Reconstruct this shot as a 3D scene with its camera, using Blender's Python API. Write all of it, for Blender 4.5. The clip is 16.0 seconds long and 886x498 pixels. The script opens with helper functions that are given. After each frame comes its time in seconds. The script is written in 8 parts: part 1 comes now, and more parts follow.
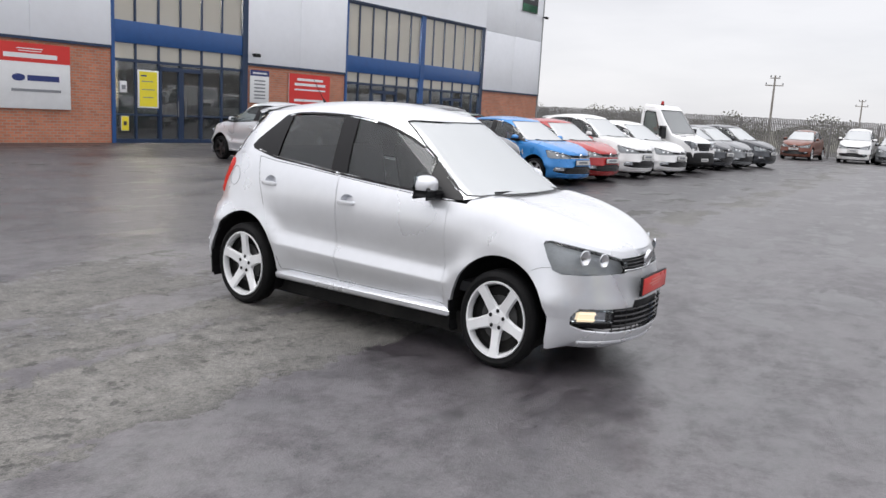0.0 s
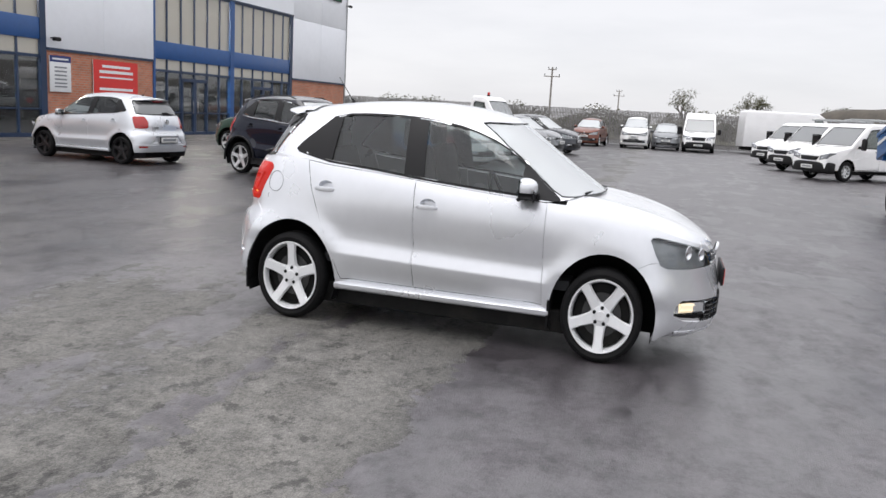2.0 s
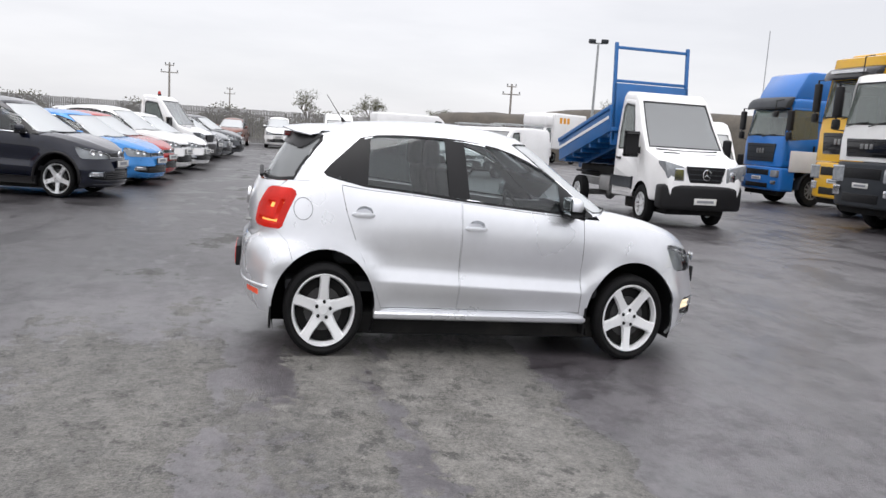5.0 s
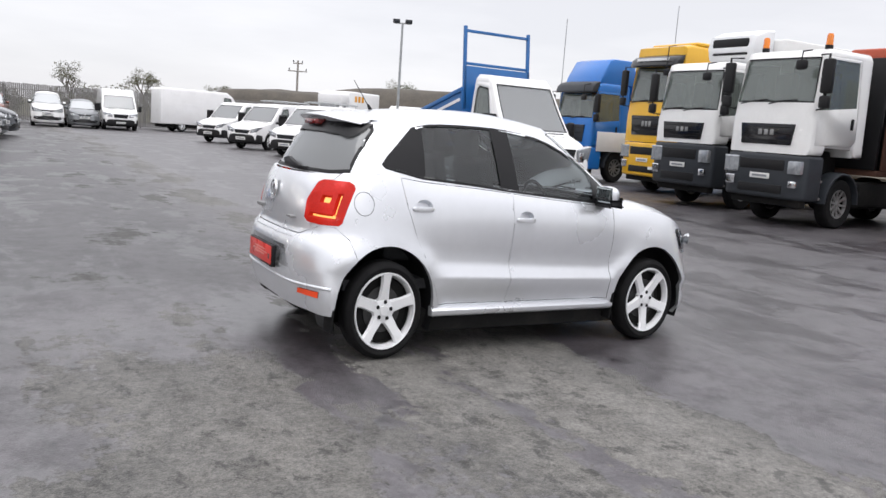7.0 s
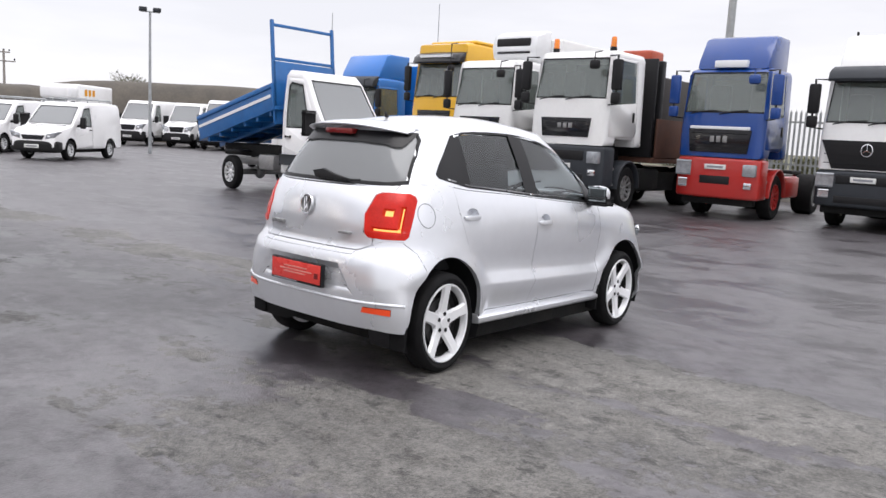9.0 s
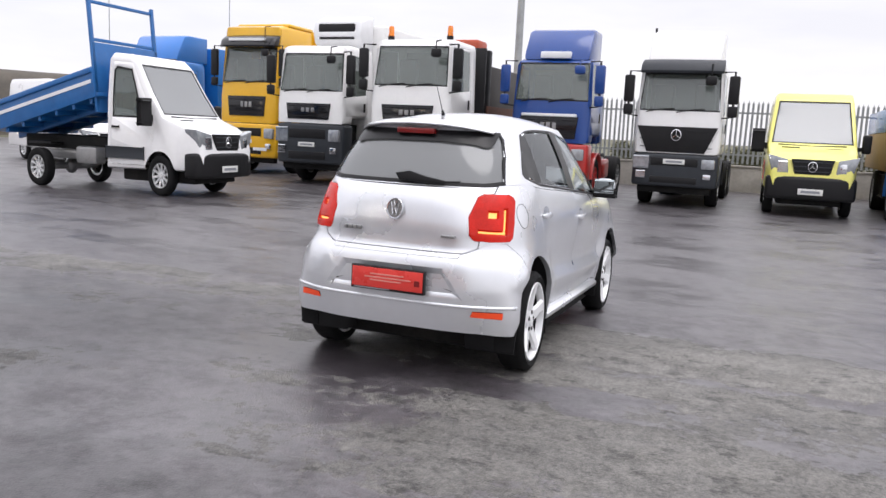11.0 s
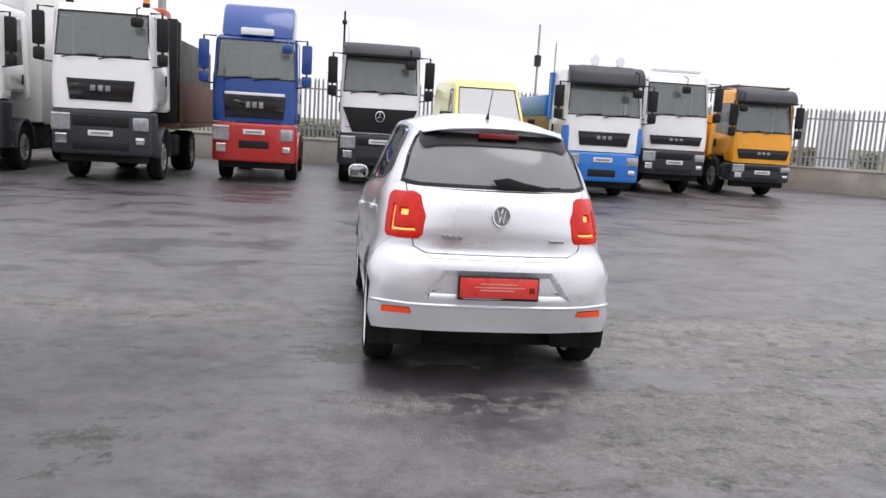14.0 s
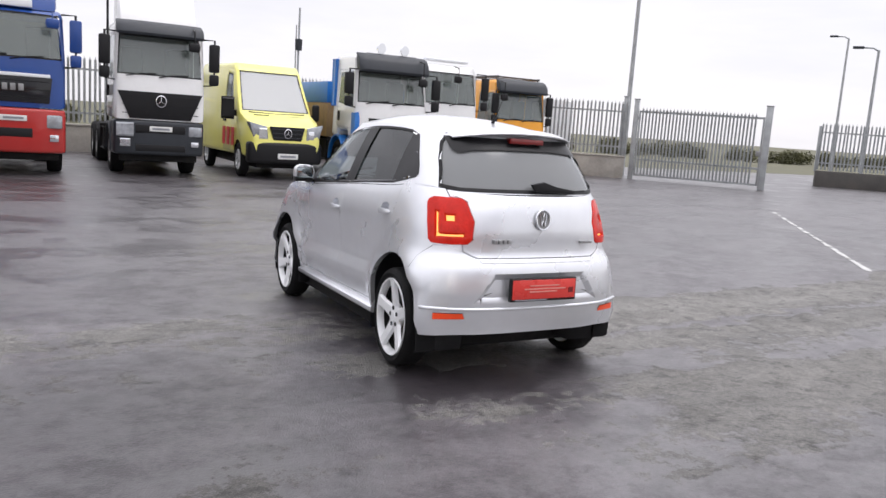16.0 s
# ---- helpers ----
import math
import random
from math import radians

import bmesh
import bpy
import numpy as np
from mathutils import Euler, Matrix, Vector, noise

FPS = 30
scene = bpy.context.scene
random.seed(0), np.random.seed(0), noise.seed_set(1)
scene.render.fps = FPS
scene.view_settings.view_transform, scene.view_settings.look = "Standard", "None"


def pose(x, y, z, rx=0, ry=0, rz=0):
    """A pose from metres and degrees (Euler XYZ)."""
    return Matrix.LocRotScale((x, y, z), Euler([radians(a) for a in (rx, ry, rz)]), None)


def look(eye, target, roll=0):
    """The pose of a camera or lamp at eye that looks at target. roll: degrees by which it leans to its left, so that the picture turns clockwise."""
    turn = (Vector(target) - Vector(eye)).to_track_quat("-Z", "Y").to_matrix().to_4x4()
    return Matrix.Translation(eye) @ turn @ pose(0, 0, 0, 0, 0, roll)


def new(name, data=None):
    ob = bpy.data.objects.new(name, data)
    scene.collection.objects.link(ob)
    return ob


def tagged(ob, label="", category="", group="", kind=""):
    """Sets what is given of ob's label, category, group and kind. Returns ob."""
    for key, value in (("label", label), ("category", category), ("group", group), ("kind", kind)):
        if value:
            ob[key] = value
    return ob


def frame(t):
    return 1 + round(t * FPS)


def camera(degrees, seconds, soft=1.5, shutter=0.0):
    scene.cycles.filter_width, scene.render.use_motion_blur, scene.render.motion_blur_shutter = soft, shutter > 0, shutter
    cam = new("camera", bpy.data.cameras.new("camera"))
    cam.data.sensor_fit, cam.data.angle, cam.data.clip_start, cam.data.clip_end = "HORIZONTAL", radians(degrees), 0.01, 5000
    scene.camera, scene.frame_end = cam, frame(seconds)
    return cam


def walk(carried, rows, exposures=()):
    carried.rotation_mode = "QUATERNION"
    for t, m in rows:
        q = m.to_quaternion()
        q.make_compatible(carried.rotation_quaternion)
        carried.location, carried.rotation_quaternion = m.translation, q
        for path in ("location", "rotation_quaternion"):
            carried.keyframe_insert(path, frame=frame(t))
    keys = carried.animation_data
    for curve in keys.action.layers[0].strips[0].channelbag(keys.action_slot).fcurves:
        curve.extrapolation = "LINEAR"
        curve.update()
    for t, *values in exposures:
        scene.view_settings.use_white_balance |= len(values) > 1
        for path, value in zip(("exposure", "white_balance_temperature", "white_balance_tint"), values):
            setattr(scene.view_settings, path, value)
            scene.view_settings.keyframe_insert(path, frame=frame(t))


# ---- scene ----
cam = camera(58.3, 16.0)
PATH = [
    (0, (3.655, -5.531, 1.686), (2.624, -3.851, 1.344), 3.18),
    (0.5, (3.146, -5.781, 1.684), (2.219, -4.043, 1.340), 3.00),
    (1, (2.635, -6.012, 1.681), (1.841, -4.210, 1.335), 3.09),
    (1.5, (2.099, -6.209, 1.652), (1.449, -4.349, 1.306), 3.20),
    (2, (1.560, -6.402, 1.666), (1.038, -4.502, 1.325), 3.18),
    (2.5, (1.017, -6.539, 1.655), (0.654, -4.602, 1.313), 3.40),
    (3, (0.481, -6.616, 1.652), (0.307, -4.653, 1.316), 3.71),
    (3.5, (-0.071, -6.701, 1.647), (-0.006, -4.726, 1.335), 4.06),
    (4, (-0.633, -6.684, 1.644), (-0.465, -4.713, 1.347), 3.65),
    (4.5, (-1.177, -6.640, 1.648), (-0.847, -4.689, 1.357), 3.79),
    (5, (-1.691, -6.502, 1.659), (-1.238, -4.575, 1.370), 3.67),
    (5.2, (-1.880, -6.406, 1.653), (-1.385, -4.490, 1.362), 3.58),
    (7.3, (-3.847, -5.425, 1.588), (-2.794, -3.750, 1.292), 3.61),
    (7.5, (-4.036, -5.291, 1.574), (-2.939, -3.643, 1.288), 3.25),
    (8, (-4.466, -4.953, 1.583), (-3.177, -3.449, 1.304), 3.74),
    (8.2, (-4.646, -4.817, 1.584), (-3.312, -3.354, 1.304), 3.61),
    (10.3, (-6.010, -2.943, 1.593), (-4.265, -2.008, 1.305), 2.78),
    (10.5, (-6.123, -2.748, 1.579), (-4.356, -1.858, 1.290), 2.71),
    (11, (-6.362, -2.246, 1.589), (-4.535, -1.489, 1.294), 2.65),
    (11.5, (-6.630, -1.726, 1.582), (-4.734, -1.160, 1.294), 2.89),
    (12, (-6.769, -1.159, 1.587), (-4.843, -0.705, 1.298), 2.68),
    (12.5, (-6.832, -0.604, 1.591), (-4.867, -0.368, 1.300), 3.19),
    (13, (-6.826, -0.047, 1.617), (-4.850, 0.016, 1.317), 3.23),
    (13.5, (-6.813, 0.504, 1.640), (-4.838, 0.414, 1.336), 3.21),
    (14, (-6.724, 1.041, 1.641), (-4.766, 0.773, 1.331), 3.37),
    (14.5, (-6.608, 1.549, 1.653), (-4.682, 1.108, 1.343), 3.47),
    (15, (-6.462, 2.068, 1.652), (-4.589, 1.439, 1.339), 3.58),
    (15.5, (-6.241, 2.565, 1.660), (-4.413, 1.816, 1.347), 3.45),
    (16, (-6.069, 3.096, 1.667), (-4.337, 2.146, 1.356), 3.89),
]
walk(cam, [(t, look(eye, target, roll)) for t, eye, target, roll in PATH],
     exposures=((0, 0.43, 6500, 11), (5, 0.47, 6500, 11), (8, 0.54, 6480, 12), (11, 0.64, 6470, 14), (13.5, 0.66, 6470, 14), (16, 0.60, 6470, 14)))

# ---- world and light: a bright overcast sky ----
world = bpy.data.worlds.new("overcast_sky")
scene.world = world
world.use_nodes = True
wn, wl = world.node_tree.nodes, world.node_tree.links
wn.clear()
w_out = wn.new("ShaderNodeOutputWorld")
w_bg = wn.new("ShaderNodeBackground")
w_sky = wn.new("ShaderNodeTexSky")
w_sky.sky_type = "NISHITA"
w_sky.sun_disc = False
w_sky.sun_elevation, w_sky.sun_rotation = radians(38), radians(200)
w_scale = wn.new("ShaderNodeVectorMath"); w_scale.operation = "SCALE"; w_scale.inputs[3].default_value = 0.10
w_tc = wn.new("ShaderNodeTexCoord")
w_map = wn.new("ShaderNodeMapping"); w_map.inputs["Scale"].default_value = (1.0, 1.0, 5.0)
w_noise = wn.new("ShaderNodeTexNoise"); w_noise.inputs["Scale"].default_value = 2.2; w_noise.inputs["Detail"].default_value = 6; w_noise.inputs["Roughness"].default_value = 0.55
w_ramp = wn.new("ShaderNodeValToRGB")
w_ramp.color_ramp.elements[0].position, w_ramp.color_ramp.elements[0].color = 0.36, (0.88, 0.885, 0.92, 1)
w_ramp.color_ramp.elements[1].position, w_ramp.color_ramp.elements[1].color = 0.60, (1.0, 1.0, 1.03, 1)
w_mix = wn.new("ShaderNodeMix"); w_mix.data_type = "RGBA"; w_mix.inputs[0].default_value = 0.93
# an overcast sky is brighter overhead than at the horizon
w_sep = wn.new("ShaderNodeSeparateXYZ")
w_up = wn.new("ShaderNodeMapRange")
for w_i, w_v in enumerate((0.2, 1.0, 0.69, 1.55)):
    w_up.inputs[w_i + 1].default_value = w_v
w_grade = wn.new("ShaderNodeVectorMath"); w_grade.operation = "SCALE"
wl.new(w_tc.outputs["Generated"], w_sep.inputs[0])
wl.new(w_sep.outputs[2], w_up.inputs[0])
wl.new(w_ramp.outputs["Color"], w_grade.inputs[0])
wl.new(w_up.outputs[0], w_grade.inputs[3])
wl.new(w_tc.outputs["Generated"], w_map.inputs["Vector"])
wl.new(w_map.outputs["Vector"], w_noise.inputs["Vector"])
wl.new(w_noise.outputs["Fac"], w_ramp.inputs["Fac"])
wl.new(w_sky.outputs["Color"], w_scale.inputs[0])
wl.new(w_scale.outputs["Vector"], w_mix.inputs[6])
wl.new(w_grade.outputs["Vector"], w_mix.inputs[7])
wl.new(w_mix.outputs[2], w_bg.inputs["Color"])
w_bg.inputs["Strength"].default_value = 1.0
wl.new(w_bg.outputs["Background"], w_out.inputs["Surface"])

sun = new("sun", bpy.data.lights.new("sun", "SUN"))
sun.data.energy, sun.data.angle, sun.data.color = 0.9, radians(40), (1.0, 0.98, 0.96)
sun.matrix_basis = look((0, 0, 30), (4, 9, 0))

# ---- building helpers ----
from mathutils.bvhtree import BVHTree
from mathutils.interpolate import poly_3d_calc


def thing(name, label, category, m=None, group="", scale=(1, 1, 1)):
    ob = tagged(new(name), label, category, group)
    ob.matrix_basis = (m if m is not None else Matrix()) @ Matrix.Diagonal((*scale, 1))
    return ob


def finish(bm, sharp=40):
    limit = radians(sharp)
    for f in bm.faces:
        f.smooth = True
    for e in bm.edges:
        if len(e.link_faces) == 2:
            e.smooth = e.calc_face_angle(0) < limit


def part(name, bm, material, parent=None, label="", sharp=40):
    """One mesh object out of a bmesh, under its thing."""
    finish(bm, sharp)
    me = bpy.data.meshes.new(name)
    bm.to_mesh(me)
    bm.free()
    for m in (material if isinstance(material, (list, tuple)) else [material]):
        me.materials.append(m)
    ob = new(name, me)
    if parent is not None:
        ob.parent = parent
    return tagged(ob, label)


def settled(bm):
    """Keeps a copy of a smooth skin, to shade panels cut out of it."""
    twin = bm.copy()
    twin.normal_update()
    twin.faces.ensure_lookup_table()
    return BVHTree.FromBMesh(twin), twin


def shaded(ob, skin):
    """Shades a cut panel by the skin that it came from, so that cuts leave no dents."""
    around, twin = skin
    me = ob.data
    own = [Vector(c.vector) for c in me.corner_normals]
    cache, out = {}, []
    for poly in me.polygons:
        for li in poly.loop_indices:
            vi = me.loops[li].vertex_index
            if vi not in cache:
                at, _, idx, _ = around.find_nearest(me.vertices[vi].co, 0.012)
                if at is None:
                    cache[vi] = None
                else:
                    f = twin.faces[idx]
                    q = Vector()
                    for share, v in zip(poly_3d_calc([v.co for v in f.verts], at), f.verts):
                        q += v.normal * share
                    cache[vi] = q.normalized() if q.length > 1e-6 else None
            q = cache[vi]
            out.append(q if q is not None and q.dot(poly.normal) > 0.72 else own[li])
    me.normals_split_custom_set(out)
    return ob


def setting(ob, label="", category="", group=""):
    return tagged(ob, label, category, group, kind="structure")


def box(bm, x0, x1, y0, y1, z0, z1, r=0.0, seg=2, m=None, mi=0):
    g = bmesh.ops.create_cube(bm, size=1)
    vs = g["verts"]
    for v in vs:
        v.co = Vector(((x0 + x1) / 2 + v.co.x * (x1 - x0), (y0 + y1) / 2 + v.co.y * (y1 - y0), (z0 + z1) / 2 + v.co.z * (z1 - z0)))
    fs = list({f for v in vs for f in v.link_faces})
    if r > 0:
        es = list({e for v in vs for e in v.link_edges})
        o = bmesh.ops.bevel(bm, geom=es, offset=r, segments=seg, affect="EDGES", profile=0.5)
        fs = o["faces"] + [f for f in fs if f.is_valid]
        vs = list({v for f in fs if f.is_valid for v in f.verts})
    if mi:
        for v in vs:
            for f in v.link_faces:
                f.material_index = mi
    if m is not None:
        bmesh.ops.transform(bm, matrix=m, verts=vs)
    return vs


def rod(bm, a, b, r, seg=10, r2=None):
    a, b = Vector(a), Vector(b)
    g = bmesh.ops.create_cone(bm, cap_ends=True, segments=seg, radius1=r, radius2=r if r2 is None else r2, depth=(b - a).length)
    q = (b - a).to_track_quat("Z", "Y").to_matrix().to_4x4()
    bmesh.ops.transform(bm, matrix=Matrix.Translation((a + b) / 2) @ q, verts=g["verts"])
    return g["verts"]


def pipe(bm, pts, r, seg=8):
    """One bent tube through the points."""
    ps = [Vector(p) for p in pts]
    shut = (ps[0] - ps[-1]).length < 1e-6
    if shut:
        ps = ps[:-1]
    n = len(ps)
    rings, side = [], None
    for i, p in enumerate(ps):
        before = ps[i - 1] if (i or shut) else p
        after = ps[(i + 1) % n] if (i < n - 1 or shut) else p
        d = (after - before).normalized()
        if side is None:
            side = d.cross(Vector((0, 0, 1)) if abs(d.z) < 0.9 else Vector((1, 0, 0)))
        side = (side - d * side.dot(d)).normalized()
        up = d.cross(side)
        grow = 1.0
        if 0 < i < n - 1:
            c = (p - ps[i - 1]).normalized().dot((ps[i + 1] - p).normalized())
            grow = min(1.4, 1 / max(0.5, math.sqrt((1 + c) / 2)))
        rings.append([bm.verts.new(p + (side * math.cos(2 * math.pi * k / seg) + up * math.sin(2 * math.pi * k / seg)) * r * grow) for k in range(seg)])
    for a, b in zip(rings, rings[1:] + (rings[:1] if shut else [])):
        for k in range(seg):
            bm.faces.new((a[k], a[(k + 1) % seg], b[(k + 1) % seg], b[k]))
    if not shut:
        bm.faces.new(rings[0][::-1]); bm.faces.new(rings[-1])


def ball(bm, c, r, seg=10, sc=(1, 1, 1)):
    g = bmesh.ops.create_uvsphere(bm, u_segments=seg, v_segments=max(4, seg // 2), radius=r)
    bmesh.ops.transform(bm, matrix=Matrix.Translation(c) @ Matrix.Diagonal((*sc, 1)), verts=g["verts"])
    return g["verts"]


def lathe(bm, prof, seg=32, m=None, close=False):
    """Turns a profile of (radius, along) round the y axis."""
    rings = []
    for r, a in prof:
        rings.append([bm.verts.new((r * math.cos(2 * math.pi * i / seg), a, r * math.sin(2 * math.pi * i / seg))) for i in range(seg)])
    for p, q in zip(rings, rings[1:] + (rings[:1] if close else [])):
        for i in range(seg):
            j = (i + 1) % seg
            bm.faces.new((p[i], p[j], q[j], q[i]))
    vs = [v for r in rings for v in r]
    if m is not None:
        bmesh.ops.transform(bm, matrix=m, verts=vs)
    return vs


def slab(bm, poly, axis, a, b, r=0.0, mi=0):
    """A polygon drawn in the plane across an axis (0: y,z; 1: x,z; 2: x,y), pulled from a to b."""
    def at(p, d):
        return ((d, p[0], p[1]), (p[0], d, p[1]), (p[0], p[1], d))[axis]
    lo = [bm.verts.new(at(p, a)) for p in poly]
    hi = [bm.verts.new(at(p, b)) for p in poly]
    n = len(poly)
    fs = [bm.faces.new(lo), bm.faces.new(hi[::-1])]
    for i in range(n):
        j = (i + 1) % n
        fs.append(bm.faces.new((lo[j], lo[i], hi[i], hi[j])))
    bmesh.ops.recalc_face_normals(bm, faces=fs)
    for f in fs:
        f.material_index = mi
    if r:
        es = list({e for f in fs[:2] for e in f.edges})
        bmesh.ops.bevel(bm, geom=es, offset=r, segments=2, affect="EDGES", profile=0.5)
    return lo + hi


def lerp_table(tab, x):
    """Smooth curve through (x, value) pairs sorted by x."""
    if x <= tab[0][0]:
        return tab[0][1]
    for i in range(len(tab) - 1):
        x0, v0 = tab[i]
        x1, v1 = tab[i + 1]
        if x <= x1:
            m0 = (v1 - v0) / (x1 - x0) if i == 0 else (v1 - tab[i - 1][1]) / (x1 - tab[i - 1][0])
            m1 = (v1 - v0) / (x1 - x0) if i + 2 >= len(tab) else (tab[i + 2][1] - v0) / (tab[i + 2][0] - x0)
            h, t = x1 - x0, (x - x0) / (x1 - x0)
            return (2 * t**3 - 3 * t**2 + 1) * v0 + (t**3 - 2 * t**2 + t) * h * m0 + (3 * t**2 - 2 * t**3) * v1 + (t**3 - t**2) * h * m1
    return tab[-1][1]


def cut_out(bm, poly, d, keep, near=None):
    """Slices the faces that keep() accepts along a closed outline of 3D points seen along d, and returns those within it."""
    d = Vector(d).normalized()
    pts = [Vector(p) for p in poly]
    up = Vector((0, 0, 1)) if abs(d.z) < 0.9 else Vector((1, 0, 0))
    u = d.cross(up).normalized()
    v = u.cross(d)
    flat = [(p.dot(u), p.dot(v)) for p in pts]
    lo_u, hi_u = min(p[0] for p in flat) - 0.05, max(p[0] for p in flat) + 0.05
    lo_v, hi_v = min(p[1] for p in flat) - 0.05, max(p[1] for p in flat) + 0.05

    def zone():
        out = []
        for f in bm.faces:
            c = f.calc_center_median()
            if not keep(c, f.normal):
                continue
            us = [w.co.dot(u) for w in f.verts]
            vs = [w.co.dot(v) for w in f.verts]
            if max(us) > lo_u and min(us) < hi_u and max(vs) > lo_v and min(vs) < hi_v:
                out.append(f)
        return out

    n = len(pts)
    for i in range(n):
        a, b = pts[i], pts[(i + 1) % n]
        nor = (b - a).cross(d)
        if nor.length < 1e-9:
            continue
        fs = zone()
        if len(poly) > 17:
            m = (a + b) / 2
            reach = (b - a).length * 1.5 + 0.08
            mu, mv = m.dot(u), m.dot(v)
            fs = [f for f in fs if any((w.co.dot(u) - mu) ** 2 + (w.co.dot(v) - mv) ** 2 < reach * reach for w in f.verts) or (abs(f.calc_center_median().dot(u) - mu) + abs(f.calc_center_median().dot(v) - mv)) < reach]
        geom = list({x for f in fs for x in (*f.verts, *f.edges, f)})
        if geom:
            bmesh.ops.bisect_plane(bm, geom=geom, dist=1e-5, plane_co=a, plane_no=nor.normalized())
    inside = []
    for f in zone():
        c = f.calc_center_median()
        x, y = c.dot(u), c.dot(v)
        hit = False
        for i in range(n):
            (x0, y0), (x1, y1) = flat[i], flat[(i + 1) % n]
            if (y0 > y) != (y1 > y) and x < (x1 - x0) * (y - y0) / (y1 - y0) + x0:
                hit = not hit
        if hit:
            inside.append(f)
    return inside


def take(bm, faces):
    """Moves faces into a bmesh of their own."""
    out = bmesh.new()
    made = {}
    for f in faces:
        vs = []
        for v in f.verts:
            if v not in made:
                made[v] = out.verts.new(v.co)
            vs.append(made[v])
        try:
            g = out.faces.new(vs)
            g.material_index = f.material_index
        except ValueError:
            pass
    bmesh.ops.delete(bm, geom=list(faces), context="FACES")
    return out


def gap(bm, width=0.004, depth=0.01):
    """Turns the rim of an open panel inwards, so that a joint shows round it."""
    if not bm.faces:
        return bm
    bm.normal_update()
    rim = {v for e in bm.edges if len(e.link_faces) == 1 for v in e.verts}
    bmesh.ops.inset_region(bm, faces=list(bm.faces), thickness=width, use_even_offset=True, use_boundary=True)
    bm.normal_update()
    out = {v for e in bm.edges if len(e.link_faces) == 1 for v in e.verts}
    for v in out:
        v.co -= v.normal * depth
    return bm


def push(bm, d):
    bm.normal_update()
    for v in list(bm.verts):
        v.co += v.normal * d
    return bm


def sliced(bm, w, n=10):
    """Cuts a mesh across its width, so that it can be bent."""
    for i in range(1, n):
        bmesh.ops.bisect_plane(bm, geom=list(bm.verts) + list(bm.edges) + list(bm.faces), plane_co=(0, -w + 2 * w * i / n, 0), plane_no=(0, 1, 0))


def flipped(bm, want):
    """Turns the faces so that most point along want(centre)."""
    bm.normal_update()
    if sum(1 if f.normal.dot(want(f.calc_center_median())) > 0 else -1 for f in bm.faces) < 0:
        bmesh.ops.reverse_faces(bm, faces=list(bm.faces))
    bm.normal_update()
    return bm


# ---- materials ----
def mat(name):
    m = bpy.data.materials.new(name)
    m.use_nodes = True
    n = m.node_tree.nodes
    return m, n, m.node_tree.links, n["Principled BSDF"]


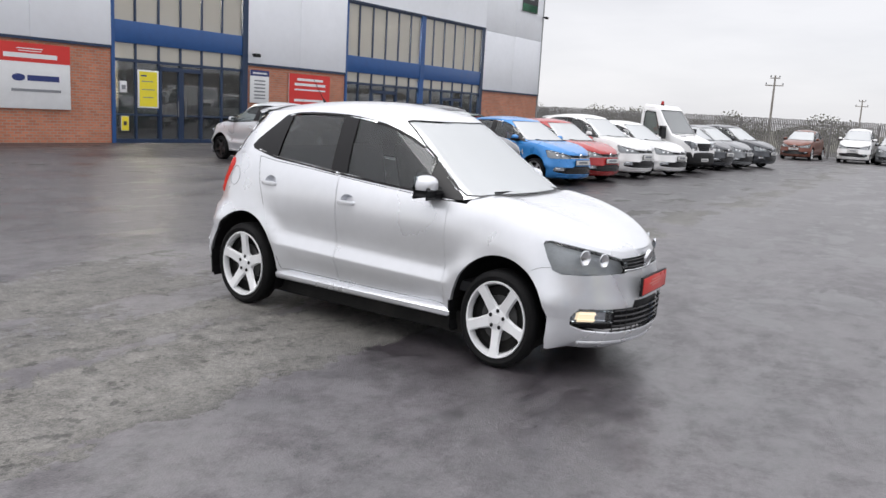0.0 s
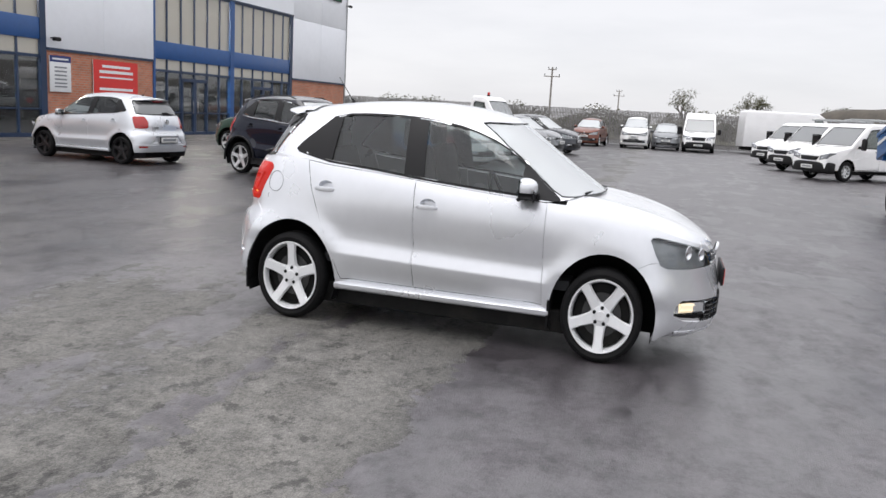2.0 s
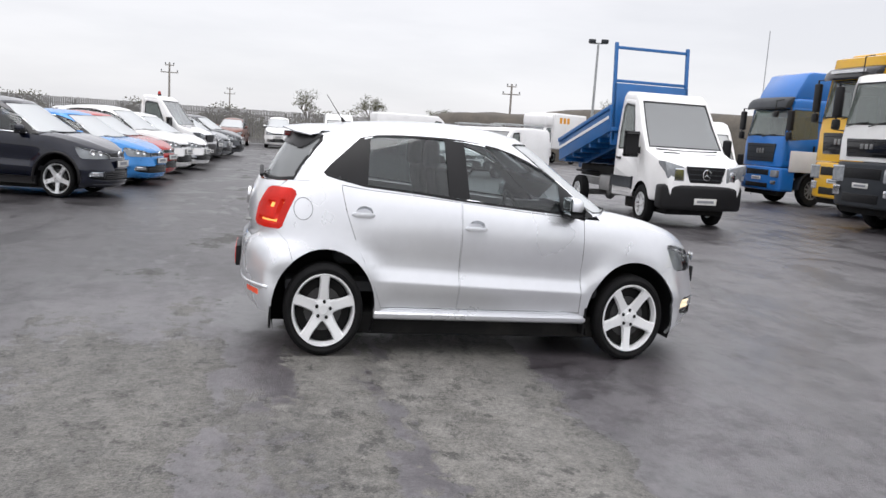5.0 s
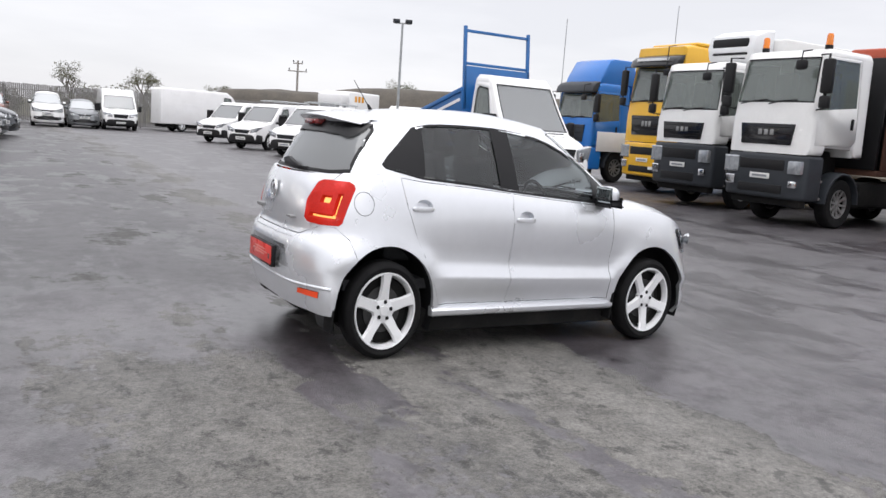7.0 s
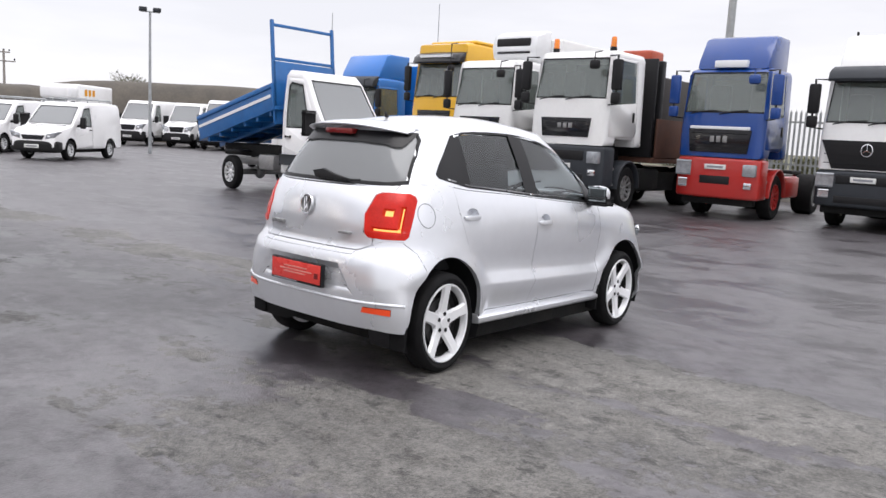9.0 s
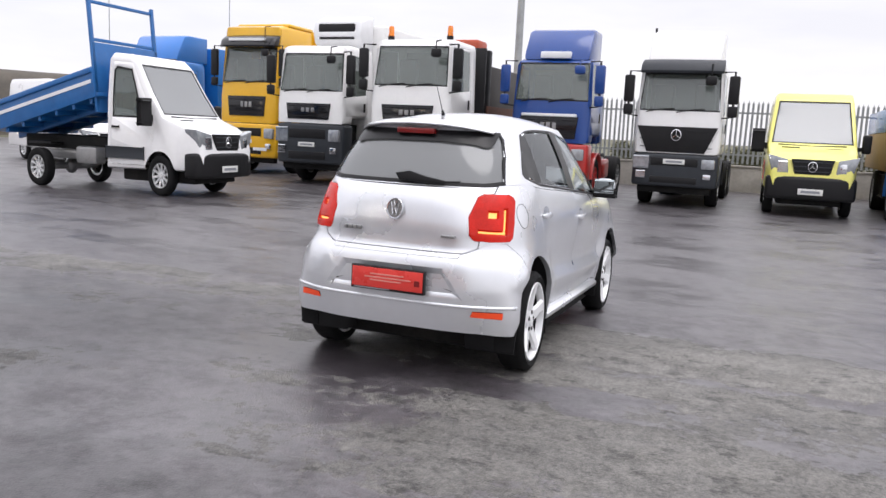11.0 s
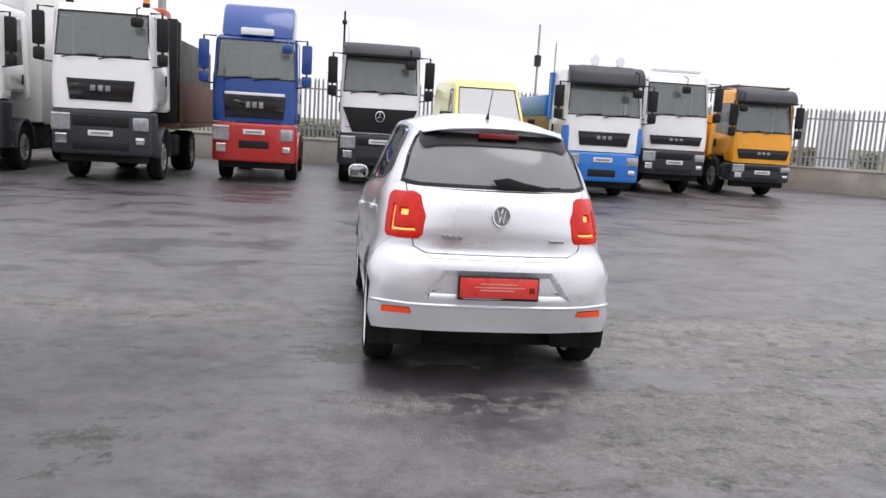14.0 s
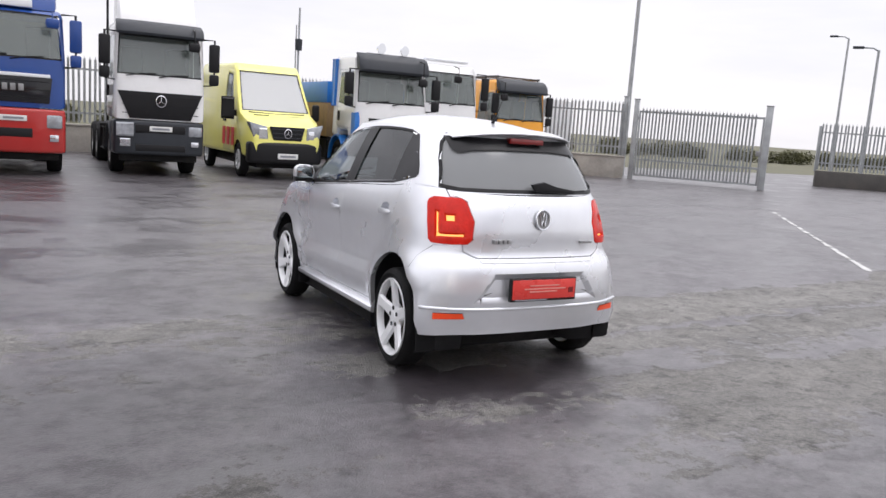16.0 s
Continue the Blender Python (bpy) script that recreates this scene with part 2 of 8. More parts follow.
def simple(name, col, rough=0.5, metal=0.0, var=0.12, scale=8.0, bump=0.0, bscale=60.0, coat=0.0, dirt=0.0):
    """A plain surface with two scales of variation in tone and gloss, and a fine relief."""
    m, n, l, b = mat(name)
    tc = n.new("ShaderNodeTexCoord")
    n1 = n.new("ShaderNodeTexNoise"); n1.inputs["Scale"].default_value = scale; n1.inputs["Detail"].default_value = 5
    n2 = n.new("ShaderNodeTexNoise"); n2.inputs["Scale"].default_value = scale * 7; n2.inputs["Detail"].default_value = 3
    l.new(tc.outputs["Object"], n1.inputs["Vector"]); l.new(tc.outputs["Object"], n2.inputs["Vector"])
    add = n.new("ShaderNodeMath"); add.operation = "MULTIPLY_ADD"; add.inputs[1].default_value = 0.4
    l.new(n2.outputs["Fac"], add.inputs[0]); l.new(n1.outputs["Fac"], add.inputs[2])
    mr = n.new("ShaderNodeMapRange"); mr.inputs[1].default_value, mr.inputs[2].default_value = 0.4, 1.0
    mr.inputs[3].default_value, mr.inputs[4].default_value = 1 - var, 1 + var
    l.new(add.outputs[0], mr.inputs[0])
    vm = n.new("ShaderNodeVectorMath"); vm.operation = "SCALE"; vm.inputs[0].default_value = col[:3]
    l.new(mr.outputs[0], vm.inputs[3])
    col_out = vm.outputs["Vector"]
    if dirt:
        n3 = n.new("ShaderNodeTexNoise"); n3.inputs["Scale"].default_value = scale * 0.5; n3.inputs["Detail"].default_value = 8; n3.inputs["Roughness"].default_value = 0.7
        l.new(tc.outputs["Object"], n3.inputs["Vector"])
        r3 = n.new("ShaderNodeMapRange"); r3.inputs[1].default_value, r3.inputs[2].default_value = 0.52, 0.75; r3.inputs[4].default_value = dirt
        l.new(n3.outputs["Fac"], r3.inputs[0])
        mx = n.new("ShaderNodeMix"); mx.data_type = "RGBA"; mx.inputs[7].default_value = (0.09, 0.08, 0.065, 1)
        l.new(r3.outputs[0], mx.inputs[0]); l.new(col_out, mx.inputs[6])
        col_out = mx.outputs[2]
    l.new(col_out, b.inputs["Base Color"])
    rr = n.new("ShaderNodeMapRange"); rr.inputs[1].default_value, rr.inputs[2].default_value = 0.3, 0.8
    rr.inputs[3].default_value, rr.inputs[4].default_value = max(0.02, rough * 0.8), min(1, rough * 1.2)
    l.new(n1.outputs["Fac"], rr.inputs[0]); l.new(rr.outputs[0], b.inputs["Roughness"])
    b.inputs["Metallic"].default_value = metal
    b.inputs["Coat Weight"].default_value = coat
    b.inputs["Coat Roughness"].default_value = 0.06
    if bump:
        nb = n.new("ShaderNodeTexNoise"); nb.inputs["Scale"].default_value = bscale; nb.inputs["Detail"].default_value = 4
        l.new(tc.outputs["Object"], nb.inputs["Vector"])
        bp = n.new("ShaderNodeBump"); bp.inputs["Strength"].default_value = bump; bp.inputs["Distance"].default_value = 0.01
        l.new(nb.outputs["Fac"], bp.inputs["Height"]); l.new(bp.outputs["Normal"], b.inputs["Normal"])
    return m


def paint(name, col, metal=0.0, rough=0.32, wet=0.35, dirt=0.08):
    """Car paint under a clear coat with rain drops standing on it."""
    m = simple(name, col, rough, metal, var=0.05, scale=2.0, coat=0.8, dirt=dirt)
    n, l = m.node_tree.nodes, m.node_tree.links
    b = n["Principled BSDF"]
    b.inputs["Specular IOR Level"].default_value = 0.2
    tc = n.new("ShaderNodeTexCoord")
    vo = n.new("ShaderNodeTexVoronoi"); vo.inputs["Scale"].default_value = 90; vo.inputs["Randomness"].default_value = 1.0
    l.new(tc.outputs["Object"], vo.inputs["Vector"])
    dr = n.new("ShaderNodeMapRange"); dr.inputs[1].default_value, dr.inputs[2].default_value = 0.12, 0.36; dr.inputs[3].default_value, dr.inputs[4].default_value = 1.0, 0.0
    l.new(vo.outputs["Distance"], dr.inputs[0])
    bp = n.new("ShaderNodeBump"); bp.inputs["Strength"].default_value = wet; bp.inputs["Distance"].default_value = 0.0012
    l.new(dr.outputs[0], bp.inputs["Height"])
    l.new(bp.outputs["Normal"], b.inputs["Coat Normal"])
    return m


def glass(name, tint=(0.25, 0.28, 0.28), rough=0.02, clear=0.55, ior=1.6, film=0.0, sheen_tone=(0.80, 0.83, 0.84)):
    """A thin tinted pane: part see-through, part mirror by the angle."""
    m, n, l, b = mat(name)
    n.remove(b)
    out = n["Material Output"]
    tr = n.new("ShaderNodeBsdfTransparent"); tr.inputs["Color"].default_value = (*[c * clear / 0.55 for c in tint], 1)
    gl = n.new("ShaderNodeBsdfGlossy"); gl.inputs["Roughness"].default_value = rough; gl.inputs["Color"].default_value = (0.95, 0.97, 0.98, 1)
    fr = n.new("ShaderNodeFresnel"); fr.inputs["IOR"].default_value = ior
    tc = n.new("ShaderNodeTexCoord")
    nz = n.new("ShaderNodeTexNoise"); nz.inputs["Scale"].default_value = 120; nz.inputs["Detail"].default_value = 2
    bp = n.new("ShaderNodeBump"); bp.inputs["Strength"].default_value = 0.03; bp.inputs["Distance"].default_value = 0.002
    l.new(tc.outputs["Object"], nz.inputs["Vector"]); l.new(nz.outputs["Fac"], bp.inputs["Height"]); 
    if name in ("windscreen_glass", "tinted_side_glass", "privacy_glass"):
        l.new(bp.outputs["Normal"], gl.inputs["Normal"])
    mx = n.new("ShaderNodeMixShader")
    see = tr.outputs[0]
    if film:
        # pale diffuse share: rain scattering light, plus sky reflection painted into the pane
        df = n.new("ShaderNodeBsdfDiffuse"); df.inputs["Color"].default_value = (*sheen_tone, 1)
        m3 = n.new("ShaderNodeMixShader"); m3.inputs[0].default_value = film
        l.new(see, m3.inputs[1]); l.new(df.outputs[0], m3.inputs[2])
        see = m3.outputs[0]
    l.new(fr.outputs[0], mx.inputs[0]); l.new(see, mx.inputs[1]); l.new(gl.outputs[0], mx.inputs[2]); l.new(mx.outputs[0], out.inputs["Surface"])
    return m


def glow(name, col, strength, base=None):
    m, n, l, b = mat(name)
    b.inputs["Base Color"].default_value = (*(base or col), 1)
    b.inputs["Emission Color"].default_value = (*col, 1)
    b.inputs["Emission Strength"].default_value = strength
    b.inputs["Roughness"].default_value = 0.15
    return m


SILVER = paint("silver_paint", (0.75, 0.765, 0.795), 0.62, 0.31)
ASTRA = paint("pale_silver_paint", (0.70, 0.72, 0.75), 0.40, 0.32)
BLACKP = paint("dark_blue_black_paint", (0.006, 0.008, 0.018), 0.0, 0.10, wet=0.15, dirt=0.01)
BLUEP = paint("bright_blue_paint", (0.035, 0.22, 0.56), 0.2, 0.3)
REDP = paint("red_paint", (0.36, 0.02, 0.02), 0.1, 0.3)
MAROON = paint("brown_red_paint", (0.16, 0.05, 0.03), 0.1, 0.35)
WHITEP = paint("white_paint", (0.80, 0.80, 0.80), 0.0, 0.34)
GREYP = paint("dark_grey_paint", (0.05, 0.054, 0.062), 0.2, 0.3, dirt=0.03)
GREYM = paint("mid_grey_paint", (0.20, 0.21, 0.22), 0.4, 0.32)
GREENP = paint("dark_green_paint", (0.02, 0.05, 0.035), 0.1, 0.35)
TRUCKWHITE = paint("truck_white_paint", (0.76, 0.76, 0.75), 0.0, 0.38, dirt=0.22)
TRUCKBLUE = paint("truck_blue_paint", (0.008, 0.050, 0.23), 0.0, 0.34, dirt=0.15)
SKYBLUE = paint("light_blue_paint", (0.012, 0.15, 0.50), 0.0, 0.38, dirt=0.18)
TRUCKRED = paint("truck_red_paint", (0.40, 0.022, 0.018), 0.0, 0.38, dirt=0.2)
TRUCKYELLOW = paint("truck_yellow_paint", (0.72, 0.40, 0.015), 0.0, 0.36, dirt=0.15)
ORANGE = paint("orange_paint", (0.78, 0.33, 0.012), 0.0, 0.38, dirt=0.2)
PALEYELLOW = paint("pale_yellow_paint", (0.76, 0.72, 0.18), 0.0, 0.38, dirt=0.1)
TIPBLUE = simple("tipper_blue_paint", (0.008, 0.11, 0.33), 0.42, 0.0, 0.2, 3.0, 0.15, 30, 0.2, 0.25)
GREYPLASTIC = simple("grey_plastic", (0.026, 0.030, 0.036), 0.5, 0, 0.15, 6, 0.15, 120)
BLACKPLASTIC = simple("black_plastic", (0.009, 0.009, 0.010), 0.5, 0, 0.2, 6, 0.15, 120)
GLOSSBLACK = simple("gloss_black_plastic", (0.010, 0.010, 0.012), 0.12, 0, 0.2, 6)
RUBBER = simple("tyre_rubber", (0.007, 0.007, 0.0075), 0.8, 0, 0.3, 12, 0.4, 90)
ALLOY = simple("silver_alloy", (0.66, 0.67, 0.68), 0.3, 0.5, 0.08, 8)
BRIGHTALLOY = simple("bright_alloy", (0.82, 0.83, 0.84), 0.38, 0.25, 0.06, 8)
DARKALLOY = simple("black_wheel", (0.02, 0.02, 0.022), 0.35, 0.3, 0.15, 8)
STEEL = simple("grey_steel", (0.30, 0.30, 0.30), 0.45, 0.7, 0.25, 5, 0.2, 60, 0, 0.3)
DARKSTEEL = simple("dark_steel", (0.07, 0.07, 0.07), 0.5, 0.6, 0.3, 6)
GALV = simple("galvanised_steel", (0.34, 0.355, 0.36), 0.5, 0.3, 0.25, 3.0, 0.15, 40, 0, 0.15)
MIRROR = simple("mirror_glass", (0.42, 0.46, 0.47), 0.04, 1.0, 0.04, 6)
CHROME = simple("chrome", (0.75, 0.76, 0.78), 0.1, 1.0, 0.06, 6)
CHASSIS = simple("chassis_black", (0.012, 0.012, 0.012), 0.75, 0.0, 0.4, 4, 0.3, 40, 0, 0.2)
FABRIC = simple("dark_seat_fabric", (0.03, 0.031, 0.034), 0.9, 0, 0.25, 14, 0.3, 200)
PALEFABRIC = simple("grey_trim_fabric", (0.16, 0.16, 0.165), 0.9, 0, 0.05, 2)
SIDEGLASS = glass("tinted_side_glass", (0.56, 0.62, 0.62), 0.02, 0.55, 1.65)
# much of this film's paleness stands for bright sky mirrored in the windscreen
FRONTGLASS = glass("windscreen_glass", (0.42, 0.45, 0.46), 0.12, 0.55, 2.4, 0.52)
REARGLASS = glass("privacy_glass", (0.06, 0.075, 0.075), 0.10, 0.55, 1.6, 0.20)
DOORGLASS = glass("dark_door_glass", (0.09, 0.11, 0.11), 0.03, 0.55, 1.5, 0.02)
LENS = glass("clear_lens", (0.85, 0.87, 0.88), 0.03, 0.6)
POSTBLACK = simple("satin_black_trim", (0.006, 0.006, 0.007), 0.35, 0, 0.2, 6)
HEADLAMP = simple("headlamp_glass", (0.34, 0.36, 0.38), 0.10, 0.45, 0.30, 14, 0.3, 45, 0.9)
LAMPGREY = simple("lamp_housing", (0.40, 0.41, 0.42), 0.35, 0.4, 0.2, 10)
CABGLASS = glass("cab_glass", (0.34, 0.42, 0.38), 0.03, 0.55, 1.75, 0.19, (0.56, 0.64, 0.59))
# film share raised to paint the white sky reflected in van windscreens
VANGLASS = glass("wet_sheen_van_windscreen", (0.40, 0.44, 0.44), 0.05, 0.55, 1.8, 0.23)
REDLENS = simple("red_lens", (0.36, 0.010, 0.008), 0.12, 0, 0.12, 20, 0, 60, 0.6)
DARKRED = simple("dark_red_lens", (0.18, 0.008, 0.008), 0.15, 0, 0.12, 20, 0, 60, 0.5)
LIT = glow("lit_tail_lamp", (1.0, 0.48, 0.13), 0.95, (0.6, 0.2, 0.05))
LITRED = simple("lit_red_lens", (0.36, 0.007, 0.005), 0.2, 0, 0.35, 10, 0.3, 60, 0.06)
LITRED.node_tree.nodes["Principled BSDF"].inputs["Specular IOR Level"].default_value = 0.25
LITRED.node_tree.nodes["Principled BSDF"].inputs["Emission Color"].default_value = (1.0, 0.045, 0.012, 1)
LITRED.node_tree.nodes["Principled BSDF"].inputs["Emission Strength"].default_value = 0.13
# slight emission stands for light caught by the bumper reflectors, which are no lamps
LITORANGE = glow("lit_reflector", (1.0, 0.08, 0.015), 0.12, (0.62, 0.06, 0.015))
FOGLIT = glow("lit_fog_lamp", (1.0, 0.80, 0.52), 0.5, (0.6, 0.55, 0.45))
AMBER = simple("amber_lens", (0.75, 0.20, 0.01), 0.15, 0, 0.1, 20, 0, 60, 0.5)
SIGNRED = simple("red_sign", (0.62, 0.03, 0.025), 0.4, 0, 0.06, 3)
PLATERED = simple("red_plate", (0.66, 0.05, 0.04), 0.3, 0, 0.08, 8)
PALEPRINT = simple("pale_red_print", (0.66, 0.26, 0.22), 0.4, 0, 0.1, 8)
PLATEWHITE = simple("white_number_plate", (0.66, 0.66, 0.64), 0.35, 0, 0.06, 8)
SIGNWHITE = simple("white_sign", (0.74, 0.75, 0.76), 0.4, 0, 0.05, 3)
SIGNYELLOW = simple("yellow_sign", (0.80, 0.68, 0.03), 0.4, 0, 0.06, 3)
SIGNBLUE = simple("dark_blue_sign", (0.02, 0.035, 0.16), 0.4, 0, 0.06, 3)
INK = simple("dark_print", (0.03, 0.03, 0.035), 0.6, 0, 0.1, 8)
GREYINK = simple("grey_print", (0.22, 0.23, 0.25), 0.6, 0, 0.1, 8)
TIMBER = simple("weathered_timber", (0.30, 0.20, 0.10), 0.75, 0, 0.3, 4, 0.3, 40, 0, 0.2)
RUST = simple("rusty_steel", (0.10, 0.045, 0.03), 0.8, 0.2, 0.4, 4, 0.4, 40, 0, 0.3)

for dull, level in ((RUBBER, 0.2), (BLACKPLASTIC, 0.28), (CHASSIS, 0.15), (GREYPLASTIC, 0.35), (POSTBLACK, 0.3)):
    dull.node_tree.nodes["Principled BSDF"].inputs["Specular IOR Level"].default_value = level


def wet_asphalt():
    m, n, l, b = mat("wet_asphalt")
    tc = n.new("ShaderNodeTexCoord")
    P = tc.outputs["Object"]

    def noise_at(scale, detail=5, rough=0.6, vec=P, sc=None, dist=0.0):
        t = n.new("ShaderNodeTexNoise")
        t.inputs["Scale"].default_value, t.inputs["Detail"].default_value, t.inputs["Roughness"].default_value, t.inputs["Distortion"].default_value = scale, detail, rough, dist
        if sc:
            mp = n.new("ShaderNodeMapping"); mp.inputs["Scale"].default_value = sc; mp.inputs["Rotation"].default_value = (0, 0, radians(-3))
            l.new(vec, mp.inputs["Vector"]); vec = mp.outputs["Vector"]
        l.new(vec, t.inputs["Vector"])
        return t.outputs["Fac"]

    def rng(src, a, b_, c, d):
        r = n.new("ShaderNodeMapRange")
        for i, q in enumerate((a, b_, c, d)):
            r.inputs[i + 1].default_value = q
        r.interpolation_type = "SMOOTHSTEP"
        l.new(src, r.inputs[0])
        return r.outputs[0]

    def op(kind, a, b_):
        q = n.new("ShaderNodeMath"); q.operation = kind
        for i, s in enumerate((a, b_)):
            if isinstance(s, (int, float)):
                q.inputs[i].default_value = s
            else:
                l.new(s, q.inputs[i])
        return q.outputs[0]

    # the yard was laid in lanes along y: each has drained or kept its water in its own way
    fine = noise_at(38, 4, 0.75)
    speck = noise_at(140, 2, 0.6)
    crumb = noise_at(9, 6, 0.75)
    edge = noise_at(2.4, 9, 0.72, sc=(1.3, 0.8, 1))
    broad = noise_at(0.16, 4, 0.5)
    streak = noise_at(0.9, 8, 0.66, sc=(1.5, 0.32, 1), dist=0.3)
    blot = noise_at(0.75, 7, 0.62)
    grit = n.new("ShaderNodeTexVoronoi"); grit.inputs["Scale"].default_value = 80; l.new(P, grit.inputs["Vector"])
    sep = n.new("ShaderNodeSeparateXYZ"); l.new(P, sep.inputs[0])
    ragged = op("ADD", op("MULTIPLY", op("SUBTRACT", edge, 0.5), 1.05), op("MULTIPLY", op("SUBTRACT", crumb, 0.5), 0.42))
    wander = op("MULTIPLY", op("SUBTRACT", broad, 0.5), rng(op("ABSOLUTE", sep.outputs[1], 0.0), 3.2, 9.0, 1.1, 5.0))
    across = op("ADD", sep.outputs[0], op("ADD", ragged, wander))
    # how far each lane has dried, across the yard: x in metres, share
    lanes = n.new("ShaderNodeValToRGB")
    lanes.color_ramp.interpolation = "LINEAR"
    stops = ((-11.5, 0.60), (-9.8, 0.50), (-9.2, 0.3), (-8.2, 0.32), (-6.6, 0.46), (-5.2, 0.44), (-4.75, 0.16), (-4.0, 0.26), (-3.3, 0.48), (-2.2, 0.70), (-1.95, 0.62), (-1.86, 0.20), (-1.42, 0.22), (-1.34, 0.72), (-0.86, 0.72), (-0.80, 0.34), (-0.66, 0.36), (-0.60, 0.86), (0.38, 0.84), (0.50, 0.06), (2.6, 0.0), (5.0, 0.10), (7.0, 0.0), (9.0, 0.12), (11.5, 0.05))
    while len(lanes.color_ramp.elements) < len(stops):
        lanes.color_ramp.elements.new(0.5)
    for e, (x, q) in zip(lanes.color_ramp.elements, stops):
        e.position, e.color = (x + 11.5) / 23.0, (q, q, q, 1)
    l.new(op("DIVIDE", op("ADD", across, 11.5), 23.0), lanes.inputs[0])
    dried = op("ADD", lanes.outputs["Color"], op("ADD", op("MULTIPLY", op("SUBTRACT", streak, 0.5), 0.9), op("MULTIPLY", op("SUBTRACT", blot, 0.5), 1.3)))
    # beside the parked car the lanes dried in broad patches; far off the water film closes again
    here = n.new("ShaderNodeVectorMath"); here.operation = "MULTIPLY_ADD"; here.inputs[1].default_value = (0.34, 0.42, 0); here.inputs[2].default_value = (0.30, 1.05, 0)
    off = n.new("ShaderNodeVectorMath"); off.operation = "LENGTH"
    l.new(P, here.inputs[0]); l.new(here.outputs["Vector"], off.inputs[0])
    dried = op("ADD", dried, rng(off.outputs["Value"], 0.4, 1.3, 0.10, -0.04))
    dried = op("ADD", dried, rng(sep.outputs[1], -1.5, 1.2, 0.04, -0.30))
    dry = rng(op("ADD", dried, op("MULTIPLY", op("SUBTRACT", crumb, 0.5), 0.6)), 0.40, 0.52, 0.0, 1.0)
    film = op("ADD", op("MULTIPLY", streak, 0.4), op("MULTIPLY", noise_at(0.85, 9, 0.70, sc=(1.1, 0.85, 1), dist=0.4), 0.6))
    pool = op("MULTIPLY", rng(film, 0.50, 0.56, 0.0, 1.0), rng(dried, 0.55, 0.25, 0.0, 1.0))
    tone = op("ADD", op("ADD", rng(fine, 0.3, 0.72, 0.62, 1.32), rng(broad, 0.3, 0.7, -0.10, 0.10)), op("ADD", rng(speck, 0.35, 0.7, -0.26, 0.28), op("ADD", rng(crumb, 0.32, 0.68, -0.22, 0.20), rng(edge, 0.3, 0.7, -0.18, 0.16))))
    # small dark pits and damp flecks in the drier parts
    damp = rng(noise_at(5.5, 10, 0.78, sc=(1.25, 0.8, 1)), 0.41, 0.46, 0.42, 1.0)
    tone = op("MULTIPLY", op("MULTIPLY", tone, damp), rng(lanes.outputs["Color"], 0.45, 0.85, 0.88, 1.18))
    base = n.new("ShaderNodeMix"); base.data_type = "RGBA"
    base.inputs[6].default_value = (0.047, 0.040, 0.046, 1)
    base.inputs[7].default_value = (0.108, 0.104, 0.096, 1)
    l.new(dry, base.inputs[0])
    tone = op("MULTIPLY", tone, rng(film, 0.42, 0.60, 1.12, 0.80))
    # two zones behind the car, one along +y, are darker and less glossy
    dark_zone = op("MAXIMUM", op("MULTIPLY", rng(sep.outputs[1], 0.2, 2.6, 0.0, 1.0), rng(sep.outputs[0], 0.4, -1.6, 0.0, 1.0)), op("MULTIPLY", rng(sep.outputs[1], -1.7, 0.3, 0.0, 1.0), rng(across, -3.0, -4.1, 0.0, 1.0)))
    tone = op("MULTIPLY", tone, op("SUBTRACT", 1.0, op("MULTIPLY", dark_zone, 0.45)))
    # bare stones stand out of the water film, pits hold it
    mottle = op("ADD", op("MULTIPLY", noise_at(4.2, 9, 0.78, sc=(1.1, 0.85, 1)), 0.62), op("MULTIPLY", blot, 0.38))
    l.new(op("MULTIPLY", rng(mottle, 0.40, 0.56, 0.27, 0.57), op("SUBTRACT", 1.0, op("MULTIPLY", dark_zone, 0.42))), b.inputs["Specular IOR Level"])
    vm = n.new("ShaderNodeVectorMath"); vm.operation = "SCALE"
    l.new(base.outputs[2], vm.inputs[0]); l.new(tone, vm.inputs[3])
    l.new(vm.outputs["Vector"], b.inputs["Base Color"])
    rough = op("SUBTRACT", rng(dry, 0, 1, 0.44, 0.60), op("MULTIPLY", pool, 0.13))
    l.new(rough, b.inputs["Roughness"])
    l.new(rng(dry, 0, 1, 2.3, 1.6), b.inputs["IOR"])
    h = op("ADD", op("ADD", op("MULTIPLY", grit.outputs["Distance"], 1.0), op("MULTIPLY", fine, 0.9)), op("MULTIPLY", crumb, 1.6))
    bp = n.new("ShaderNodeBump"); bp.inputs["Distance"].default_value = 0.0035
    l.new(h, bp.inputs["Height"])
    l.new(op("SUBTRACT", rng(dry, 0, 1, 0.42, 1.0), op("MULTIPLY", pool, 0.2)), bp.inputs["Strength"])
    l.new(bp.outputs["Normal"], b.inputs["Normal"])
    return m


ASPHALT = wet_asphalt()

# ---- ground ----
def ease(a, b, x):
    t = min(1, max(0, (x - a) / (b - a)))
    return t * t * (3 - 2 * t)


def ground_z(x, y):
    r = math.hypot(x, y)
    return (-0.035 - 0.0142 * x) * (1 - ease(2.8, 7.5, r))


GRASS = simple("rough_grass", (0.10, 0.098, 0.058), 0.95, 0, 0.45, 0.35, 0.6, 6, 0, 0.3)


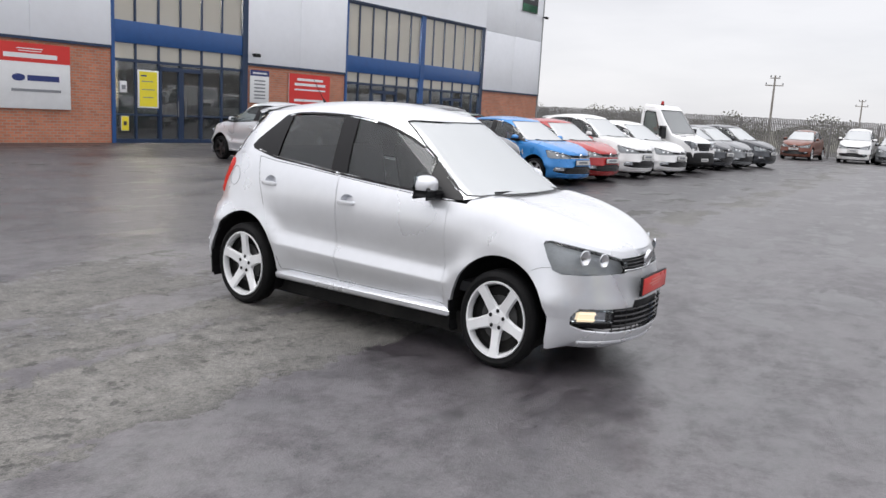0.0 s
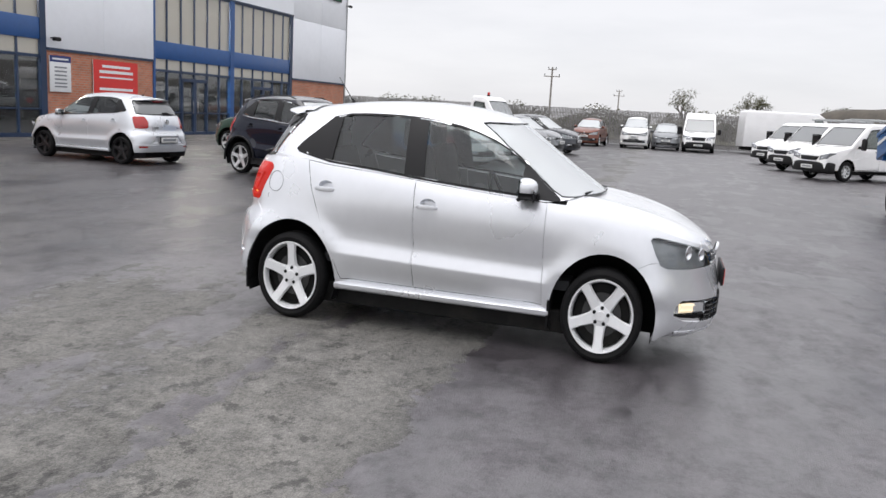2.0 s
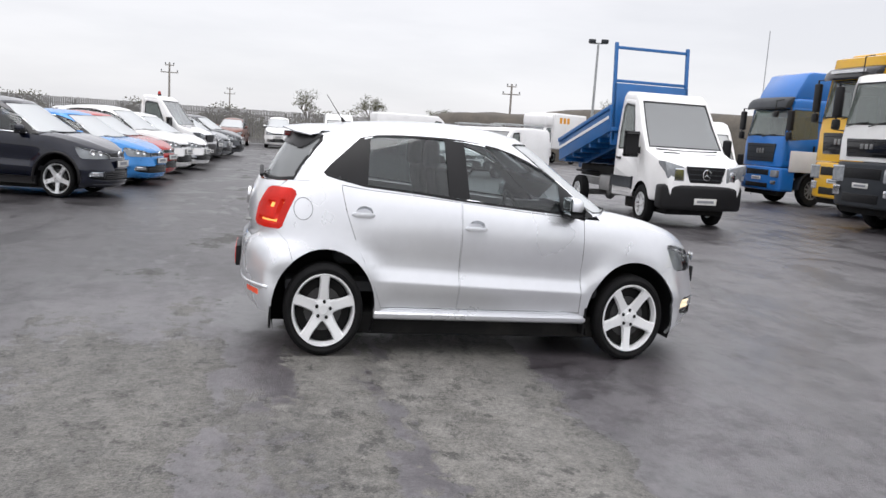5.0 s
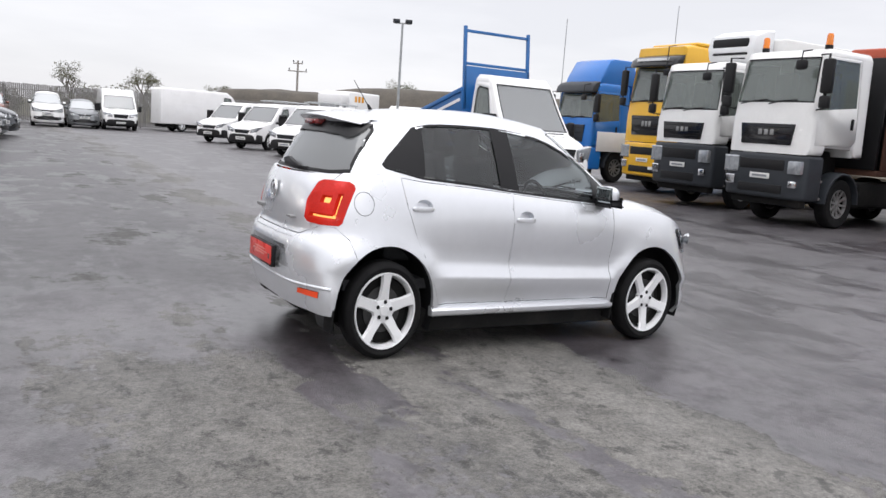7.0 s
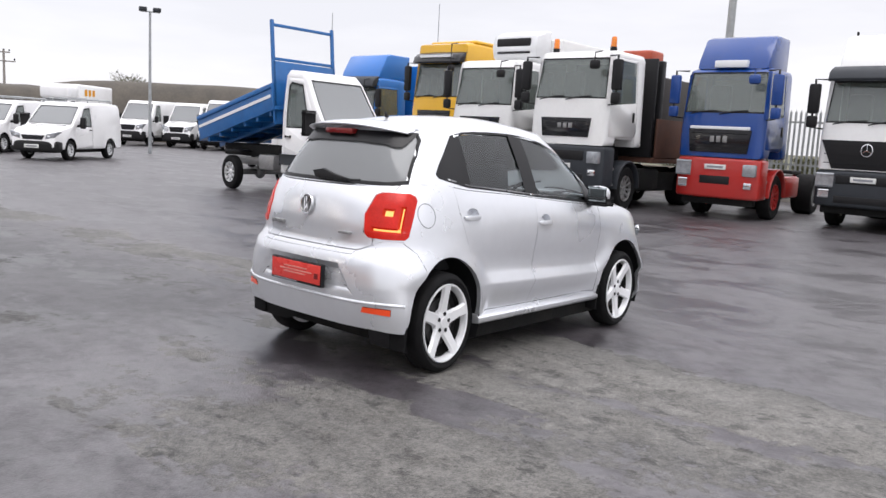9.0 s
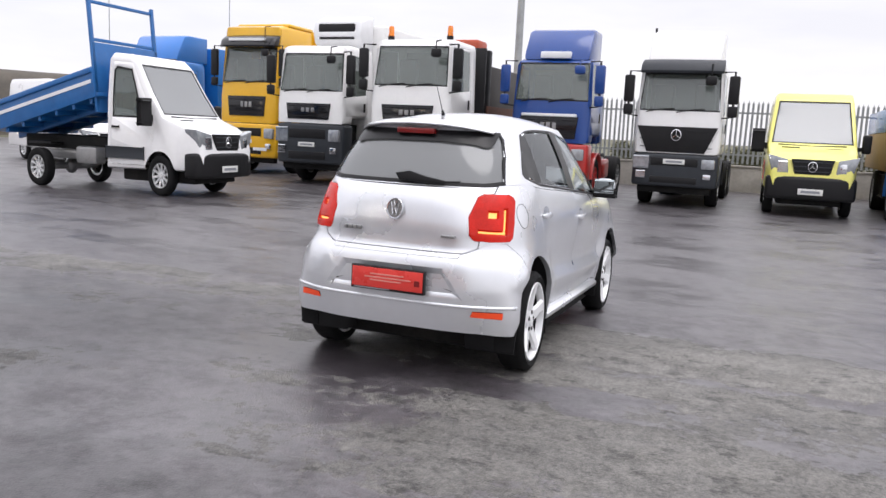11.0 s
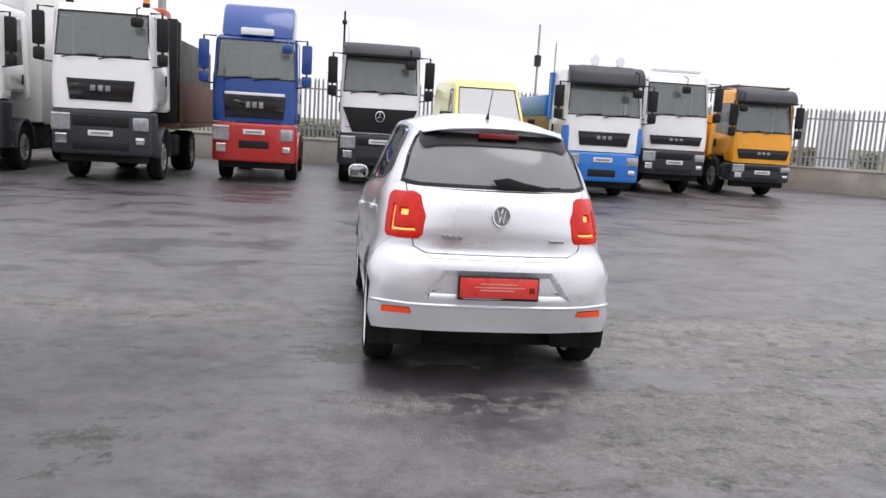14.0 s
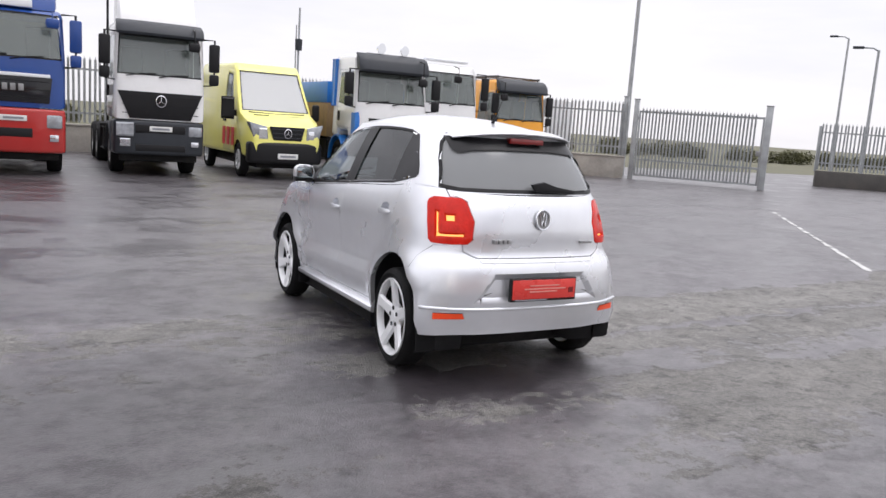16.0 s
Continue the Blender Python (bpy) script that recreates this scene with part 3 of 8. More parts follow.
def ground():
    xs = [-900, -400, -200, -120, -80] + [-60 + 2.5 * i for i in range(20)] + [-10 + 0.5 * i for i in range(40)] + [10 + 2.5 * i for i in range(21)] + [70, 90, 130, 220, 450, 900]
    ys = [-900, -400, -200, -120, -80] + [-60 + 2.5 * i for i in range(20)] + [-10 + 0.5 * i for i in range(40)] + [10 + 2.5 * i for i in range(25)] + [80, 100, 140, 220, 450, 900]
    bm = bmesh.new()
    vs = [[bm.verts.new((x, y, ground_z(x, y))) for y in ys] for x in xs]
    for i in range(len(xs) - 1):
        for j in range(len(ys) - 1):
            f = bm.faces.new((vs[i][j], vs[i + 1][j], vs[i + 1][j + 1], vs[i][j + 1]))
            cx, cy = (xs[i] + xs[i + 1]) / 2, (ys[j] + ys[j + 1]) / 2
            f.material_index = 1 if (cx > 27.5 or cx < -75 or cy > 68 or cy < -62) else 0
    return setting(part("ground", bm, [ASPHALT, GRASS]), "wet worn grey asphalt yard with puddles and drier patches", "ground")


ground()


# ---- cars ----
HATCH = dict(
    L0=[(-1.72, 0.27), (-1.45, 0.26), (-0.9, 0.245), (0.9, 0.235), (1.45, 0.19), (1.75, 0.165), (2.0, 0.165)],
    belt=[(-1.75, 1.05), (-1.3, 1.075), (-0.95, 1.045), (-0.5, 1.02), (0.2, 0.97), (0.8, 0.935), (1.1, 0.925), (1.4, 0.875), (1.65, 0.80), (1.85, 0.74), (1.98, 0.715)],
    roof=[(-1.46, 1.385), (-1.17, 1.435), (-0.83, 1.470), (-0.39, 1.490), (-0.1, 1.485), (0.19, 1.452), (0.42, 1.395)],
    xf=2.05, xr=-1.835, w=0.838, axles=(1.203, -1.222), wheel_r=0.29, rim_r=0.230, arch_r=0.377,
    glass_front=[(1.10, 0.985), (0.78, 1.165), (0.48, 1.345), (0.32, 1.425)],
    glass_rear=[(-1.69, 1.05), (-1.60, 1.20), (-1.47, 1.375)],
    dlo_top=[(-1.0, 1.352), (-0.84, 1.382), (-0.41, 1.392), (-0.16, 1.378), (0.13, 1.335), (0.46, 1.212), (0.83, 0.964)],
    dlo_foot=[(0.835, 0.952), (0.81, 0.944), (0.76, 0.946), (0.23, 0.976), (-0.21, 1.004), (-0.56, 1.032), (-0.96, 1.057), (-1.15, 1.090), (-1.24, 1.108), (-1.262, 1.13), (-1.22, 1.175)],
    posts=[(-0.325, -0.165, -0.375, -0.225), (-1.40, -0.955, -1.10, -0.915)],
)

HATCH["dlo"] = [(-1.0 + 1.83 * i / 14, lerp_table(HATCH["dlo_top"], -1.0 + 1.83 * i / 14)) for i in range(15)] + HATCH["dlo_foot"]

# sections of the lower shell: share of the way from the bottom edge to the belt, half width, setback of nose and tail
SKIN = [(0.0, 0.748, -0.12, 0.075), (0.10, 0.768, -0.045, 0.03), (0.20, 0.804, -0.014, 0.012), (0.292, 0.843, 0.0, 0.0), (0.318, 0.840, 0.0, 0.0), (0.385, 0.808, 0.0, 0.002), (0.44, 0.802, -0.003, 0.006), (0.515, 0.811, -0.018, 0.014), (0.55, 0.817, -0.026, 0.046), (0.60, 0.826, -0.037, 0.062), (0.68, 0.835, -0.052, 0.047), (0.76, 0.838, -0.066, 0.052), (0.86, 0.826, -0.083, 0.064), (0.94, 0.808, -0.102, 0.083), (1.0, 0.785, -0.12, 0.11)]

# half widths ahead of the front wheels, where the flank crease has faded
NOSE = [(0.0, 0.75), (0.10, 0.785), (0.20, 0.803), (0.292, 0.813), (0.385, 0.821), (0.52, 0.828), (0.64, 0.832), (0.76, 0.834), (0.86, 0.826), (0.94, 0.808), (1.0, 0.785)]

# half widths behind the rear wheels, where the bumper hangs almost upright
TAIL = [(0.0, 0.775), (0.10, 0.800), (0.20, 0.816), (0.292, 0.830), (0.385, 0.832), (0.44, 0.828), (0.515, 0.822), (0.60, 0.826), (0.68, 0.835), (0.76, 0.838), (0.86, 0.826), (0.94, 0.808), (1.0, 0.785)]


def contour(xf, lf, xr, lr, w, pf=2.6, pr=4.0, nf=16, ns=64, nr=12):
    """Half of a plan outline, from the middle of the nose round to the middle of the tail."""
    out = []
    for i in range(nf):
        a = math.pi / 2 * i / nf
        out.append((xf - lf + lf * math.cos(a) ** (2 / pf), w * math.sin(a) ** (2 / pf)))
    for i in range(ns + 1):
        out.append((xf - lf + (xr + lr - xf + lf) * i / ns, w))
    for i in range(1, nr + 1):
        a = math.pi / 2 * i / nr
        out.append((xr + lr - lr * math.sin(a) ** (2 / pr), w * math.cos(a) ** (2 / pr)))
    return out


def both_sides(bm):
    bmesh.ops.mirror(bm, geom=list(bm.verts) + list(bm.edges) + list(bm.faces), axis="Y", merge_dist=0.0008)
    bmesh.ops.recalc_face_normals(bm, faces=bm.faces)
    return bm


def skin_of(rows, want):
    bm = bmesh.new()
    g = [[bm.verts.new(p) for p in r] for r in rows]
    for a, b in zip(g, g[1:]):
        for i in range(len(a) - 1):
            if (a[i].co - a[i + 1].co).length < 1e-6 and (b[i].co - b[i + 1].co).length < 1e-6:
                continue
            bm.faces.new((a[i], a[i + 1], b[i + 1], b[i]))
    both_sides(bm)
    return flipped(bm, want)


def wheel_parts(root, x, y, r, rim_r, spokes, rim_mat, side, width=0.2, name="wheel", bolts=False, turn=0.25):
    """A wheel: tyre, alloy with spokes, brake disc and hub. side: +1 left, -1 right of the car."""
    bm = bmesh.new()
    h = width / 2
    lathe(bm, [(rim_r, -h * 0.85), (rim_r + 0.03, -h), (r - 0.035, -h), (r - 0.012, -h * 0.86), (r, -h * 0.62), (r, h * 0.62), (r - 0.012, h * 0.86), (r - 0.035, h), (rim_r + 0.03, h), (rim_r, h * 0.85)], 40)
    m = Matrix.Translation((x, y, r))
    bmesh.ops.transform(bm, matrix=m, verts=bm.verts)
    w = part(name, bm, RUBBER, root)
    # rim
    bm = bmesh.new()
    o = side * h
    lathe(bm, [(rim_r - 0.03, -o * 0.8), (rim_r, -o * 0.85), (rim_r, o * 0.88), (rim_r - 0.004, o * 0.95), (rim_r - 0.012, o * 0.93), (rim_r - 0.017, o * 0.72), (rim_r - 0.03, o * 0.2), (rim_r - 0.03, -o * 0.8)], 40)
    for k in range(spokes):
        a = 2 * math.pi * (k + turn) / spokes
        w0, w1 = (0.047, 0.034) if spokes <= 5 else (0.03, 0.022)
        prof = [(0.040, w0, 0.60), (0.085, w0 * 0.84, 0.68), (rim_r * 0.66, w1, 0.80), (rim_r - 0.026, w1 * 1.12, 0.90), (rim_r - 0.010, w1 * 1.45, 0.92)]
        ring = []
        for rr, ww, oo in prof:
            c = Vector((math.cos(a), 0, math.sin(a))) * rr
            t = Vector((-math.sin(a), 0, math.cos(a)))
            yy = Vector((0, 1, 0))
            ring.append([bm.verts.new(q) for q in (c + t * ww + yy * o * (oo - 0.22), c + t * ww * 0.74 + yy * o * oo, c - t * ww * 0.74 + yy * o * oo, c - t * ww + yy * o * (oo - 0.22))])
        for p, q in zip(ring, ring[1:]):
            for i in range(3):
                bm.faces.new((p[i], p[i + 1], q[i + 1], q[i]))
    lathe(bm, [(0.001, o * 0.74), (0.03, o * 0.74), (0.034, o * 0.68), (0.06, o * 0.66), (0.075, o * 0.60), (0.08, o * 0.3)], 24)
    bmesh.ops.recalc_face_normals(bm, faces=bm.faces)
    bmesh.ops.transform(bm, matrix=m, verts=bm.verts)
    rim = part("rim", bm, rim_mat, w)
    for k in range(5 if bolts else 0):
        bm = bmesh.new()
        a = 2 * math.pi * k / 5 + 0.2
        c = Vector((x + 0.052 * math.cos(a), y + o * 0.66, r + 0.052 * math.sin(a)))
        rod(bm, c, c + Vector((0, o * 0.06, 0)), 0.0125, 8)
        part("wheel_bolt", bm, BLACKPLASTIC, rim)
    bm = bmesh.new()
    lathe(bm, [(0.02, o * 0.25), (rim_r * 0.60, o * 0.25), (rim_r * 0.60, o * 0.15), (0.02, o * 0.15)], 28, m)
    part("brake_disc", bm, DARKSTEEL, w)
    bm = bmesh.new()
    lathe(bm, [(0.01, o * 0.13), (rim_r - 0.038, o * 0.13), (rim_r - 0.031, o * 0.5)], 28, m)
    part("wheel_back", bm, CHASSIS, w)
    return w


def hatchback(root, paint_mat, s=HATCH, main=False, rim_mat=ALLOY, spokes=5, lit=False, plate=PLATEWHITE):
    xf, xr = s["xf"], s["xr"]
    front, rear = s["axles"]
    hub = s["wheel_r"]

    def low(x):
        return lerp_table(s["L0"], x)

    def belt(x):
        return lerp_table(s["belt"], x)

    def slim(x, k):
        """Drawing in of the flanks towards the tail, more so at the shoulder."""
        return 1 - (0.033 + 0.082 * ease(0.4, 0.9, k)) * ease(0.0, 1.7, -x) - 0.030 * ease(0.0, 1.1, x)

    rows = []
    for k, w, nose, tail in SKIN:
        pts = contour(xf + nose, 0.86 - 0.1 * k, xr + tail, 0.42 + 0.18 * k, w, 2.3, 3.6 - k)
        rows.append([(x, y, low(x) + (belt(x) - low(x)) * k) for x, y in pts])
    # a slight flare over each wheel
    for r, (ks, ws, _, _) in zip(rows, SKIN):
        for i, (x, y, z) in enumerate(r):
            if y > 0.6:
                for cx in (front, rear):
                    d = math.hypot(x - cx, z - hub)
                    y += max(0.0, lerp_table(TAIL, ks) + 0.016 - y) * (1 - ease(s["arch_r"] + 0.02, s["arch_r"] + 0.15, d))
            y *= 1 + (lerp_table(NOSE, ks) / ws - 1) * ease(0.78, 1.0, x) + (lerp_table(TAIL, ks) / ws - 1) * (1 - ease(-1.60, -1.36, x))
            r[i] = (x, y * slim(x, ks), z)
    shell = skin_of(rows, lambda c: Vector((c.x * 0.3, c.y, 0)))
    skin = settled(shell)

    # wheel openings
    for cx in (front, rear):
        for sd in (1, -1):
            ring = [(cx + s["arch_r"] * math.cos(a), sd, hub + 0.005 + s["arch_r"] * math.sin(a)) for a in [2 * math.pi * i / 40 for i in range(40)]]
            hole = cut_out(shell, ring, (0, 1, 0), lambda c, n: c.y * sd > 0.5)
            bmesh.ops.delete(shell, geom=hole, context="FACES")
    edges = [e for e in shell.edges if len(e.link_faces) == 1 and all(abs(v.co.y) > 0.5 and min(abs(math.hypot(v.co.x - cx, v.co.z - hub - 0.005) - s["arch_r"]) for cx in (front, rear)) < 0.012 for v in e.verts)]
    o = bmesh.ops.extrude_edge_only(shell, edges=edges)
    for v in o["geom"]:
        if isinstance(v, bmesh.types.BMVert):
            v.co.y -= math.copysign(0.035, v.co.y)
    shell.normal_update()

    def side_poly(pts, sd):
        return [(x, sd, z) for x, z in pts]

    made = {}
    # lamps
    for sd in (1, -1):
        head = [(1.50, 0.765, 0.772), (1.515, 0.76, 0.790), (1.56, 0.75, 0.795), (1.70, 0.70, 0.778), (1.86, 0.52, 0.735), (1.955, 0.35, 0.688), (1.98, 0.335, 0.640), (1.965, 0.36, 0.618), (1.78, 0.65, 0.612), (1.64, 0.73, 0.612), (1.57, 0.752, 0.632), (1.535, 0.76, 0.69)]
        f = cut_out(shell, [(x, y * sd, z) for x, y, z in head], (0.75, 0.66 * sd, 0.1), lambda c, n: c.x > 1.3 and c.y * sd > 0.2)
        made["headlight", sd] = take(shell, f)
        tail = [(-1.492, 0.735, 0.985), (-1.505, 0.728, 1.008), (-1.535, 0.705, 1.022), (-1.65, 0.575, 1.020), (-1.68, 0.545, 1.005), (-1.73, 0.50, 0.90), (-1.745, 0.515, 0.80), (-1.735, 0.54, 0.778), (-1.69, 0.63, 0.770), (-1.60, 0.745, 0.772), (-1.578, 0.757, 0.79)]
        f = cut_out(shell, [(x, y * sd, z) for x, y, z in tail], (-0.72, 0.69 * sd, 0), lambda c, n: c.x < -1.2 and c.y * sd > 0.3)
        made["tail_light", sd] = take(shell, f)
    # bumpers, grille and intake
    f = cut_out(shell, [(2.2, y, z) for y, z in ((-0.345, 0.625), (0.345, 0.625), (0.36, 0.695), (-0.36, 0.695))], (1, 0, 0), lambda c, n: c.x > 1.7)
    made["grille"] = take(shell, f)
    f = cut_out(shell, [(2.2, y, z) for y, z in ((-0.695, 0.372), (-0.66, 0.418), (-0.32, 0.420), (-0.28, 0.455), (0.28, 0.455), (0.32, 0.420), (0.66, 0.418), (0.695, 0.372), (0.69, 0.325), (0.62, 0.292), (0.45, 0.272), (-0.45, 0.272), (-0.62, 0.292), (-0.69, 0.325))], (1, 0, 0), lambda c, n: c.x > 1.5)
    made["intake"] = take(shell, f)
    f = cut_out(shell, side_poly([(1.40, 0.05), (2.3, 0.05), (2.3, 0.622), (1.98, 0.622), (1.66, 0.652), (1.50, 0.642), (1.40, 0.60)], 1), (0, 1, 0), lambda c, n: c.x > 1.2)
    made["front_bumper"] = take(shell, f)
    f = cut_out(shell, side_poly([(-1.43, 0.05), (-2.3, 0.05), (-2.3, 0.675), (-1.78, 0.680), (-1.66, 0.765), (-1.58, 0.762), (-1.50, 0.70), (-1.455, 0.58)], 1), (0, 1, 0), lambda c, n: c.x < -1.2)
    made["rear_bumper"] = take(shell, f)
    dent = cut_out(made["rear_bumper"], [(-2.2, y, z) for y, z in ((-0.50, 0.455), (0.50, 0.455), (0.36, 0.622), (-0.36, 0.622))], (1, 0, 0), lambda c, n: c.x < -1.5)
    flipped(made["rear_bumper"], lambda c: Vector((-1, 0, 0)))
    bmesh.ops.inset_region(made["rear_bumper"], faces=dent, thickness=0.03, depth=-0.028, use_even_offset=True)
    f = cut_out(shell, [(-2.2, y, z) for y, z in ((-0.54, 0.70), (0.54, 0.70), (0.56, 0.78), (0.62, 1.2), (-0.62, 1.2), (-0.56, 0.78))], (1, 0, 0), lambda c, n: c.x < -1.3 and n.x < -0.45)
    made["tailgate"] = take(shell, f)
    # doors
    for sd in (1, -1):
        f = cut_out(shell, side_poly([(0.775, 0.31), (0.755, 0.6), (0.745, 1.2), (-0.245, 1.2), (-0.235, 0.9), (-0.222, 0.6), (-0.215, 0.31)], sd), (0, 1, 0), lambda c, n: c.y * sd > 0.6)
        made["front_door", sd] = take(shell, f)
        f = cut_out(shell, side_poly([(-0.221, 0.31), (-0.228, 0.6), (-0.241, 0.9), (-0.251, 1.2), (-1.14, 1.2), (-1.13, 1.04), (-1.09, 0.90), (-1.02, 0.74), (-0.95, 0.61), (-0.87, 0.46), (-0.80, 0.31)], sd), (0, 1, 0), lambda c, n: c.y * sd > 0.6)
        made["rear_door", sd] = take(shell, f)
    if main:
        # outline of the round filler flap, lying on the flank
        tree_ = BVHTree.FromBMesh(shell)
        ring = []
        for i in range(33):
            a = 2 * math.pi * i / 32
            hit = tree_.ray_cast(Vector((-1.40 + 0.066 * math.cos(a), -2, 0.905 + 0.066 * math.sin(a))), Vector((0, 1, 0)))
            if hit[0] is not None:
                ring.append(hit[0])
        flap = bmesh.new()
        pipe(flap, ring, 0.0028, 5)
        part("fuel_flap", flap, GREYM, root)
    # strips of reflector in the rear bumper's corners
    for sd in (1, -1):
        f = cut_out(made["rear_bumper"], [(-2.2, y * sd, z) for y, z in ((0.545, 0.372), (0.735, 0.366), (0.735, 0.400), (0.56, 0.402))], (1, 0, 0), lambda c, n: c.x < -1.3 and c.y * sd > 0.3)
        made["reflector", sd] = take(made["rear_bumper"], f)
    for k in list(made):
        flipped(made[k], lambda c: Vector((c.x * 0.5 if abs(c.x) > 1.5 else 0, c.y, 0)))
    shaded(part("body", shell, paint_mat, root), skin)
    for sd in (1, -1):
        for key, hx, hz in (("front_door", -0.12, 0.848), ("rear_door", -0.96, 0.895)):
            ring = [(hx + 0.062 * math.cos(a), sd, hz + 0.012 + 0.036 * math.sin(a)) for a in [2 * math.pi * i / 18 for i in range(18)]]
            cup = cut_out(made[key, sd], ring, (0, 1, 0), lambda c, n: True)
            if cup:
                bmesh.ops.inset_region(made[key, sd], faces=cup, thickness=0.006, depth=-0.055, use_even_offset=True)
        d = shaded(part("front_door", gap(made["front_door", sd], 0.004, 0.012), paint_mat, root), skin)
        d2 = shaded(part("rear_door", gap(made["rear_door", sd], 0.004, 0.012), paint_mat, root), skin)
        for door, hx, hz in ((d, -0.12, 0.848), (d2, -0.96, 0.895)):
            bm = bmesh.new()
            hit = skin[0].ray_cast(Vector((hx, 2 * sd, hz)), Vector((0, -sd, 0)))
            y0 = hit[0].y if hit[0] is not None else sd * 0.81
            n_h = 12
            ring_h = []
            for i in range(n_h + 1):
                t = i / n_h
                out = 0.030 * (1 - abs(2 * t - 1) ** 3.5) + 0.002
                hh = 0.015 * (1 - abs(2 * t - 1) ** 6 * 0.6)
                x_h = hx - 0.092 + 0.17 * t
                ring_h.append([bm.verts.new((x_h, y0 + sd * (out + oo), hz - 0.006 + zz)) for oo, zz in ((-0.014, -hh), (0.0, -hh), (0.005, 0.0), (0.0, hh), (-0.014, hh))])
            for p, q in zip(ring_h, ring_h[1:]):
                for i in range(5):
                    bm.faces.new((p[i], p[(i + 1) % 5], q[(i + 1) % 5], q[i]))
            bmesh.ops.recalc_face_normals(bm, faces=bm.faces)
            part("door_handle", bm, paint_mat, door)
    shaded(part("front_bumper", gap(made["front_bumper"], 0.003, 0.010), paint_mat, root), skin)
    rb = shaded(part("rear_bumper", gap(made["rear_bumper"], 0.003, 0.010), paint_mat, root), skin)
    tg = shaded(part("tailgate", gap(made["tailgate"], 0.007, 0.02), paint_mat, root), skin)

    # bonnet: crowned sheet inside the front of the belt line
    edge = [p for p in rows[-1] if p[0] > 0.86]
    cen_z = [(0.95, 0.985), (1.15, 0.965), (1.4, 0.925), (1.65, 0.862), (1.85, 0.780), (1.955, 0.716)]
    bm = bmesh.new()
    N = 12
    grid = []
    for (x, y, z) in edge[::-1]:
        line = []
        for i in range(N + 1):
            t = i / N
            yy = y * t
            zc = lerp_table(cen_z, x)
            crown = zc + (z - zc) * (0.25 * t**2 + 0.75 * t**6)
            crown += 0.012 * math.exp(-((t - 0.72) / 0.12) ** 2) * (1 - ease(1.6, 1.95, x))
            line.append(bm.verts.new((x, yy, crown)))
        grid.append(line)
    for a, b in zip(grid, grid[1:]):
        for i in range(N):
            bm.faces.new((a[i], a[i + 1], b[i + 1], b[i]))
    bmesh.ops.remove_doubles(bm, verts=bm.verts, dist=0.0005)
    bmesh.ops.dissolve_degenerate(bm, edges=bm.edges, dist=0.0002)
    both_sides(bm)
    flipped(bm, lambda c: Vector((0, 0, 1)))
    part("bonnet", bm, paint_mat, root)

    # greenhouse: pillars and panes between the belt and the roof edge
    gf, gr = s["glass_front"], s["glass_rear"]
    levels = []
    n_lv = 11
    for i in range(n_lv):
        t = i / (n_lv - 1)
        # along the windscreen's middle line and the tailgate glass's
        fx = lerp_table([(j / (len(gf) - 1), p[0]) for j, p in enumerate(gf)], t)
        fz = lerp_table([(j / (len(gf) - 1), p[1]) for j, p in enumerate(gf)], t)
        rx = lerp_table([(j / (len(gr) - 1), p[0]) for j, p in enumerate(gr)], t)
        rz = lerp_table([(j / (len(gr) - 1), p[1]) for j, p in enumerate(gr)], t)
        w = 0.782 - 0.16 * t - 0.058 * t**2.2
        pts = contour(fx, 0.42 - 0.05 * t, rx, 0.52 - 0.14 * t, w, 2.3, 2.7)
        row = []
        for x, y in pts:
            lowz = belt(x) if x < 0.9 else 0.938 + (x - 0.9) * 0.2
            top = lerp_table([(-1.47, 1.352), (-1.2, 1.372), (-0.8, 1.404), (-0.35, 1.418), (0.0, 1.402), (0.32, 1.360)], x)
            z_side = lowz + (top - lowz) * t
            # nose and tail follow the panes' own lines
            ff = ease(fx - 0.42, fx - 0.02, x)
            rr = 1 - ease(rx + 0.02, rx + 0.22, x)
            z = z_side * (1 - ff) + fz * ff
            z = z * (1 - rr) + rz * rr
            row.append((x, y * slim(x, 1.0), z))
        levels.append(row)
    green = skin_of(levels, lambda c: Vector((c.x * 0.4, c.y, 0)))
    cabin_skin = settled(green)
    # roof cap
    rim = levels[-1]
    fx, rx = gf[-1][0], gr[-1][0]
    bm = bmesh.new()
    grid = []
    for (x, y, z) in rim:
        line = []
        for i in range(9):
            t = i / 8
            zc = lerp_table(s["roof"], x)
            line.append(bm.verts.new((x, y * (1 - t), z + (max(zc, z) - z) * (1 - (1 - t) ** 2.2))))
        grid.append(line)
    for a, b in zip(grid, grid[1:]):
        for i in range(8):
            try:
                bm.faces.new((a[i], a[i + 1], b[i + 1], b[i]))
            except ValueError:
                pass
    bmesh.ops.remove_doubles(bm, verts=bm.verts, dist=0.0005)
    both_sides(bm)
    flipped(bm, lambda c: Vector((0, 0, 1)))
    part("roof", bm, paint_mat, root)

    glassy = {}
    for sd in (1, -1):
        f = cut_out(green, side_poly(s["dlo"], sd), (0, 1, 0), lambda c, n: c.y * sd > 0.35 and abs(n.y) > 0.3)
        glassy["side", sd] = take(green, f)
    f = cut_out(green, [(2.2, y, z) for y, z in ((-0.70, 0.972), (-0.695, 1.01), (-0.62, 1.2), (-0.53, 1.388), (0.53, 1.388), (0.62, 1.2), (0.695, 1.01), (0.70, 0.972))], (1, 0, 0), lambda c, n: c.x > 0.2 and n.x > 0.05)
    glassy["front"] = take(green, f)
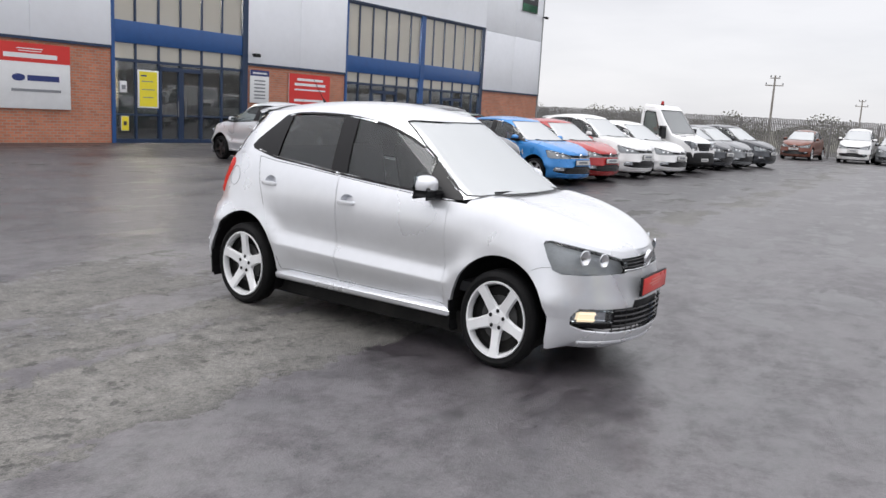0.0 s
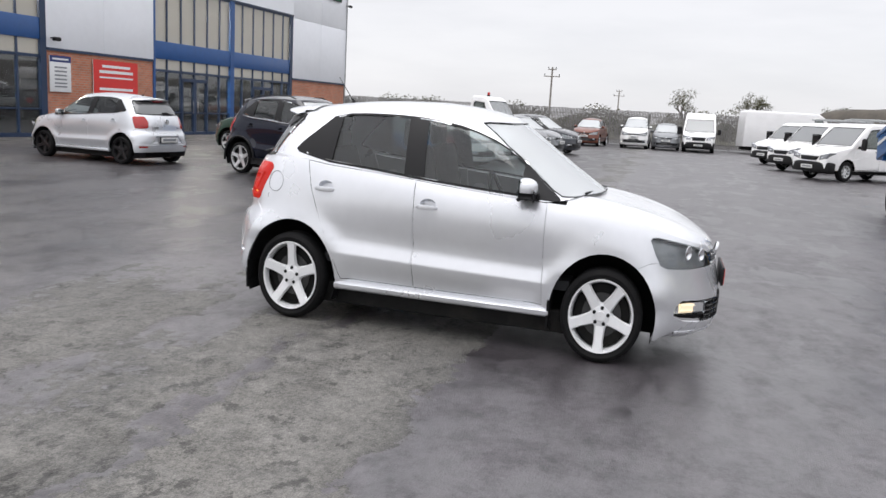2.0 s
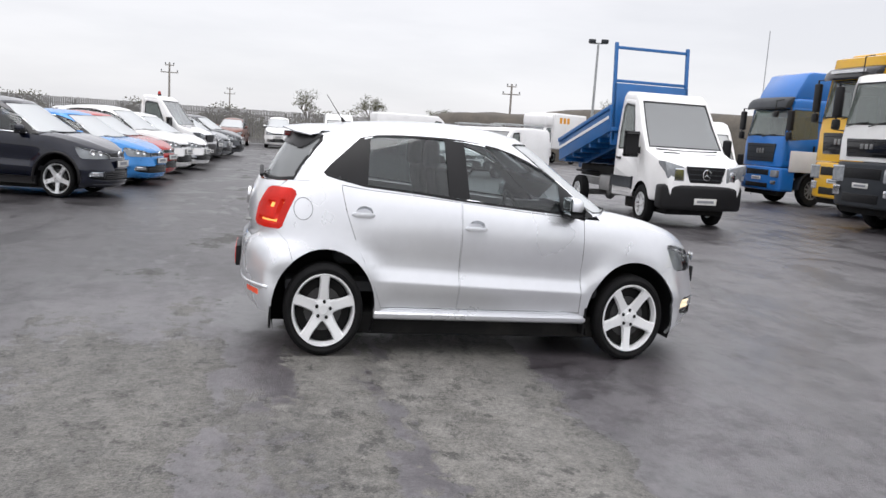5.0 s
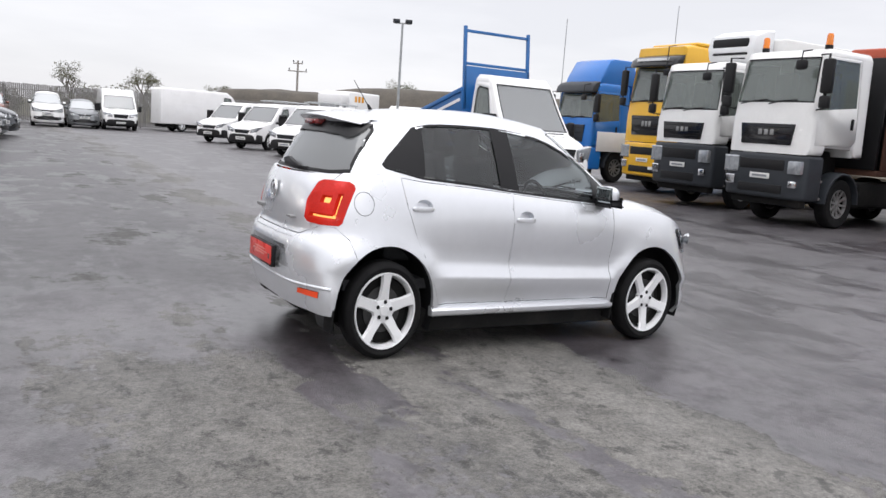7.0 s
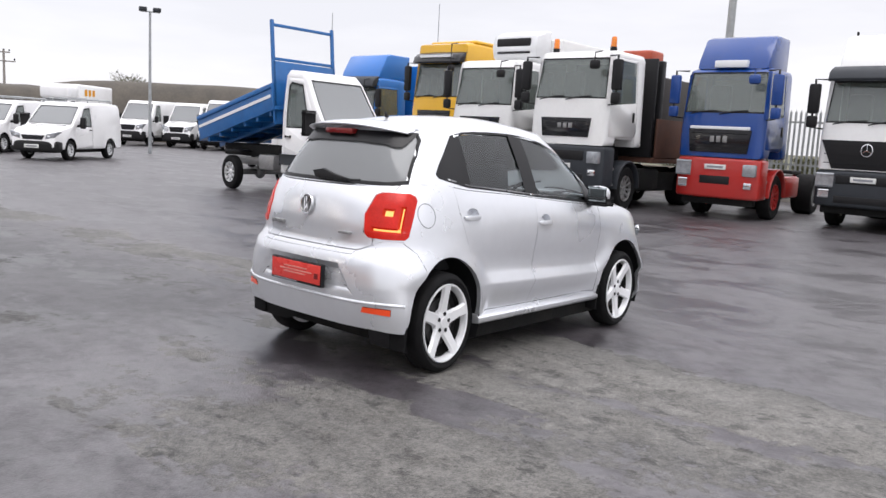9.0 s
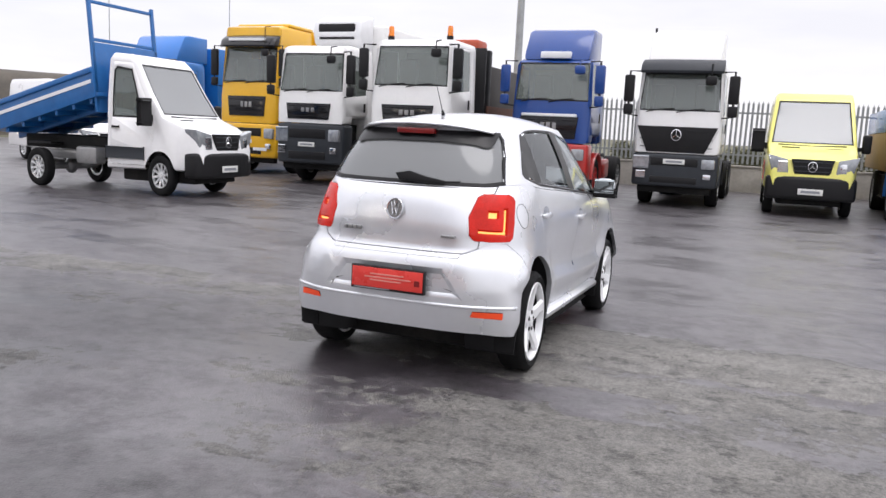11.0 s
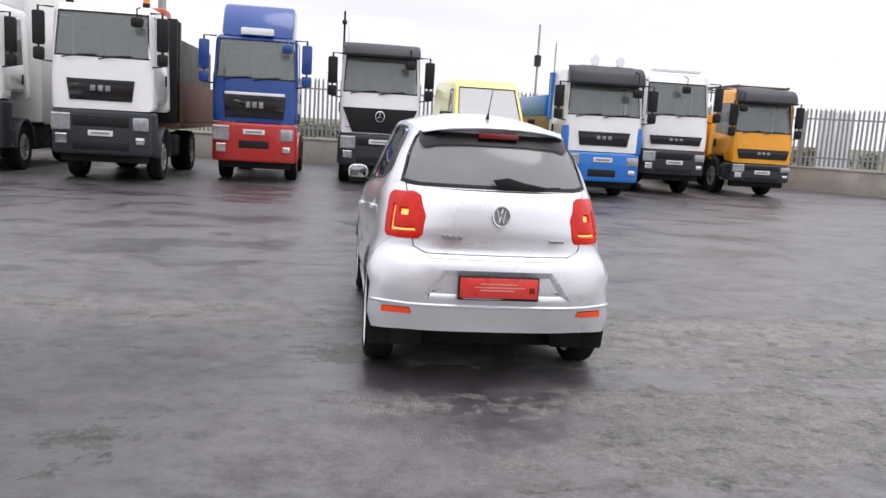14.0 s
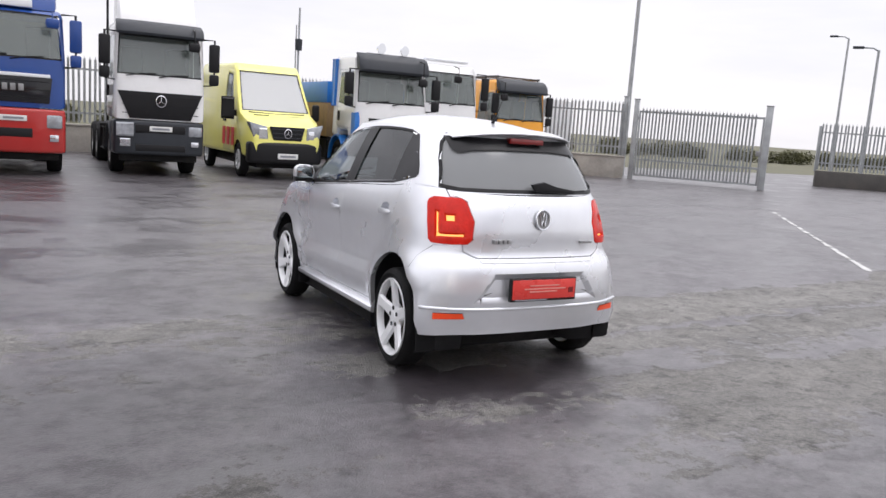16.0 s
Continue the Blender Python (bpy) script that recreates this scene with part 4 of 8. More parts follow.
    f = cut_out(green, [(-2.2, y, z) for y, z in ((-0.635, 1.055), (-0.585, 1.22), (-0.535, 1.315), (-0.50, 1.352), (0.50, 1.352), (0.535, 1.315), (0.585, 1.22), (0.635, 1.055))], (1, 0, 0), lambda c, n: c.x < -1.2 and n.x < -0.3)
    glassy["rear"] = take(green, f)
    shaded(part("cabin_frame", green, paint_mat, root), cabin_skin)
    for key, gmat, gname in ((("side", 1), SIDEGLASS, "side_window"), (("side", -1), SIDEGLASS, "side_window"), ("front", FRONTGLASS, "windscreen"), ("rear", REARGLASS, "rear_window")):
        bm = glassy[key]
        flipped(bm, lambda c: Vector((c.x * 0.4, c.y, 0.2)))
        if isinstance(key, tuple):
            sd = key[1]
            posts = []
            for x0, x1, x2, x3 in s["posts"]:
                twin = bm.copy()
                posts.append(take(twin, cut_out(twin, [(x0, sd, 0.9), (x1, sd, 0.9), (x3, sd, 1.45), (x2, sd, 1.45)], (0, 1, 0), lambda c, n: True)))
                twin.free()
            twin = bm.copy()
            tri = take(twin, cut_out(twin, [(0.54, sd, 0.9), (0.9, sd, 0.9), (0.9, sd, 1.05), (0.55, sd, 1.22)], (0, 1, 0), lambda c, n: True))
            twin.free()
            for q in posts + [tri]:
                if len(q.faces):
                    part("window_post", push(flipped(q, lambda c: Vector((0, c.y, 0.2))), 0.003), POSTBLACK, root)
                else:
                    q.free()
        if key == "rear":
            # black sheet over the pane's top stands for the shade under the spoiler
            twin = bm.copy()
            f = cut_out(twin, [(-2.2, y, z) for y, z in ((-0.505, 1.285), (-0.49, 1.266), (-0.46, 1.264), (-0.40, 1.278), (-0.2, 1.288), (0.2, 1.288), (0.40, 1.278), (0.46, 1.264), (0.49, 1.266), (0.505, 1.285), (0.505, 1.5), (-0.505, 1.5))], (1, 0, 0), lambda c, n: True)
            shade_band = part("spoiler_shade", push(flipped(take(twin, f), lambda c: Vector((-1, 0, 0.2))), 0.006), POSTBLACK, root)
            twin.free()
        rimmed = bmesh.ops.inset_region(bm, faces=list(bm.faces), thickness=0.016 if isinstance(key, tuple) else (0.010 if key == "front" else 0.024), use_even_offset=True, use_boundary=True)["faces"]
        seal = take(bm, rimmed)
        part("window_seal", push(flipped(seal, lambda c: Vector((c.x * 0.4, c.y, 0.2))), 0.002), BLACKPLASTIC, root)
        flipped(bm, lambda c: Vector((c.x * 0.4, c.y, 0.2)))
        if isinstance(key, tuple):
            back = take(bm, [f for f in bm.faces if f.calc_center_median().x < -0.28])
            g2 = part("rear_door_glass", push(flipped(back, lambda c: Vector((0, c.y, 0.2))), -0.006), DOORGLASS if key[1] > 0 else SIDEGLASS, root)
            shaded(g2, cabin_skin)
            g2.visible_shadow = False
        g = shaded(part(gname, push(bm, -0.006), gmat, root), cabin_skin)
        g.visible_shadow = False

    # lamps
    for sd in (1, -1):
        bm = flipped(made["headlight", sd], lambda c: Vector((c.x, c.y, 0)))
        back = bm.copy()
        lamp = part("headlight", push(gap(bm, 0.004, 0.02), 0.002), LENS, root, "clear headlight lens over grey reflectors")
        lamp.visible_shadow = False
        part("headlight_housing", push(back, -0.05), LAMPGREY, lamp)
        for px, py, pz, pr in ((1.755, 0.655, 0.712, 0.040), (1.845, 0.545, 0.697, 0.036)):
            bm = bmesh.new()
            lathe(bm, [(pr * 1.12, -0.004), (pr, 0.0), (pr * 0.8, -0.012), (pr * 0.4, -0.018), (0.002, -0.02)], 18, Matrix.Translation((px, py * sd, pz)) @ Matrix.Rotation(radians(-60 if sd > 0 else -120), 4, "Z"))
            part("reflector", bm, CHROME, lamp)
        bm = flipped(made["tail_light", sd], lambda c: Vector((c.x, c.y, 0)))
        strips = []
        if lit:
            IB, OB, OT, IT = [Vector((x, y * sd, z)) for x, y, z in ((-1.745, 0.525, 0.785), (-1.575, 0.76, 0.775), (-1.5, 0.73, 1.02), (-1.68, 0.55, 1.018))]

            def on_lamp(u, v):
                return (IB * (1 - u) + OB * u) * (1 - v) + (IT * (1 - u) + OT * u) * v

            for u0, u1, v0, v1 in ((0.28, 0.54, 0.48, 0.64), (0.10, 0.80, 0.13, 0.215), (0.69, 0.80, 0.215, 0.70)):
                f = cut_out(bm, [on_lamp(u0, v0), on_lamp(u1, v0), on_lamp(u1, v1), on_lamp(u0, v1)], (-0.72, 0.69 * sd, 0), lambda c, n: True)
                strips.append(take(bm, f))
        tl = part("tail_light", push(gap(bm, 0.005, 0.014), 0.006), LITRED if lit else REDLENS, root, "red tail light, lit" if lit else "red tail light")
        for q in strips:
            flipped(q, lambda c: Vector((c.x, c.y, 0)))
            lid = list(q.faces)
            sunk = bmesh.ops.extrude_face_region(q, geom=lid)["geom"]
            bmesh.ops.delete(q, geom=[g for g in lid if g.is_valid], context="FACES_ONLY")
            floor_faces = {g for g in sunk if isinstance(g, bmesh.types.BMFace)}
            for g in sunk:
                if isinstance(g, bmesh.types.BMVert):
                    g.co += Vector((0.025, -0.004 * sd, 0))
            for g in q.faces:
                g.material_index = 0 if g in floor_faces else 1
            part("lit_strip", q, [LIT, LITRED], tl, "glowing yellow-orange light bar")

    def nose_line(z, reach, proud, count=14):
        """Points across the nose at one height, a little proud of the skin."""
        out = []
        for i in range(count + 1):
            y = -reach + 2 * reach * i / count
            hit = skin[0].ray_cast(Vector((3, y, z)), Vector((-1, 0, 0)))
            if hit[0] is not None:
                out.append(hit[0] + Vector((proud, 0, 0)))
        return out

    # grille and intake: dark backing, slats and honeycomb mesh
    g = part("grille", push(flipped(made["grille"], lambda c: Vector((1, 0, 0))), -0.03), BLACKPLASTIC, root)
    bm = bmesh.new()
    for z in (0.642, 0.66, 0.678):
        pipe(bm, nose_line(z, 0.345, -0.006), 0.0055, 6)
    part("grille_slats", bm, GLOSSBLACK, g)
    bm = bmesh.new()
    pipe(bm, nose_line(0.628, 0.345, 0.002), 0.005, 6)
    part("chrome_strip", bm, CHROME, g)
    mouth = BVHTree.FromBMesh(made["intake"])

    def skin_x(y, z):
        """How far forward the bumper's skin lies over the intake."""
        hit = mouth.ray_cast(Vector((3, y, z)), Vector((-1, 0, 0)))
        return hit[0].x if hit[0] is not None else 2.02 - 0.55 * (abs(y) - 0.1)

    k = part("lower_intake", push(flipped(made["intake"], lambda c: Vector((1, 0, 0))), -0.04), BLACKPLASTIC, root)
    bm = bmesh.new()
    for z in (0.285, 0.315, 0.345, 0.375, 0.405):
        pipe(bm, nose_line(z, 0.46, -0.018, 16), 0.006, 5)
    for i in range(17):
        y = -0.46 + 0.0575 * i
        q = skin_x(y, 0.34) - 0.022
        rod(bm, (q, y, 0.278), (q, y + (0.02 if i % 2 else -0.02), 0.418), 0.004, 5)
    part("intake_mesh", bm, GLOSSBLACK, k)
    for sd in (1, -1):
        bm = bmesh.new()
        box(bm, -0.05, -0.006, sd * 0.50, sd * 0.665, 0.345, 0.405, 0.014, 3)
        for v in bm.verts:
            v.co.x += skin_x(v.co.y, v.co.z)
        fog = part("fog_lamp", bm, LENS, root, "fog lamp with a warm glow" if lit else "")
        bm = bmesh.new()
        box(bm, -0.040, -0.012, sd * 0.595, sd * 0.64, 0.358, 0.390, 0.014, 3)
        for v in bm.verts:
            v.co.x += skin_x(v.co.y, v.co.z)
        hollow = bmesh.new()
        box(hollow, -0.048, -0.030, sd * 0.515, sd * 0.655, 0.350, 0.400, 0.010, 2)
        for v in hollow.verts:
            v.co.x += skin_x(v.co.y, v.co.z)
        part("fog_reflector", hollow, CHROME, fog)
        part("fog_bulb", bm, FOGLIT if (lit and sd < 0) else CHROME, fog)
    # front lip
    def round_skin(cx, z, mid, spread, count):
        """Points on the skin at one height, fanned out round (cx, 0)."""
        out = []
        for i in range(count + 1):
            a = radians(mid - spread + 2 * spread * i / count)
            way = Vector((math.cos(a), math.sin(a), 0))
            hit = skin[0].ray_cast(Vector((cx, 0, z)) + way * 3, -way)
            if hit[0] is not None:
                out.append(hit[0])
        return out

    bm = bmesh.new()
    pipe(bm, round_skin(1.25, 0.212, 0, 52, 30), 0.013, 8)
    part("bumper_lip", bm, paint_mat, root)

    # sills
    for sd in (1, -1):
        bm = bmesh.new()
        slab(bm, [(sd * 0.74, 0.238), (sd * 0.79, 0.241), (sd * 0.806, 0.256), (sd * 0.808, 0.278), (sd * 0.785, 0.296), (sd * 0.74, 0.30)], 0, -0.85, 0.83, 0.006)
        part("sill", bm, paint_mat, root)

    # plates, badges
    bm = bmesh.new()
    box(bm, 2.015, 2.035, -0.265, 0.265, 0.478, 0.592, 0.004)
    fp = part("front_plate", bm, BLACKPLASTIC, root)
    bm = bmesh.new()
    box(bm, 2.034, 2.040, -0.255, 0.255, 0.486, 0.584, 0.002)
    part("plate_face", bm, plate, fp)
    bm = bmesh.new()
    box(bm, -1.868, -1.835, -0.262, 0.262, 0.470, 0.600, 0.004)
    rp = part("rear_plate", bm, BLACKPLASTIC, root)
    bm = bmesh.new()
    box(bm, -1.873, -1.866, -0.252, 0.252, 0.484, 0.592, 0.002)
    part("plate_face", bm, plate, rp)
    for z0, y0, y1, h0 in (((0.556, -0.12, 0.12, 0.007), (0.538, -0.17, 0.16, 0.007), (0.522, -0.10, 0.12, 0.007)) if main else ((0.515, -0.2, 0.2, 0.05),)):
        bm = bmesh.new(); box(bm, -1.876, -1.872, y0, y1, z0, z0 + h0)
        part("print_bar", bm, PALEPRINT if plate is PLATERED else GREYINK, rp)
        bm = bmesh.new(); box(bm, 2.039, 2.043, y0 * 0.8, y1 * 0.8, z0, z0 + h0)
        part("print_bar", bm, PALEPRINT if plate is PLATERED else GREYINK, fp)
    if main:
        bm = bmesh.new(); box(bm, -1.876, -1.872, -0.232, -0.196, 0.515, 0.545)
        part("plate_badge", bm, DARKRED, rp)
        bm = bmesh.new(); box(bm, -1.877, -1.871, -0.02, 0.23, 0.4765, 0.482)
        part("frame_bar", bm, GREYINK, rp)
    for bx, bz, d, r in ((1.962, 0.668, 1, 0.060), (-1.788, 0.918, -1, 0.058)):
        bm = bmesh.new()
        mm = Matrix.Translation((bx, 0, bz)) @ Matrix.Rotation(radians(-90 * d), 4, "Z") @ Matrix.Rotation(radians(6 if d < 0 else -14), 4, "X")
        lathe(bm, [(r, -0.006), (r, 0.010), (r * 0.96, 0.014), (r * 0.86, 0.013), (r * 0.84, 0.006)], 28, mm)
        badge = part("badge", bm, CHROME, root, "round chrome badge")
        bm = bmesh.new()
        lathe(bm, [(0.001, 0.004), (r * 0.85, 0.004)], 28, mm)
        part("badge_field", bm, STEEL, badge)
        bm = bmesh.new()
        for q in ((-0.5, 0.62, -0.22, -0.62), (-0.22, -0.62, 0.0, 0.02), (0.0, 0.02, 0.22, -0.62), (0.22, -0.62, 0.5, 0.62), (-0.2, 0.72, 0.0, 0.2), (0.0, 0.2, 0.2, 0.72)):
            a, b = mm @ Vector((q[0] * r, 0.008, q[1] * r)), mm @ Vector((q[2] * r, 0.008, q[3] * r))
            rod(bm, a, b, r * 0.075, 6)
        part("badge_bars", bm, CHROME, badge)

    def tail_curve(y):
        """How far the roof's rear edge runs forward away from the middle."""
        return 0.36 * (1 - (1 - min(0.985, abs(y) / 0.515) ** 2.7) ** 0.37)

    # rear: recess edge, strip, reflectors, script bars, wiper, spoiler, high brake lamp
    bm = bmesh.new()
    pipe(bm, round_skin(-1.2, 0.425, 180, 62, 36), 0.010, 8)
    part("bumper_strip", bm, paint_mat, rb)
    for sd in (1, -1):
        part("rear_reflector", push(flipped(made["reflector", sd], lambda c: Vector((-1, c.y, 0))), 0.004), LITORANGE if lit else REDLENS, rb, "orange-red reflector strip")
    for i in range(5):
        bm = bmesh.new()
        if i < 4:
            box(bm, -1.80, -1.76, 0.37 - 0.034 * i - 0.026, 0.37 - 0.034 * i, 0.787, 0.808, 0.002)
        else:
            box(bm, -1.80, -1.76, -0.42, -0.33, 0.785, 0.797, 0.002)
        part("script_bar", bm, STEEL, tg)
    bm = bmesh.new()
    slab(bm, [(-0.30, 1.062), (0.02, 1.072), (0.05, 1.11), (-0.05, 1.125), (-0.16, 1.10), (-0.30, 1.082)], 0, -1.715, -1.685, 0.006)
    rod(bm, (-1.70, -0.30, 1.075), (-1.69, -0.40, 1.08), 0.006, 6)
    part("rear_wiper", bm, BLACKPLASTIC, root)
    bm = bmesh.new()
    top = []
    for y in [-0.49 + 0.08167 * i for i in range(13)]:
        d, e = 0.10 * y * y + 0.25 * abs(y) ** 4, tail_curve(y)
        top.append([bm.verts.new((-1.22, y, 1.428 - d * 1.2)), bm.verts.new((-1.38 + e * 0.5, y, 1.418 - d)), bm.verts.new((-1.49 + e, y, 1.403 - d)), bm.verts.new((-1.552 + e, y, 1.389 - d)), bm.verts.new((-1.548 + e, y, 1.383 - d)), bm.verts.new((-1.44 + e, y, 1.376 - d))])
    for a, b in zip(top, top[1:]):
        for i in range(5):
            bm.faces.new((a[i], a[i + 1], b[i + 1], b[i]))
    flipped(bm, lambda c: Vector((0, 0, 1)))
    part("spoiler", bm, paint_mat, root)
    bm = bmesh.new()
    box(bm, -1.540, -1.47, -0.135, 0.135, 1.330, 1.362, 0.005)
    part("high_brake_light", bm, DARKRED, shade_band)
    bm = bmesh.new()
    rod(bm, (-1.07, 0, 1.44), (-1.095, 0, 1.475), 0.016, 10, 0.008)
    rod(bm, (-1.09, 0, 1.465), (-1.22, 0, 1.62), 0.0035, 6, 0.002)
    part("aerial", bm, BLACKPLASTIC, root)
    # front wipers
    for y0, y1 in ((-0.55, 0.0), (0.02, 0.58)):
        bm = bmesh.new()
        pipe(bm, [(1.06, y1, 0.972), (1.03, (y0 + y1) / 2, 0.997), (0.99, y0, 0.998)], 0.007, 6)
        part("wiper", bm, BLACKPLASTIC, root)
    bm = bmesh.new()
    box(bm, 1.00, 1.09, -0.58, 0.58, 0.945, 0.966, 0.008)
    part("cowl_panel", bm, BLACKPLASTIC, root)

    # mirrors
    for sd in (1, -1):
        bm = bmesh.new()
        vs = ball(bm, (0, 0, 0), 0.1, 20, (0.86, 0.98, 0.70))
        for v in bm.verts:
            v.co.y, v.co.z = math.copysign((abs(v.co.y) / 0.098) ** 0.72 * 0.092, v.co.y), math.copysign((abs(v.co.z) / 0.07) ** 0.72 * 0.064, v.co.z)
            if v.co.x < -0.03:
                v.co.x = -0.03 - (v.co.x + 0.03) * 0.1
            if v.co.z < -0.02:
                v.co.z = -0.02 + (v.co.z + 0.02) * 0.3
        bmesh.ops.transform(bm, matrix=Matrix.Translation((0.60, sd * 0.862, 1.018)), verts=bm.verts)
        mi = part("wing_mirror", bm, paint_mat, root)
        bm = bmesh.new()
        box(bm, 0.565, 0.672, sd * 0.785, sd * 0.945, 0.958, 0.996, 0.017, 3)
        box(bm, 0.60, 0.68, sd * 0.735, sd * 0.83, 0.950, 0.978, 0.01, 2)
        part("mirror_base", bm, BLACKPLASTIC, mi)
        bm = bmesh.new()
        box(bm, 0.562, 0.568, sd * 0.79, sd * 0.935, 0.985, 1.062, 0.012, 2)
        part("mirror_glass", bm, MIRROR, mi)

    # wheels, liners, flaps, floor
    for cx in (front, rear):
        for sd in (1, -1):
            w = wheel_parts(root, cx, sd * 0.722, s["wheel_r"], s["rim_r"], spokes, rim_mat, sd, bolts=main, turn=0.75 if cx > 0 else 0.25)
            bm = bmesh.new()
            R = s["arch_r"] + 0.003
            arc = [(cx + R * math.cos(a), hub + 0.005 + R * math.sin(a)) for a in [math.pi * (i / 20 * 1.24 - 0.12) for i in range(21)]]
            ra = [[bm.verts.new((x, sd * yy, z)) for x, z in arc] for yy in (0.80, 0.45)]
            for i in range(20):
                bm.faces.new((ra[0][i], ra[0][i + 1], ra[1][i + 1], ra[1][i]))
            bm.faces.new(ra[1])
            part("arch_liner", bm, BLACKPLASTIC, root)
            if main:
                bm = bmesh.new()
                fx_ = cx - 0.378
                slab(bm, [(sd * 0.66, 0.165), (sd * 0.795, 0.17), (sd * 0.812, 0.35), (sd * 0.66, 0.35)], 0, fx_ - 0.010, fx_ + 0.006, 0.003)
                part("mud_flap", bm, RUBBER, root)
    bm = bmesh.new()
    box(bm, -1.42, 1.45, -0.70, 0.70, 0.125, 0.27, 0.02)
    part("floor_pan", bm, CHASSIS, root)
    bm = bmesh.new()
    rod(bm, (-1.62, 0.42, 0.262), (-1.2, 0.42, 0.24), 0.024, 10)
    part("exhaust_pipe", bm, CHASSIS, root)

    # cabin: floor tub, seats, dash, steering wheel
    bm = bmesh.new()
    box(bm, -1.5, 0.95, -0.70, 0.70, 0.40, 0.46)
    part("cabin_floor", bm, FABRIC, root)
    for y, sx in ((-0.36, 0.0), (0.36, 0.0)):
        bm = bmesh.new()
        box(bm, -0.28, 0.24, y - 0.23, y + 0.23, 0.55, 0.72, 0.05, 3)
        box(bm, -0.09, 0.03, y - 0.22, y + 0.22, 0.0, 0.56, 0.045, 3, Matrix.Translation((-0.20, 0, 0.66)) @ Matrix.Rotation(radians(-14), 4, "Y"))
        box(bm, -0.46, -0.37, y - 0.13, y + 0.13, 1.19, 1.37, 0.035, 3)
        part("front_seat", bm, FABRIC, root)
    bm = bmesh.new()
    box(bm, -1.15, -0.65, -0.60, 0.60, 0.55, 0.74, 0.05, 3)
    box(bm, -0.06, 0.06, -0.60, 0.60, 0.0, 0.48, 0.04, 3, Matrix.Translation((-1.17, 0, 0.66)) @ Matrix.Rotation(radians(-18), 4, "Y"))
    for y in (-0.40, 0.0, 0.40):
        box(bm, -1.36, -1.28, y - 0.12, y + 0.12, 1.10, 1.24, 0.03, 2)
    part("rear_seat", bm, FABRIC, root)
    bm = bmesh.new()
    slab(bm, [(0.45, 0.70), (0.42, 0.86), (0.55, 0.945), (0.95, 0.95), (1.0, 0.70)], 1, -0.70, 0.70, 0.03)
    part("dashboard", bm, BLACKPLASTIC, root)
    bm = bmesh.new()
    tor = Matrix.Translation((0.30, -0.36, 0.90)) @ Matrix.Rotation(radians(68), 4, "Y")
    prev = [tor @ Vector((0.175 * math.cos(a), 0.175 * math.sin(a), 0)) for a in [2 * math.pi * i / 20 for i in range(21)]]
    pipe(bm, prev, 0.014, 6)
    rod(bm, prev[0], tor @ Vector((0, 0, 0)), 0.02, 6); rod(bm, prev[5], tor @ Vector((0, 0, 0)), 0.02, 6); rod(bm, prev[15], tor @ Vector((0, 0, 0)), 0.02, 6)
    rod(bm, tor @ Vector((0, 0, 0)), (0.5, -0.36, 0.8), 0.03, 8)
    part("steering_wheel", bm, BLACKPLASTIC, root)
    return root


TALL = 1.185
car = thing("hatchback_car", "silver five-door hatchback with red plates parked on wet asphalt", "car", pose(0.0, 0, -0.035, 0, 0.82, 0), scale=(1, 1, TALL))
hatchback(car, SILVER, main=True, rim_mat=BRIGHTALLOY, lit=True, plate=PLATERED)

# ---- showroom building ----
def brick_material():
    m, n, l, b = mat("red_brick")
    tc = n.new("ShaderNodeTexCoord")
    mp = n.new("ShaderNodeMapping"); mp.inputs["Rotation"].default_value = (radians(90), 0, 0)
    br = n.new("ShaderNodeTexBrick")
    br.inputs["Scale"].default_value = 1.0
    br.inputs["Brick Width"].default_value, br.inputs["Row Height"].default_value, br.inputs["Mortar Size"].default_value = 0.225, 0.089, 0.011
    br.inputs["Color1"].default_value, br.inputs["Color2"].default_value, br.inputs["Mortar"].default_value = (0.55, 0.205, 0.115, 1), (0.43, 0.15, 0.085, 1), (0.34, 0.27, 0.22, 1)
    ns = n.new("ShaderNodeTexNoise"); ns.inputs["Scale"].default_value = 1.3; ns.inputs["Detail"].default_value = 6
    mr = n.new("ShaderNodeMapRange"); mr.inputs[3].default_value, mr.inputs[4].default_value = 0.65, 1.3
    vm = n.new("ShaderNodeVectorMath"); vm.operation = "SCALE"
    l.new(tc.outputs["Object"], mp.inputs["Vector"]); l.new(mp.outputs["Vector"], br.inputs["Vector"]); l.new(tc.outputs["Object"], ns.inputs["Vector"])
    l.new(ns.outputs["Fac"], mr.inputs[0]); l.new(br.outputs["Color"], vm.inputs[0]); l.new(mr.outputs[0], vm.inputs[3]); l.new(vm.outputs["Vector"], b.inputs["Base Color"])
    bp = n.new("ShaderNodeBump"); bp.invert = True; bp.inputs["Strength"].default_value = 0.5; bp.inputs["Distance"].default_value = 0.01
    l.new(br.outputs["Fac"], bp.inputs["Height"]); l.new(bp.outputs["Normal"], b.inputs["Normal"])
    b.inputs["Roughness"].default_value = 0.85
    return m


BRICK = brick_material()
CLAD = simple("pale_grey_cladding", (0.80, 0.82, 0.86), 0.42, 0.1, 0.05, 0.6, 0.04, 30, 0, 0.06)
FRAMEBLUE = simple("blue_window_frame", (0.015, 0.075, 0.24), 0.38, 0, 0.1, 3)
FRAMEDARK = simple("dark_blue_frame", (0.012, 0.03, 0.075), 0.4, 0, 0.1, 3)
PANE = glass("showroom_glass", (0.72, 0.74, 0.72), 0.02, 0.55, 1.9, 0.05)
# warm film tone paints the lit interior and reflections into these panes
UPPERPANE = glass("upper_showroom_glass", (0.62, 0.60, 0.52), 0.03, 0.55, 1.9, 0.50, (0.80, 0.74, 0.62))
